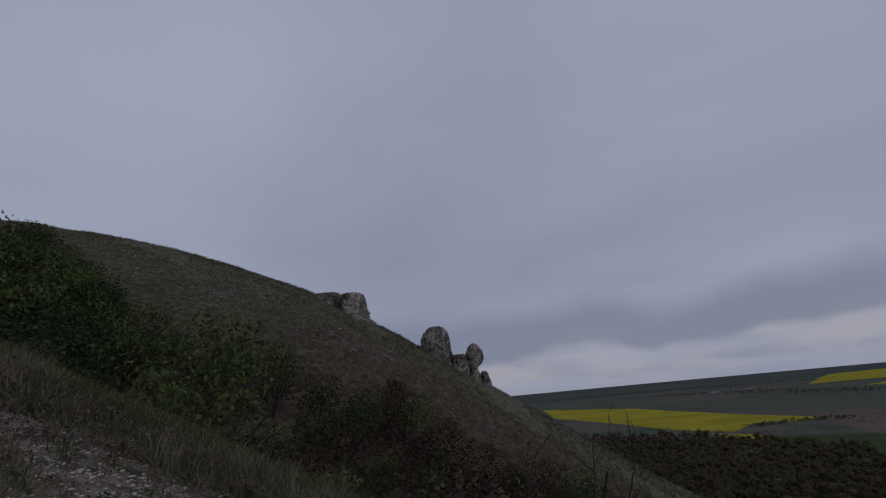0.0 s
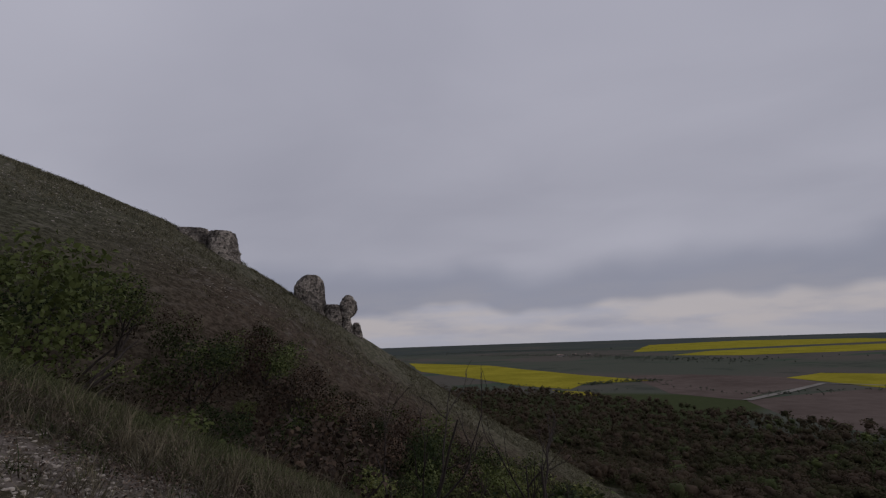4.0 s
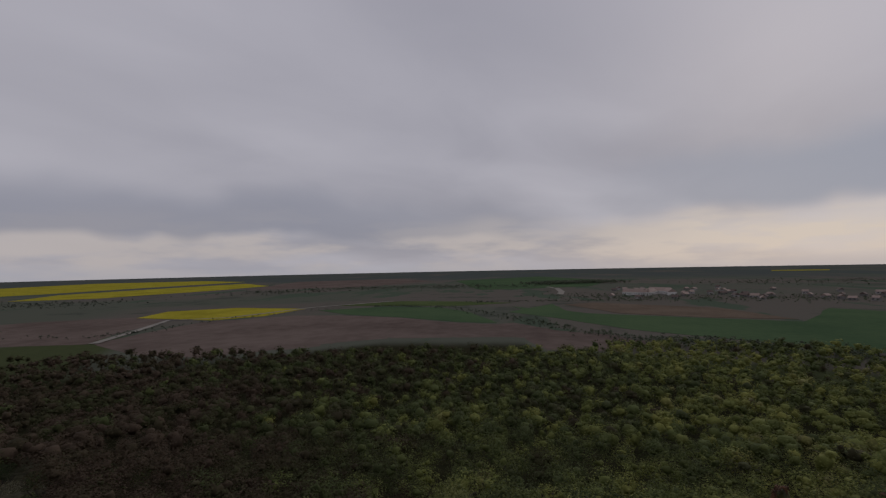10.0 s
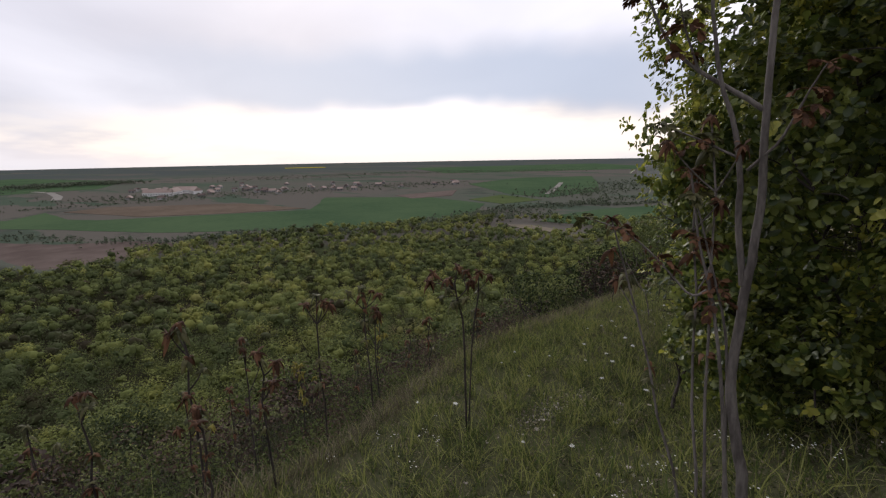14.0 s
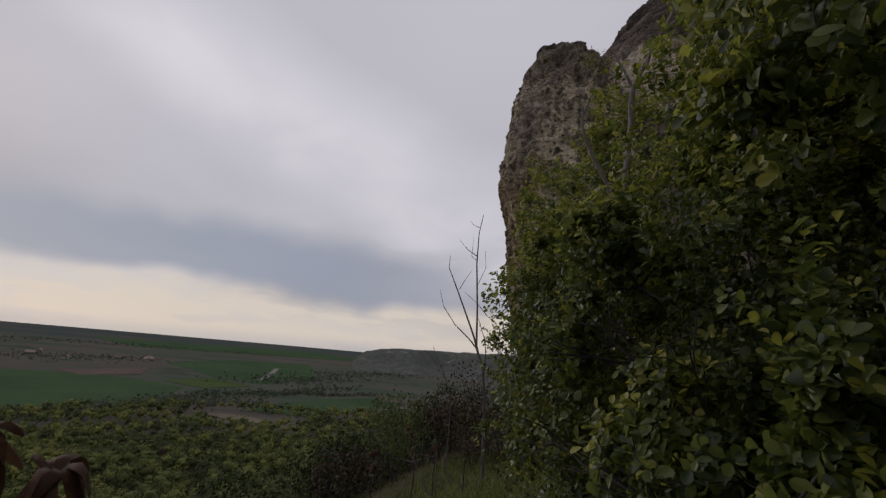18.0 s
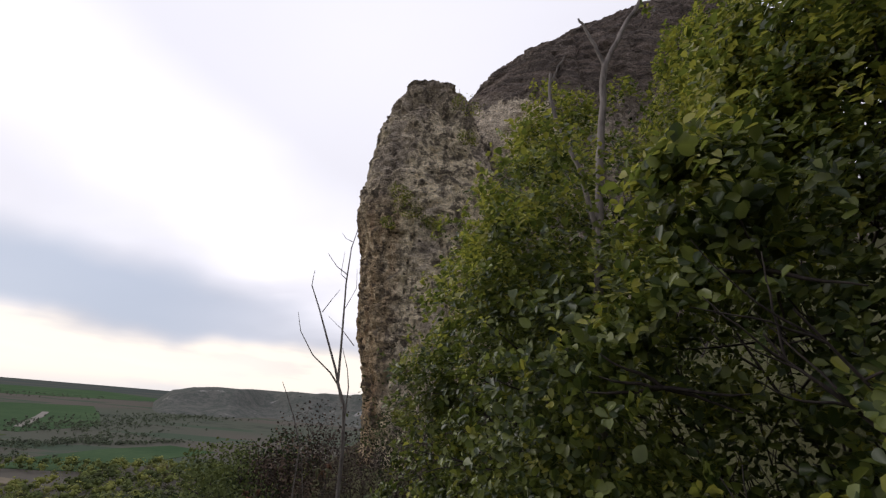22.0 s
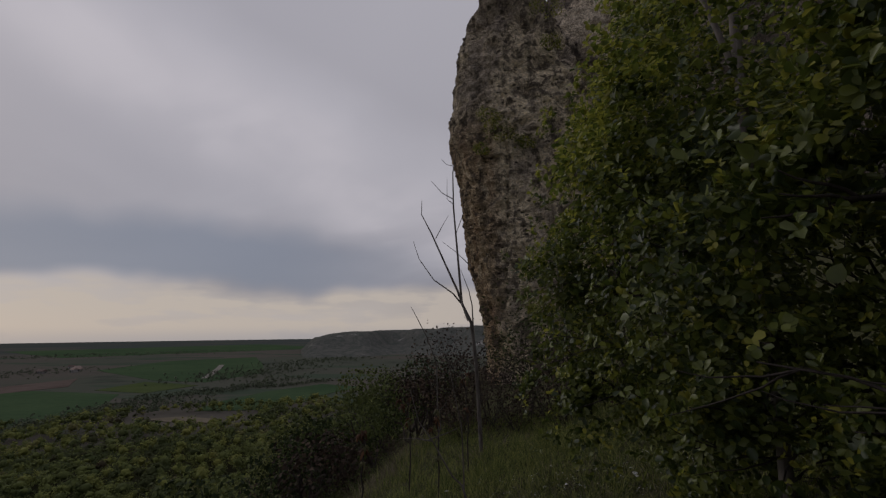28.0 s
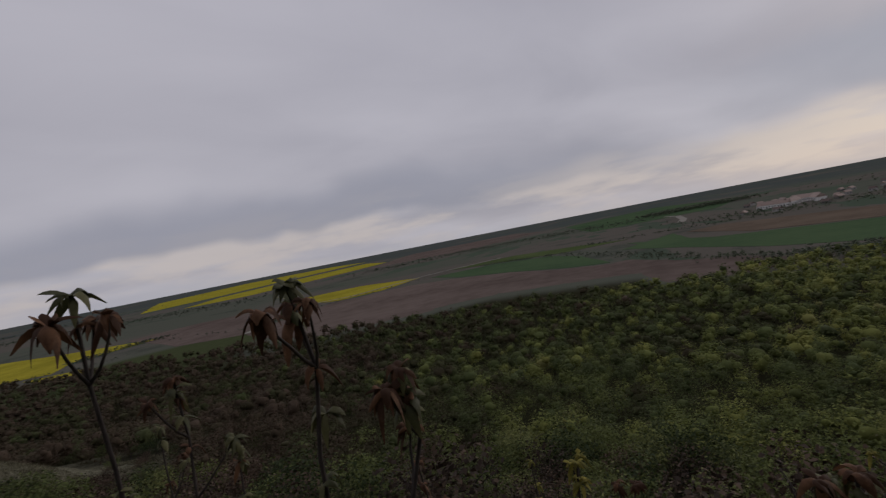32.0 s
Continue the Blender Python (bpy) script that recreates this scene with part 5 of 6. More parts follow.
def bare_sapling():
    """The bare grey sapling below the pillar: one upright stem, limbs reaching out over the drop."""
    ob = thing("dead_sapling", "bare forked grey sapling below the pillar", "dead tree", at=spot(5.0, -15.2))
    g = -ob.location.z
    r = np.random.default_rng(4)
    limbs = [(((-0.05, -0.2 - g), (0.02, -2.9), (0.09, -2.14), (0.27, -1.77), (0.35, -0.85), (0.41, 0.16), (0.42, 0.93), (0.33, 1.37)), 0.042, 0.007),
             (((0.15, -2.1), (0.36, -1.5), (0.60, -0.96), (0.84, -0.39), (1.06, 0.04), (1.05, 0.34)), 0.028, 0.005),
             (((0.30, -1.75), (0.42, -1.59), (0.85, -1.27), (1.10, -0.88), (1.24, -0.50)), 0.018, 0.004), (((0.41, 1.05), (0.55, 1.12), (0.66, 1.24)), 0.008, 0.003),
             (((0.42, 0.35), (0.64, 0.49), (0.84, 0.70)), 0.011, 0.004), (((0.78, -0.46), (0.64, -0.2), (0.52, 0.04)), 0.010, 0.003), (((0.08, -1.04), (0.38, -0.72), (0.65, -0.52)), 0.010, 0.003),
             (((0.75, -0.2 - g), (0.80, -2.9), (0.95, -2.41), (1.17, -2.01), (1.26, -1.82)), 0.016, 0.005), (((0.06, -2.3), (0.08, -1.8), (0.14, -1.5), (0.29, -1.1)), 0.016, 0.005), (((0.42, 0.25), (0.53, 0.32), (0.54, 0.84)), 0.009, 0.003),
             (((0.38, -0.4), (0.2, 0.1), (0.24, 0.5)), 0.009, 0.003)]
    for k, (line, r0, r1) in enumerate(limbs):
        pts = [(x, r.normal(0, 0.1) * (i > 0), z + g) for i, (x, z) in enumerate(line)]
        part("trunk" if k == 0 else "branch", grid_mesh("branch", *tube(np.array(pts), np.linspace(r0, r1, len(pts)), 6), M_BARK), ob)


bare_sapling()


def bowed_sapling():
    """A thin dry sapling that leans out over the drop."""
    foot = spot(4.79, -10.4)
    ob = thing("dead_sapling", "thin dry sapling bowed over the path", "dead tree", at=foot)
    stem = None
    for line, r0, r1 in ((((4.78, -4.4), (4.8, -4.24), (4.86, -3.87), (4.94, -3.65), (5.02, -3.58), (5.11, -3.42), (5.19, -3.28), (5.32, -3.12), (5.40, -2.84)), 0.013, 0.004),
                         (((5.19, -3.28), (5.34, -3.26), (5.49, -3.26)), 0.006, 0.002), (((5.23, -3.27), (5.06, -3.21), (4.94, -3.16)), 0.006, 0.002), (((5.17, -3.30), (5.12, -3.17), (5.13, -3.02), (5.06, -2.95)), 0.005, 0.002),
                         (((4.92, -3.70), (4.92, -3.49), (4.93, -3.16), (5.0, -2.84), (5.06, -2.51)), 0.008, 0.003)):
        p = np.array([(x - foot.x, 0.02 * math.sin(9 * z), z - foot.z) for x, z in line])
        name = "branch" if stem else "trunk"
        stem = part(name, grid_mesh(name, *tube(p, np.linspace(r0, r1, len(p)), 6), M_BARK), ob)


bowed_sapling()


def forked_stem():
    """The bleached stem with a hooked fork that stands out of the bush, and a darker dead limb beside it."""
    foot = spot(3.05, -8.9)
    ob = thing("dead_tree", "bleached dead stem with a crooked fork", "dead tree", at=foot)
    r = np.random.default_rng(6)

    def line(name, pts, r0, r1):
        n = len(pts)
        p = np.array([(x + 0.03 - foot.x, y, z - foot.z) for x, y, z in pts])
        t = np.linspace(0, n - 1, n * 3)
        q = np.stack([np.interp(t, np.arange(n), p[:, k]) for k in range(3)], 1)
        q[1:-1] += r.normal(0, r0 * 0.25, (len(q) - 2, 3))
        return part(name, grid_mesh(name, *tube(q, np.linspace(r0, r1, len(q)) * 1.25, 8), M_DEAD, True), ob)

    trunk = line("trunk", [(3.05, 0, foot.z - 0.2), (3.02, 0.02, -2.2), (3.01, 0, -1.0), (2.99, 0, -0.22), (2.96, 0, 0.09), (2.91, 0, 0.76)], 0.030, 0.020)
    line("branch", [(2.91, 0, 0.74), (2.78, 0.01, 1.06), (2.64, 0.02, 1.35), (2.57, 0.03, 1.50), (2.53, 0.03, 1.67)], 0.018, 0.013)
    line("branch", [(2.53, 0.03, 1.66), (2.56, 0.03, 1.76), (2.62, 0.03, 1.86)], 0.013, 0.006)
    line("branch", [(2.53, 0.03, 1.62), (2.46, 0.03, 1.68), (2.44, 0.03, 1.62)], 0.010, 0.005)
    line("branch", [(2.92, 0, 0.74), (3.01, -0.01, 0.96), (3.08, -0.02, 1.12), (3.13, -0.02, 1.20)], 0.013, 0.007)
    line("branch", [(3.03, 0, -0.7), (3.14, 0.02, -0.31), (3.28, 0.03, -0.01), (3.39, 0.04, 0.25), (3.39, 0.04, 0.53)], 0.016, 0.009)
    line("branch", [(3.38, 0.04, 0.45), (3.33, 0.04, 0.6), (3.27, 0.04, 0.73)], 0.008, 0.004)
    return trunk


forked_stem()

# ---- smoke bushes beside the path ----


def smoke_bush(name, label, blobs, leaves, size, seed, stem_at, singles=60, fresh=0.40, lit_side=0.0, ripe=0.25):
    r = np.random.default_rng(seed)
    base = spot(*stem_at)
    ob = thing(name, label, "bush", at=base)
    rel = [(b[0] - base.x, b[1] - base.y, b[2] - base.z, b[3], b[4], b[5]) for b in blobs]
    main = list(rel)
    for b in main:
        for _k in range(7):
            d = r.normal(0, 1, 3)
            d /= np.linalg.norm(d)
            m = r.uniform(0.22, 0.40)
            rel.append((b[0] + d[0] * b[3] * 0.80, b[1] + d[1] * b[4] * 0.80, b[2] + d[2] * b[5] * 0.80, b[3] * m, b[4] * m, b[5] * m))
    pieces = []
    for b in main:
        start = np.array((r.normal(0, 0.25), r.normal(0, 0.25), -0.1))
        way = np.array(b[:3]) - start
        p, _ = branching(start, way, np.linalg.norm(way) * 0.72, 0.020, r, 6, 2, 0.09, 0.7, 0.05)
        pieces += p
        for _k in range(5):
            d = r.normal(0, 1, 3)
            d /= np.linalg.norm(d)
            pieces.append(tube(limb_path(np.array(b[:3]) * 0.9, d, min(b[3:6]) * 0.95, r, 5, 0.15), np.linspace(0.010, 0.003, 6), 4))
    tagged(part("branchwork", grid_mesh("branchwork", *joined(pieces), M_BARK_DARK), ob), kind="stuff")
    old, young = M_BUSH, M_BUSH_YOUNG_LIT
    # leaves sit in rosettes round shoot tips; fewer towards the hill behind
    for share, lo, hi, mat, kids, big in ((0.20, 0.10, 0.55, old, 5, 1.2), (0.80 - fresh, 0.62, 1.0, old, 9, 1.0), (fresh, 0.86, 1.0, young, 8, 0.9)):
        tips = int(leaves * share) // kids
        c, d = blob_points(r, tips * 9, rel if big < 1.1 else main, 0.0)
        c = c - d * np.array([0.45]) * ((1 - r.uniform(lo, hi, (len(c), 1))) * 1.6)
        keep = (d[:, 0] * 0.8 + d[:, 1] * 0.5 + 0.5 > r.random(len(c)) * 1.1) | (r.random(len(c)) < 0.2)
        # shoots stand in clumps, with dark gaps between them
        if big < 1.1:
            c = c + d * (0.24 * rolling(c / 0.5, seed, 2) - 0.04 + 0.08 * rolling(c / 0.2, seed + 5, 1))[:, None]
            keep &= rolling(c / 0.33, seed + 9, 2) > -0.08
        # bright young leaves gather high and to one side, painting the light there
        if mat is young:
            keep &= r.random(len(c)) < np.clip(ripe + (c[:, 2] - 1.6) * 0.35 + d[:, 2] * 0.3 + (d[:, 0] * 1.4 - 0.3 - d[:, 1] * 0.4) * lit_side, 0.05, 1)
        c, d = c[keep][:tips], d[keep][:tips]
        axis = d + np.array([0, 0, 0.9 - 0.6 * lit_side]) + r.normal(0, 0.25, d.shape)
        axis /= np.linalg.norm(axis, axis=1)[:, None]
        c, d, axis = np.repeat(c, kids, 0), np.repeat(d, kids, 0), np.repeat(axis, kids, 0)
        ray = r.normal(0, 1, c.shape)
        ray -= axis * np.sum(ray * axis, 1)[:, None]
        ray /= np.linalg.norm(ray, axis=1)[:, None]
        c = c + axis * r.uniform(-1.6, 0.5, (len(c), 1)) * size + ray * size * 0.15
        # blades fan out and up from the shoot
        v, f = fan_leaves(c, ray + axis * r.uniform(0.1, 1.1, (len(c), 1)), axis - ray * 0.5, size * big * r.uniform(0.55, 1.2, len(c)), r, 1.0, size > 0.05)
        tagged(part("foliage" if mat is old else "young_lit_foliage", grid_mesh("foliage", v, f, mat), ob), kind="stuff")
    v, f = round_leaves(np.zeros((1, 3)), np.array([[0, -0.2, 1.0]]), np.array([size * 0.95]), r, 0.1)
    leaf = grid_mesh("leaf", v, f, old)
    c, d = blob_points(r, singles, rel, 0.05)
    for k in range(singles):
        o = part("leaf", leaf, ob)
        o.location = c[k]
        o.rotation_euler = (r.normal(0, 1.0), r.normal(0, 1.0), r.uniform(0, 6.28))
        o.scale = (s := r.uniform(0.7, 1.3), s, s)
    return ob


BUSH_CROWN = [(3.19, -9.82, -1.86, 1.14, 1.54, 1.51), (3.41, -8.78, -1.7, 0.85, 1.29, 1.24), (1.98, -8.1, 0.05, 0.82, 1.15, 1.15), (1.5, -7.72, 0.61, 1.33, 1.17, 1.30), (2.29, -7.98, -2.59, 1.06, 0.83, 0.96), (2.07, -7.37, -1.21, 1.33, 0.99, 1.65),
              (1.2, -7.29, -0.8, 1.2, 0.9, 1.5), (-0.6, -7.79, 0.5, 1.6, 1.3, 2), (0.4, -9.29, 1.4, 1.6, 1.5, 1.5), (2.02, -10.26, -0.4, 1.78, 1.41, 1.75), (2.72, -7.59, -3.38, 0.45, 0.54, 0.5), (2.25, -8.11, -2.99, 0.89, 0.81, 0.89)]
BUSH_SKIRT = [(1.7, -7.6, -2.7, 1.1, 0.8, 1), (2.21, -7.94, -1.26, 1.02, 1.08, 0.98), (2.9, -8.3, -2.8, 0.6, 0.6, 0.65), (3.35, -8.9, -2.75, 0.65, 0.9, 0.65), (2.3, -7.7, -3.1, 0.8, 0.65, 0.7), (3.1, -9.6, -2.9, 0.8, 1.0, 0.7), (3.3, -8.4, -3.5, 0.5, 0.45, 0.5), (3.85, -10.3, -1.9, 0.6, 0.6, 0.75), (3.85, -10.2, -2.8, 0.62, 0.6, 0.7), (2.9, -7.95, -3.5, 0.6, 0.5, 0.5)]
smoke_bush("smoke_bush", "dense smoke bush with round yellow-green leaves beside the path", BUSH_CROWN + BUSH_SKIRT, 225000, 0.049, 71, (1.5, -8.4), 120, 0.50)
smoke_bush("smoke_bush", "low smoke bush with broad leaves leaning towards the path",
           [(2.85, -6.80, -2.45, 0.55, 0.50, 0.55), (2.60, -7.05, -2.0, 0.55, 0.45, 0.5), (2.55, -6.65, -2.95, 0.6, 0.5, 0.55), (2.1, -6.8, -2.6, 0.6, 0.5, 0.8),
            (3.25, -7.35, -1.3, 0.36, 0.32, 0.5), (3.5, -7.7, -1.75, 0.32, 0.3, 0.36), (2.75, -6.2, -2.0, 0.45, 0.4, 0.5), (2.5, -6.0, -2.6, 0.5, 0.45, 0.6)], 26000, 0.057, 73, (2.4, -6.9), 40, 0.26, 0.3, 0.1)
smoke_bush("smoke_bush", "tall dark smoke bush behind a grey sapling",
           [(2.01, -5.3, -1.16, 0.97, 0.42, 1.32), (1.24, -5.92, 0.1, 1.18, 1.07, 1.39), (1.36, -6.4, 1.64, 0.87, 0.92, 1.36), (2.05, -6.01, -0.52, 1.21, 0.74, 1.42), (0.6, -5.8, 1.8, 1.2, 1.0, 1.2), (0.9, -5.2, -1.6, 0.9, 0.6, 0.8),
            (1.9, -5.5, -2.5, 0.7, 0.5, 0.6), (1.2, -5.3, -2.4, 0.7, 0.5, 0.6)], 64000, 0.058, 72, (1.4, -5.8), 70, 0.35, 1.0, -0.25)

# ---- saplings with red unfolding leaves ----


def leaf_head(at, n, size, r, mat, parent):
    """A head of limp folded leaflets that arch out of one bud and hang down."""
    vs, fs = [], []
    turn = r.uniform(0, 6.28)
    for k in range(n):
        a = turn + k * 2.4 + r.normal(0, 0.3)
        out = np.array((math.cos(a), math.sin(a), 0.0))
        side = np.array((-out[1], out[0], 0.0))
        long, rise, hang = size * r.uniform(0.75, 1.25), r.uniform(0.2, 1.2), r.uniform(0.6, 1.7)
        twist, fold = r.normal(0, 0.35), r.uniform(0.3, 0.9)
        rows = []
        for t, wide in ((0.0, 0.03), (0.2, 0.11), (0.42, 0.18), (0.64, 0.16), (0.85, 0.09), (1.0, 0.02)):
            p = at + long * (out * (t * 0.85 - 0.32 * t * t) + np.array((0, 0, rise * t - hang * t * t))) + side * twist * long * t * t
            tip = np.array((0, 0, 1.0)) + out * 0.5
            w = wide * long * r.uniform(0.85, 1.15)
            rows.append((p - side * w + tip * w * -fold, p, p + side * w + tip * w * -fold))
        b = len(vs)
        vs += [q for row in rows for q in row]
        fs += [(b + 3 * i + j, b + 3 * i + j + 1, b + 3 * i + j + 4, b + 3 * i + j + 3) for i in range(5) for j in (0, 1)]
    part("leaf_head", grid_mesh("leaf_head", np.array(vs), np.array(fs), mat), parent)


def sapling(name, label, at, height, seed, heads=3, lean=(0.0, 0.0), radius=0.016, size=1.0, mat=None, bark=None):
    """A thin stem that carries heads of drooping compound leaves."""
    r = np.random.default_rng(seed)
    ob = thing(name, label, "sapling", "young saplings", at=spot(*at))
    top = np.array((lean[0] * height, lean[1] * height, height))
    path = np.array([top * t + np.array((r.normal(0, 0.015), r.normal(0, 0.015), 0)) * (t > 0) for t in np.linspace(0, 1, 7)])
    path[0, 2] = -0.2
    stem = part("stem", grid_mesh("stem", *tube(path, np.linspace(radius, radius * 0.55, 7), 7), bark or M_BARK_DARK), ob)
    ends = [(path[-1], stem)]
    for k in range(heads - 1):
        i = int(r.integers(4, 6))
        a = r.uniform(0, 6.28)
        way = np.array((math.cos(a), math.sin(a), 0.75))
        p = limb_path(path[i], way, height * r.uniform(0.12, 0.2) * size, r, 4, 0.1, 0.6)
        ends.append((p[-1], part("branch", grid_mesh("branch", *tube(p, np.linspace(radius * 0.6, radius * 0.35, 5), 6), bark or M_BARK_DARK), ob)))

    for e, on in ends:
        leaf_head(e, int(r.integers(11, 16)), r.uniform(0.07, 0.105) * size, r, mat or (M_OLIVE if r.random() < 0.2 else M_RED), on)
    for k in range(heads + 3):
        i = int(r.integers(3, 7))
        leaf_head(path[i] * np.array((1, 1, r.uniform(0.88, 1.0))), int(r.integers(3, 7)), r.uniform(0.07, 0.12) * size, r, mat or (M_OLIVE if k % 3 else M_RED), stem)
    return ob


def near_saplings():
    """Two stems close together on the edge, with measured forks; u runs across them, w is the height."""
    r = np.random.default_rng(171)
    base, across, away = np.array((4.42, -4.80, 0.0)), np.array((-0.589, -0.808, 0.0)), np.array((0.808, -0.589, 0.0))

    def line(points, depth):
        return np.array([across * u + away * (depth * i / (len(points) - 1) + r.normal(0, 0.004)) + np.array((0, 0, w - foot[2])) for i, (u, w) in enumerate(points)])

    spec = ((0.0, [(0.03, -3.90), (0.015, -2.90), (0.001, -2.594), (-0.021, -2.493), (-0.048, -2.392), (-0.066, -2.293), (-0.074, -2.22)], 0.0105,
             (([(-0.074, -2.22), (-0.057, -2.139), (-0.04, -2.066)], 0.0, 8, 0.085, M_RED), ([(-0.068, -2.256), (-0.107, -2.219), (-0.149, -2.170)], -0.05, 10, 0.095, M_RED),
              ([(-0.083, -2.287), (-0.129, -2.267), (-0.17, -2.245)], -0.09, 5, 0.09, M_OLIVE), ([(-0.06, -2.347), (-0.132, -2.353), (-0.206, -2.37)], 0.04, 6, 0.08, M_OLIVE),
              ([(-0.079, -2.274), (-0.188, -2.198), (-0.265, -2.145)], 0.10, 8, 0.09, M_RED), ([(-0.079, -2.274), (-0.20, -2.215), (-0.325, -2.175)], -0.10, 8, 0.11, M_RED),
              ([(-0.053, -2.383), (0.026, -2.316), (0.058, -2.258), (0.100, -2.225)], 0.05, 9, 0.09, M_RED), ([(0.042, -2.29), (0.025, -2.224), (0.052, -2.131)], 0.08, 9, 0.085, M_RED),
              ([(-0.048, -2.392), (-0.06, -2.38), (-0.085, -2.39)], -0.06, 6, 0.11, M_OLIVE), ([(-0.048, -2.392), (-0.02, -2.38), (0.01, -2.37)], -0.03, 5, 0.10, M_OLIVE),
              ([(-0.066, -2.293), (-0.09, -2.28), (-0.11, -2.29)], 0.05, 6, 0.10, M_OLIVE), ([(-0.021, -2.493), (-0.04, -2.47), (-0.06, -2.46)], 0.03, 5, 0.11, M_OLIVE))),
            (0.03, [(0.05, -3.90), (0.09, -2.90), (0.121, -2.611), (0.138, -2.493), (0.156, -2.382), (0.16, -2.258), (0.161, -2.166)], 0.008,
             (([(0.161, -2.20), (0.161, -2.18), (0.163, -2.140)], 0.0, 9, 0.085, M_RED), ([(0.164, -2.344), (0.138, -2.30), (0.087, -2.268)], 0.05, 6, 0.08, M_RED),
              ([(0.170, -2.321), (0.209, -2.26), (0.255, -2.175)], -0.04, 8, 0.075, M_RED), ([(0.156, -2.382), (0.175, -2.37), (0.19, -2.35)], 0.05, 4, 0.09, M_OLIVE))))
    for depth, trunk, radius, limbs in spec:
        foot = base + away * depth
        foot[2] = float(ground_z(foot[0], foot[1]))
        ob = thing("sapling", RED, "sapling", "young saplings", at=tuple(foot))
        part("stem", grid_mesh("stem", *tube(line(trunk, 0.0), np.linspace(radius, radius * 0.75, len(trunk)), 8), M_BARK_DARK), ob)
        for points, d, n, size, mat in limbs:
            q = line(points, d)
            branch = part("branch", grid_mesh("branch", *tube(q, np.linspace(radius * 0.55, radius * 0.32, len(q)), 6), M_BARK_DARK), ob)
            leaf_head(q[-1], n + 4, size, r, mat, branch)


RED = "young sapling with dark red unfolding leaves on the grassy edge"
EDGE_SAPLINGS = [(5.78, -4.70, -2.52, 4, 0.06, 0.01), (5.65, -4.0, -2.42, 4, 0.02, 0.02), (5.98, -4.92, -2.85, 3, 0.02, 0), (5.15, -2.60, -2.22, 4, 0.03, 0.0), (6.3, -3.45, -2.9, 3, 0.02, 0), (4.95, -3.1, -2.55, 3, 0.05, 0.03), (4.6, -2.5, -2.65, 3, 0.06, 0.0)]
SLOPE_SAPLINGS = [(5.6, -2.0, -2.7, 3, 0, 0), (6.4, -6.2, -3.4, 3, 0, 0), (6.5, -7.4, -3.6, 2, 0.04, 0), (7.0, -3.0, -3.6, 3, 0, 0), (7.2, -5.4, -3.9, 3, 0, 0), (7.0, -8.0, -3.9, 3, 0, 0), (7.6, -6.8, -4.1, 3, 0, 0), (7.4, -1.7, -3.6, 3, 0, 0), (8.0, -3.8, -4.2, 3, 0, 0)]
near_saplings()
for k, (x, y, top, heads, lx, ly) in enumerate(EDGE_SAPLINGS + SLOPE_SAPLINGS):
    sapling("sapling", RED, (x, y), top - float(ground_z(x, y)), 100 + k, heads, (lx, ly), 0.011)
for k, (x, y, h, hd, lx, ly) in enumerate(((2.15, -4.28, 1.98, 3, 0.10, -0.05), (2.22, -4.35, 1.72, 3, 0.32, 0.02), (2.1, -4.25, 2.2, 3, 0.07, -0.04))):
    sapling("sapling", "thin reddish sapling stem with brown-red leaf tufts", (x, y), h, 170 + k, hd, (lx, ly), 0.009, 0.85, None, M_BARK)
for k, (x, y, h) in enumerate(((5.9, -13.0, 1.3), (5.4, -12.4, 1.1), (5.1, -13.6, 1.5), (6.3, -12.0, 1.0))):
    sapling("sapling", "thin dark sapling with a few brown leaves", (x, y), h, 140 + k, 3, (0, 0), 0.012, 0.9)
for k, (x, y, h) in enumerate(((9.5, -7.5, 2.2), (8.2, -5.0, 1.6), (10.5, -4.0, 2.4))):
    sapling("sapling", "sapling with yellow-green young leaves", (x, y), h, 150 + k, 4, (0, 0), 0.014, 1.1, M_YELLOW)


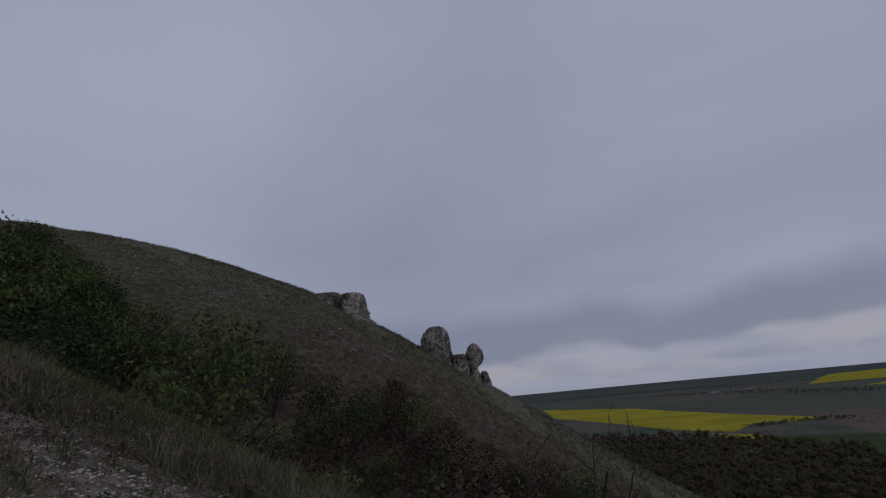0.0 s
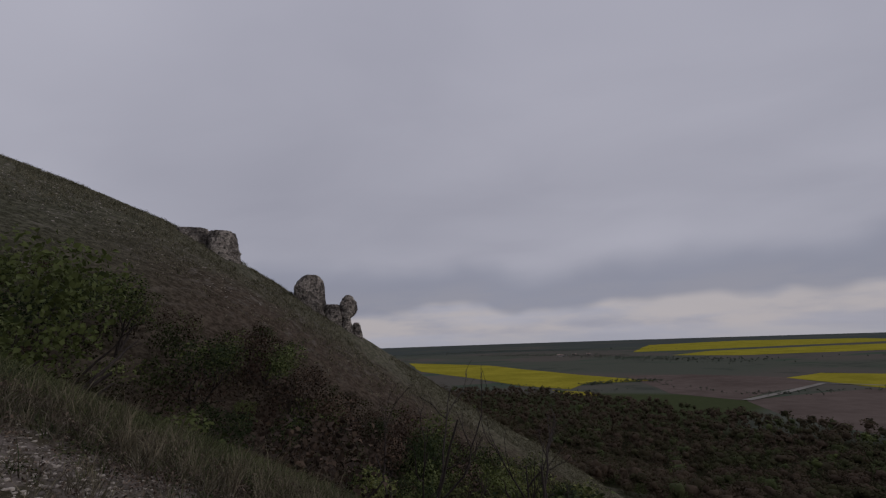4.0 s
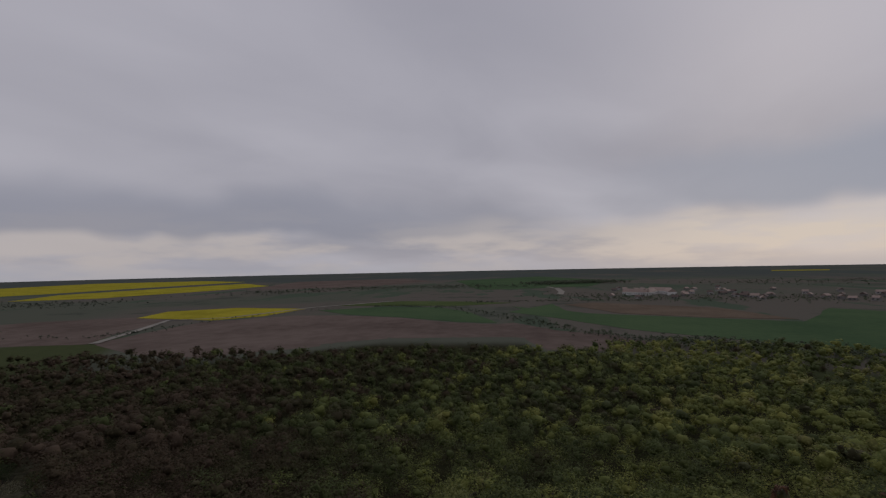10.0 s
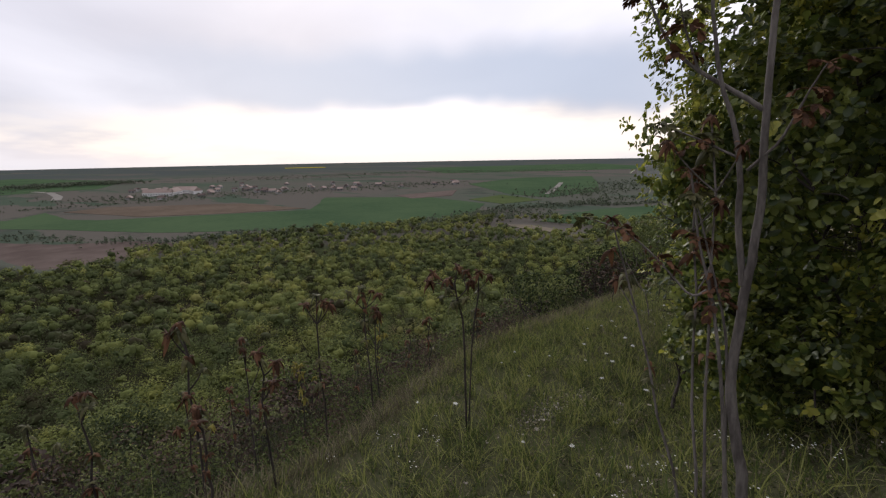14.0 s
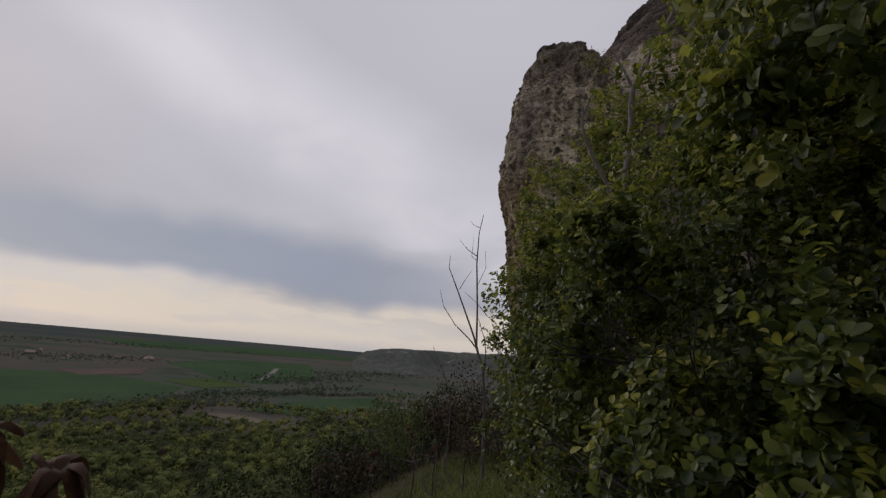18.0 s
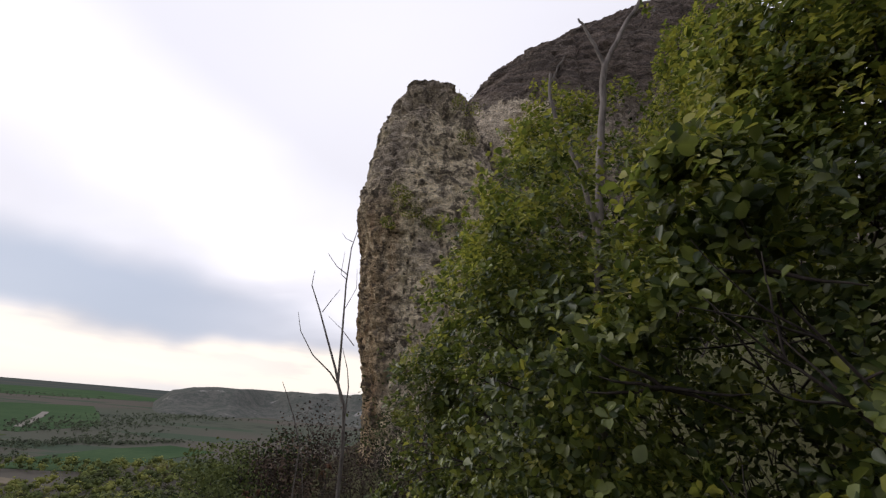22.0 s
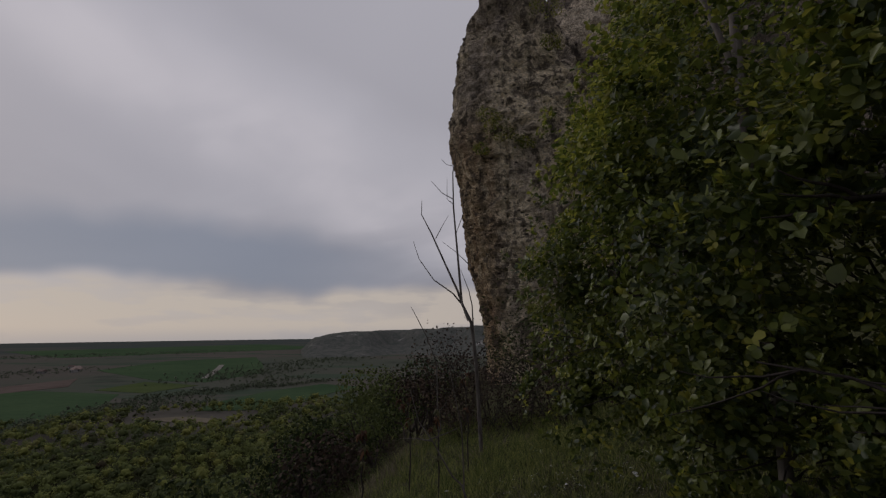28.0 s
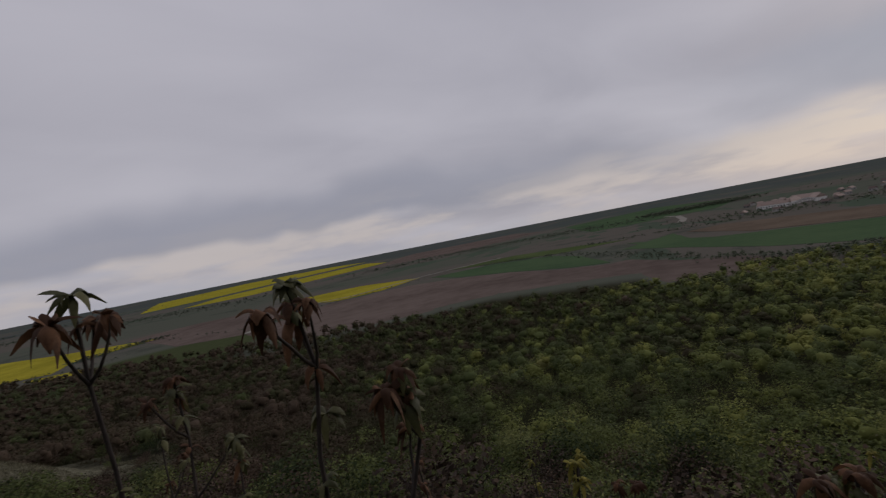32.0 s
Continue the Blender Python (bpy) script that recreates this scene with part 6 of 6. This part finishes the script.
def trunk_sapling():
    """The grey sapling in front of the tall bush: two twisted stems from one foot, thin shoots beside it, a few brown-red leaf tufts."""
    foot = spot(2.0, -4.35)
    ob = thing("grey_sapling", "slim grey-barked sapling with twin stems and brown-red shoots", "sapling", at=foot)
    r = np.random.default_rng(5)

    def line(pts, r0, r1, name="branch", sides=8):
        n = len(pts)
        p = np.array([(x, y, z - foot.z) for x, y, z in pts])
        t = np.linspace(0, n - 1, n * 3)
        q = np.stack([np.interp(t, np.arange(n), p[:, k]) for k in range(3)], 1)
        q[1:-1] = (q[:-2] + q[1:-1] * 2 + q[2:]) / 4 + r.normal(0, r0 * 0.12, (len(q) - 2, 3))
        return part(name, grid_mesh(name, *tube(q, np.linspace(r0, r1, len(q)), sides), M_BARK, True), ob), q

    line([(-0.06, 0.02, foot.z - 0.15), (-0.02, 0, -2.71), (0.08, 0.01, -2.34), (0.07, 0.01, -2.04), (0.06, 0.01, -1.71), (0.04, 0.01, -1.55), (0.03, 0.01, -1.22), (0.05, 0.01, -0.85), (0.06, 0.01, -0.43), (0.05, 0.03, 0.2), (0.08, 0.06, 0.9), (0.04, 0.1, 1.5)], 0.030, 0.008, "trunk", 10)
    line([(0.07, 0.01, -1.72), (0.12, 0.02, -1.33), (0.12, 0.03, -1.16), (0.17, 0.05, -0.91), (0.24, 0.07, -0.72), (0.30, 0.09, -0.38), (0.33, 0.1, 0.2), (0.40, 0.1, 0.75)], 0.017, 0.005, "stem")
    ends = []
    for pts, r0, r1 in (([(0.1, 0.02, -1.15), (-0.03, 0.03, -1.01), (-0.1, 0.04, -0.82), (-0.16, 0.05, -0.70)], 0.008, 0.003),
                        ([(0.06, 0.01, -0.87), (0.18, 0.03, -0.78), (0.34, 0.06, -0.67), (0.47, 0.08, -0.55), (0.58, 0.1, -0.33), (0.68, 0.12, -0.02)], 0.013, 0.005),
                        ([(0.06, 0.02, 0.05), (-0.12, 0.03, 0.35), (-0.25, 0.04, 0.7), (-0.34, 0.05, 1.2)], 0.010, 0.004), ([(0.05, 0.02, -0.1), (0.2, 0.05, 0.4), (0.28, 0.06, 0.9), (0.30, 0.08, 1.4)], 0.010, 0.004),
                        ([(0.33, 0.1, 0.1), (0.5, 0.12, 0.35), (0.62, 0.14, 0.5)], 0.007, 0.003), ([(0.2, 0.05, 0.4), (0.4, 0.1, 0.6), (0.46, 0.1, 0.85)], 0.006, 0.003), ([(0.05, 0.03, 0.5), (-0.1, 0.05, 0.8), (-0.12, 0.06, 1.1)], 0.006, 0.003), ([(0.3, 0.09, -0.35), (0.44, 0.1, -0.1), (0.5, 0.1, 0.15)], 0.006, 0.003),
                        ([(0.0, 0.05, foot.z - 0.1), (0.1, 0.06, -2.27), (0.18, 0.07, -1.8), (0.26, 0.08, -1.55), (0.33, 0.09, -1.15)], 0.011, 0.005),
                        ([(0.04, 0.0, foot.z - 0.1), (0.1, 0.02, -2.02), (0.22, 0.04, -1.59), (0.31, 0.06, -1.28)], 0.009, 0.004),
                        ([(0.2, 0.06, -1.75), (0.28, 0.08, -1.82), (0.46, 0.1, -1.62), (0.63, 0.13, -1.48), (0.86, 0.17, -1.42)], 0.008, 0.003),
                        ([(0.12, 0.03, -1.1), (0.3, 0.06, -1.0), (0.48, 0.1, -0.92)], 0.007, 0.003), ([(0.34, 0.06, -0.67), (0.42, 0.08, -0.45), (0.46, 0.1, -0.22)], 0.007, 0.003)):
        b, q = line(pts, r0, r1)
        ends.append((q[-1], b))
        ends.append((q[-4], b))
        ends.append((q[len(q) // 2], b))
    for e, b in ends:
        cs, ts, ns, ss, pieces = [], [], [], [], []
        for k in range(int(r.integers(4, 7))):
            a = r.uniform(0, 6.28)
            out = np.array((math.cos(a), math.sin(a), r.uniform(0.1, 0.8)))
            L = r.uniform(0.045, 0.10)
            p = np.array([e + out * L * t - np.array((0, 0, 0.6 * L * t * t)) for t in np.linspace(0, 1, 5)])
            pieces.append(tube(p, np.linspace(0.0028, 0.0012, 5), 4))
            for j in range(2, 5):
                d = (p[j] - p[j - 1]) / np.linalg.norm(p[j] - p[j - 1])
                for sd in (-1, 0, 1) if j == 4 else (-1, 1):
                    side = np.cross(d, (0.0, 0.0, 1.0)) * sd
                    cs.append(p[j])
                    ts.append(d * 0.9 + side * 0.8 + np.array((0, 0, -0.25)))
                    ns.append(np.array((out[0], out[1], 0.6)) + side * 0.5)
                    ss.append(L * r.uniform(0.45, 0.65))
        pieces.append(fan_leaves(np.array(cs), np.array(ts), np.array(ns), np.array(ss), r, 0.8))
        part("leaf_tuft", grid_mesh("leaf_tuft", *joined(pieces), M_OLIVE if r.random() < 0.4 else M_RED), b, "drooping young leaves")


trunk_sapling()

# ---- turf, flowers and rubble ----


def blades(name, label, xs, ys, lo, hi, width, mat, seed, lean=0.5, tuft=0):
    """Bent grass blades at the given places; tuft: blades that share one root and splay."""
    r = np.random.default_rng(seed)
    if tuft:
        big = np.repeat(r.uniform(0.55, 1.25, len(xs)), tuft)
        gap = 0.008 + 5.0 * width
        xs, ys = np.repeat(xs, tuft) + r.normal(0, gap, len(xs) * tuft), np.repeat(ys, tuft) + r.normal(0, gap, len(ys) * tuft)
    n = len(xs)
    z = ground_z(xs, ys)
    h = r.uniform(lo, hi, n) * (big if tuft else 1.0)
    a = r.uniform(0, 6.28, n)
    bend = r.uniform(0.1, lean, n) * h
    la = r.uniform(0, 6.28, n) if tuft else r.normal(-0.6, 1.3, n)
    side = np.stack([np.cos(a), np.sin(a), np.zeros(n)], 1) * (width * r.uniform(0.6, 1.4, n))[:, None]
    base = np.stack([xs, ys, z - 0.02], 1)
    out = np.stack([np.cos(la), np.sin(la), np.zeros(n)], 1)
    mid = base + out * (bend * 0.35)[:, None] + np.stack([0 * h, 0 * h, h * 0.6], 1)
    tip = base + out * bend[:, None] + np.stack([0 * h, 0 * h, h], 1)
    v = np.stack([base - side, base + side, mid + side * 0.8, tip, mid - side * 0.8], 1).reshape(-1, 3)
    b = (np.arange(n) * 5)[:, None]
    f = np.concatenate([b + np.array([[0, 1, 2, 4]])])
    me = bpy.data.meshes.new(name)
    tri = (b + np.array([[4, 2, 3]]))
    loops = np.concatenate([f.ravel(), tri.ravel()])
    me.vertices.add(len(v))
    me.vertices.foreach_set("co", v.astype(np.float32).ravel())
    me.loops.add(len(loops))
    me.loops.foreach_set("vertex_index", loops.astype(np.int32))
    me.polygons.add(2 * n)
    me.polygons.foreach_set("loop_start", np.concatenate([np.arange(n) * 4, 4 * n + np.arange(n) * 3]).astype(np.int32))
    me.update(calc_edges=True)
    me.materials.append(mat)
    return tagged(new(name, me), label, "grass", kind="stuff")


def stony(x, y, r):
    """True on the bare strip that runs across the dry slope, with a few tufts left in it."""
    off = np.abs(y - 4.05 - 0.1 * (x + 2.3) + 0.25 * waves(x, y, 21, 0.5))
    strip = (off < 0.48) & (x > -5.5) & (x < -0.6)
    patch = (x + 2.05) ** 2 + (y - 3.2) ** 2 < 0.4
    return (strip | patch) & (r.random(len(x)) > 0.14)


def build_turf():
    r = np.random.default_rng(81)
    n = 9000
    x, y = r.uniform(0.8, 7.2, n), r.uniform(-20, -2.2, n)
    keep = (x < np.interp(y, EDGE_Y, EDGE_X) + 0.2) & (r.random(n) < np.interp(waves(x, y, 9, 0.6), (-0.5, 0.4), (0.3, 1)))
    blades("meadow_grass", "tufts of green meadow grass along the path", x[keep], y[keep], 0.08, 0.30, 0.0038, M_MEADOW, 82, 1.5, 11)
    n = 26000
    x, y = r.uniform(0.8, 7.0, n), r.uniform(-16, -2.2, n)
    keep = x < np.interp(y, EDGE_Y, EDGE_X) + 0.1
    blades("short_grass", "short green turf along the path", x[keep], y[keep], 0.03, 0.12, 0.005, M_MEADOW, 80, 1.2)
    n = 1500
    x, y = r.uniform(0.8, 6.5, n), r.uniform(-16, -2.2, n)
    k = (waves(x, y, 10, 0.8) > 0.0) & (x < np.interp(y, EDGE_Y, EDGE_X) + 0.1)
    blades("dry_grass", "matted straw-coloured grass among the green", x[k], y[k], 0.08, 0.26, 0.003, M_STRAW, 83, 2.6, 10)
    n = 60000
    x, y = r.uniform(-8, 3.5, n), r.uniform(1.2, 7.6, n)
    k = ~stony(x, y, r) & (r.random(n) < np.interp(waves(x, y, 11, 0.5), (-0.5, 0.3), (0.3, 1)))
    blades("slope_grass", "short grey-green grass on the dry slope", x[k][::7], y[k][::7], 0.05, 0.17, 0.004, M_GRASS, 84, 1.3, 8)
    n = 1300
    x, y = r.uniform(-8, 1.5, n), r.uniform(1.0, 5.8, n)
    k = (waves(x, y, 17, 0.7) > -0.1) & ~stony(x, y, r)
    blades("feather_grass", "pale tufts of feather grass on the dry slope", x[k], y[k], 0.14, 0.38, 0.0022, M_STRAW, 79, 1.2, 22)
    n = 60000
    x, y = r.uniform(-8, 3.5, n), r.uniform(1.0, 5.3, n)
    k = (waves(x, y, 12, 0.4) > -0.05) & ~stony(x, y, r)
    blades("dry_grass", "dry matted grass on the slope", x[k][::9], y[k][::9], 0.05, 0.24, 0.0035, M_DRY, 85, 1.6, 9)


build_turf()


def build_spur_grass():
    r = np.random.default_rng(86)
    n = 19000
    x, y = r.uniform(-62, 54, n), 66 - np.abs(r.normal(0, 9, n))
    k = (y > np.interp(x, (-62, -10, 5, 15, 30, 44), (36, 40, 46, 50, 55, 58))) & (waves(x, y, 15, 1.6) > -0.25)
    blades("spur_grass", "tufts of dry grass over the far spur", x[k], y[k], 0.08, 0.34, 0.022, M_SPUR, 87, 1.6, 6)
    n = 9000
    y = r.uniform(-20, -2.5, n)
    x = np.interp(y, EDGE_Y, EDGE_X) + r.normal(0, 0.14, n)
    blades("dry_grass", "pale dry grass along the broken edge", x, y, 0.08, 0.28, 0.003, M_STRAW, 88, 1.0)


build_spur_grass()


def build_undergrowth():
    """Knee-high weeds and brambles that hide the break of the slope."""
    r = np.random.default_rng(95)
    for name, label, mat, n, off in (("undergrowth", "tangled green undergrowth along the edge", M_TREE, 420, 0.0), ("undergrowth", "dry brown stalks and weeds along the edge", M_TREE_RED, 200, 0.2)):
        cs, ds, ss, st = [], [], [], []
        for k in range(n):
            y = r.uniform(-19, 2.5)
            x = float(np.interp(y, EDGE_Y, EDGE_X)) + 0.7 + off + abs(r.normal(0, 1.1))
            z = float(ground_z(x, y))
            h = r.uniform(0.2, 0.6)
            for q in range(4):
                a = r.uniform(0, 6.28)
                way = np.array((math.cos(a) * 0.4, math.sin(a) * 0.4, 1.0))
                p = limb_path((x, y, z - 0.05), way, h, r, 4, 0.12)
                st.append(tube(p, np.linspace(0.004, 0.0015, 5), 3))
                for e in p[1:]:
                    m = 5
                    cs.append(e + r.normal(0, 0.045, (m, 3)))
                    ds.append(np.tile(way, (m, 1)) + r.normal(0, 0.5, (m, 3)))
                    ss.append(r.uniform(0.025, 0.06, m))
        v, f = joined([leaf_cloud(np.concatenate(cs), np.concatenate(ds), np.concatenate(ss), r, 0.6), joined(st)])
        tagged(new(name, grid_mesh(name, v, f, mat)), label, "undergrowth", kind="stuff")


build_undergrowth()


def build_herbs():
    """Low cushions and tufts of herbs, thick on the dry slope and thin along the path."""
    r = np.random.default_rng(97)
    spec = (("brown_herbs", "matted purple-brown herbs on the dry slope", M_HEATH, 1700, (-8, 3.4), (1.2, 5.4), 0.05, 0.16, 0.030), ("slope_herbs", "low grey-green herbs on the dry slope", M_GRASS, 520, (-8, 3.4), (1.2, 6.8), 0.05, 0.14, 0.030),
            ("meadow_herbs", "leafy green herbs among the grass by the path", M_GRASS, 900, (1.2, 6.2), (-16, -2.6), 0.05, 0.20, 0.028), ("dead_stalks", "dry brown stalks and litter by the path", M_STRAW, 420, (1.2, 5.4), (-13, -2.6), 0.05, 0.14, 0.026))
    for name, label, mat, n, xs, ys, lo, hi, leaf in spec:
        cs, ds, ss = [], [], []
        for k in range(n):
            x, y = r.uniform(*xs), r.uniform(*ys)
            if y < 0 and x > np.interp(y, EDGE_Y, EDGE_X):
                continue
            if y > 0 and math.exp(-((x + 2.4) ** 2 * 0.3 + (y - 3.95) ** 2 * 2.5)) > r.random() * 1.2:
                continue
            h, w, m = r.uniform(lo, hi), r.uniform(0.08, 0.24), int(r.integers(34, 60))
            a, q = r.uniform(0, 6.28, m), w * np.sqrt(r.random(m))
            px, py = x + q * np.cos(a), y + q * np.sin(a)
            up = h * (1 - (q / w) ** 2) * r.random(m) ** 0.5 + 0.01
            cs.append(np.stack([px, py, ground_z(px, py) + up], 1))
            ds.append(np.stack([np.cos(a) * 0.6, np.sin(a) * 0.6, np.full(m, 0.8)], 1))
            ss.append(r.uniform(0.5, 1.3, m) * leaf)
        v, f = leaf_cloud(np.concatenate(cs), np.concatenate(ds), np.concatenate(ss), r, 0.45, 0.7)
        tagged(new(name, grid_mesh(name, v, f, mat)), label, "herbs", kind="stuff")
    n = 30000
    x = r.uniform(-8.5, 3.4, n)
    y = 6.35 - np.abs(r.normal(0, 0.5, n))
    blades("edge_grass", "fresh green grass along the lip of the gully", x, y, 0.04, 0.13, 0.004, M_LIP, 98, 1.0)


build_herbs()


def build_flowers():
    r = np.random.default_rng(91)
    vs, fs, base = [], [], 0
    for k in range(700):
        x, y = r.uniform(1.2, 5.0), r.uniform(-12, -3)
        if waves(x, y, 14, 0.7) < 0.05:
            continue
        p = spot(x, y, r.uniform(0.10, 0.26))
        for q in range(int(r.integers(2, 6))):
            c = np.array(p) + r.normal(0, 0.022, 3)
            s = r.uniform(0.004, 0.0075)
            a = np.linspace(0, 6.28, 6, endpoint=False)
            ring = c + np.stack([np.cos(a) * s, np.sin(a) * s, 0.3 * s * np.sin(a * 3)], 1)
            vs.append(ring)
            fs += [[base, base + 1, base + 2, base + 3], [base, base + 3, base + 4, base + 5]]
            base += 6
    tagged(new("white_flowers", grid_mesh("white_flowers", np.concatenate(vs), np.array(fs), M_PETAL)), "tiny white wildflowers in the grass", "flowers", kind="stuff")


build_flowers()


def yarrow():
    """A stem with ferny leaves under a flat head of small white flowers."""
    r = np.random.default_rng(92)
    kinds = []
    for k, h in enumerate((0.20, 0.27, 0.34)):
        ob = thing("yarrow", "white-flowered yarrow on a thin green stem", "flower", "yarrow beside the path")
        p = limb_path((0, 0, -0.03), (r.normal(0, 0.12), r.normal(0, 0.12), 1), h, r, 5, 0.05, 0.2)
        stem = part("stem", grid_mesh("stem", *tube(p, np.linspace(0.0028, 0.0018, 6), 5), M_GRASS), ob)
        c = np.repeat(p[1:4], 14, 0) + r.normal(0, 0.02, (42, 3)) * (1, 1, 0.5)
        part("leaf", grid_mesh("leaf", *leaf_cloud(c, c * (1, 1, 0) + (0, 0, 0.02), r.uniform(0.02, 0.045, 42), r, 0.25, 0.3), M_GRASS), stem)
        n = 22
        q = 0.026 * np.sqrt(r.random(n))
        a = r.uniform(0, 6.28, n)
        c = p[-1] + np.stack([q * np.cos(a), q * np.sin(a), 0.010 - 8.0 * q * q], 1)
        pieces = []
        for o in c:
            t = np.linspace(0, 6.28, 7)[:6]
            rad = r.uniform(0.005, 0.008)
            ring = o + np.stack([np.cos(t) * rad, np.sin(t) * rad, r.normal(0, 0.0012, 6)], 1)
            pieces.append((ring, np.array([[0, 1, 2, 3], [0, 3, 4, 5]])))
        part("flower_head", grid_mesh("flower_head", *joined(pieces), M_PETAL), ob, "flat white flower head")
        kinds.append(ob)
    near = ((4.17, -10.1), (3.68, -10.3), (4.66, -10.8), (4.47, -9.65), (4.53, -9.7), (4.11, -9.46), (3.21, -11.2), (3.33, -11.1), (2.99, -9.5), (4.2, -7.4), (3.9, -7.0), (3.7, -6.3))
    spots = list(near) + [(r.uniform(2.8, 5.4), r.uniform(-12.5, -4.6)) for _ in range(44)]
    for k, (x, y) in enumerate(spots):
        s = r.uniform(0.6, 1.0)
        set_down(kinds[k % 3], pose(x, y, float(ground_z(x, y)), r.normal(0, 6), r.normal(0, 6), r.uniform(0, 360)) @ Matrix.Diagonal((s, s, s, 1)))


yarrow()


def build_rubble(name, label, centre, spread, n, lo, hi, seed, slant=0.0):
    r = np.random.default_rng(seed)
    bm = bmesh.new()
    bmesh.ops.create_icosphere(bm, subdivisions=1, radius=1)
    unit = np.array([v.co[:] for v in bm.verts])
    tri = np.array([[v.index for v in f.verts] for f in bm.faces])
    bm.free()
    vs, fs = [], []
    for k in range(n):
        x, y = r.normal(centre[0], spread[0]), r.normal(centre[1], spread[1])
        y += slant * (x - centre[0])
        s = lo * (hi / lo) ** (r.random() ** 2)
        u = unit * r.uniform(0.6, 1.25, (len(unit), 1)) * np.array((1, r.uniform(0.5, 1), r.uniform(0.25, 0.5))) * s
        a = r.uniform(0, 6.28)
        u = np.stack([u[:, 0] * math.cos(a) - u[:, 1] * math.sin(a), u[:, 0] * math.sin(a) + u[:, 1] * math.cos(a), u[:, 2]], 1)
        vs.append(u + np.array(spot(x, y, s * 0.02)))
        fs.append(tri + k * len(unit))
    tagged(new(name, grid_mesh(name, np.concatenate(vs), np.concatenate(fs), M_STONE)), label, "stones", kind="stuff")


build_rubble("chalk_rubble", "scattered chalk rubble on the bare slope", (-2.5, 4.05), (1.1, 0.34), 5200, 0.004, 0.032, 5, 0.12)
build_rubble("chalk_rubble", "chalk chips strewn down the dry slope", (-1.9, 3.1), (0.5, 0.6), 1100, 0.005, 0.03, 15)
build_rubble("scree", "pale chalk scree on the far spur", (-26, 55), (12, 5), 2400, 0.04, 0.16, 6)
build_rubble("chalk_rubble", "few chalk stones beside the path", (2.95, -5.2), (0.35, 1.3), 160, 0.008, 0.04, 7)
build_rubble("chalk_rubble", "bare chalk patch worn into the path", (4.03, -5.75), (0.12, 0.42), 460, 0.006, 0.035, 8)
build_rubble("chalk_rubble", "chalk lumps lying in the grass by the path", (4.75, -9.95), (0.16, 0.12), 36, 0.012, 0.05, 9)
build_rubble("chalk_rubble", "chalk stones at the foot of the bushes", (3.5, -15.2), (0.35, 0.6), 60, 0.02, 0.10, 10)


CRACK_SHRUBS = ((4.28, 7.33, 0.8), (4.8, 8.12, 0.55), (3.06, 6.62, 0.5), (1.7, 13.72, 0.9), (5.17, 6.35, 0.4), (1.57, 11.76, 0.6))


def build_rock_turf():
    """Dry tufts on the flat top of the pillar and along the crag behind."""
    r = np.random.default_rng(99)
    cs, ds, ss = [], [], []
    for x, y, z, w, n in ((2.2, -30.6, 16.1, 0.35, 60), (3.1, -30.4, 16.25, 0.45, 110), (3.9, -30.6, 16.1, 0.3, 50), (0.6, -33.0, 14.4, 0.7, 160)):
        cs.append(np.array((x, y, z)) + r.normal(0, 1, (n, 3)) * (w, 0.5, 0.07))
        ds.append(r.normal(0, 1, (n, 3)) * (1, 1, 0.2))
        ss.append(r.uniform(0.10, 0.28, n))
    v, f = leaf_cloud(np.concatenate(cs), np.concatenate(ds), np.concatenate(ss), r, 0.35, 0.4)
    tagged(new("rock_turf", grid_mesh("rock_turf", v, f, M_HEATH)), "dry tufts growing on the rock tops", "grass", kind="stuff")
    # small shrubs rooted in cracks of the face
    for x, z, w in CRACK_SHRUBS:
        ob = thing("rock_shrub", "small yellow-green shrub rooted in the rock face", "shrub", "shrubs on the rock", at=(x, -27.75, z))
        st = [tube(limb_path((0, -0.5, -0.1), r.normal(0, 0.5, 3) + (0, 1, 0.5), w * 1.3, r, 4), np.linspace(0.02, 0.006, 5), 4) for _ in range(4)]
        part("branch", grid_mesh("branch", *joined(st), M_BARK_DARK), ob)
        c, d = blob_points(r, 240, [(0, 0.25, 0, w, 0.5 * w, 0.8 * w), (0.5 * w, 0.2, 0.3 * w, 0.5 * w, 0.4 * w, 0.4 * w), (-0.6 * w, 0.2, -0.3 * w, 0.5 * w, 0.3 * w, 0.5 * w)])
        v, f = leaf_cloud(c, d + (0, 0.3, 0.4), r.uniform(0.06, 0.14, len(c)), r)
        part("foliage", grid_mesh("foliage", v, f, M_BUSH_YOUNG_LIT), ob)


build_rock_turf()
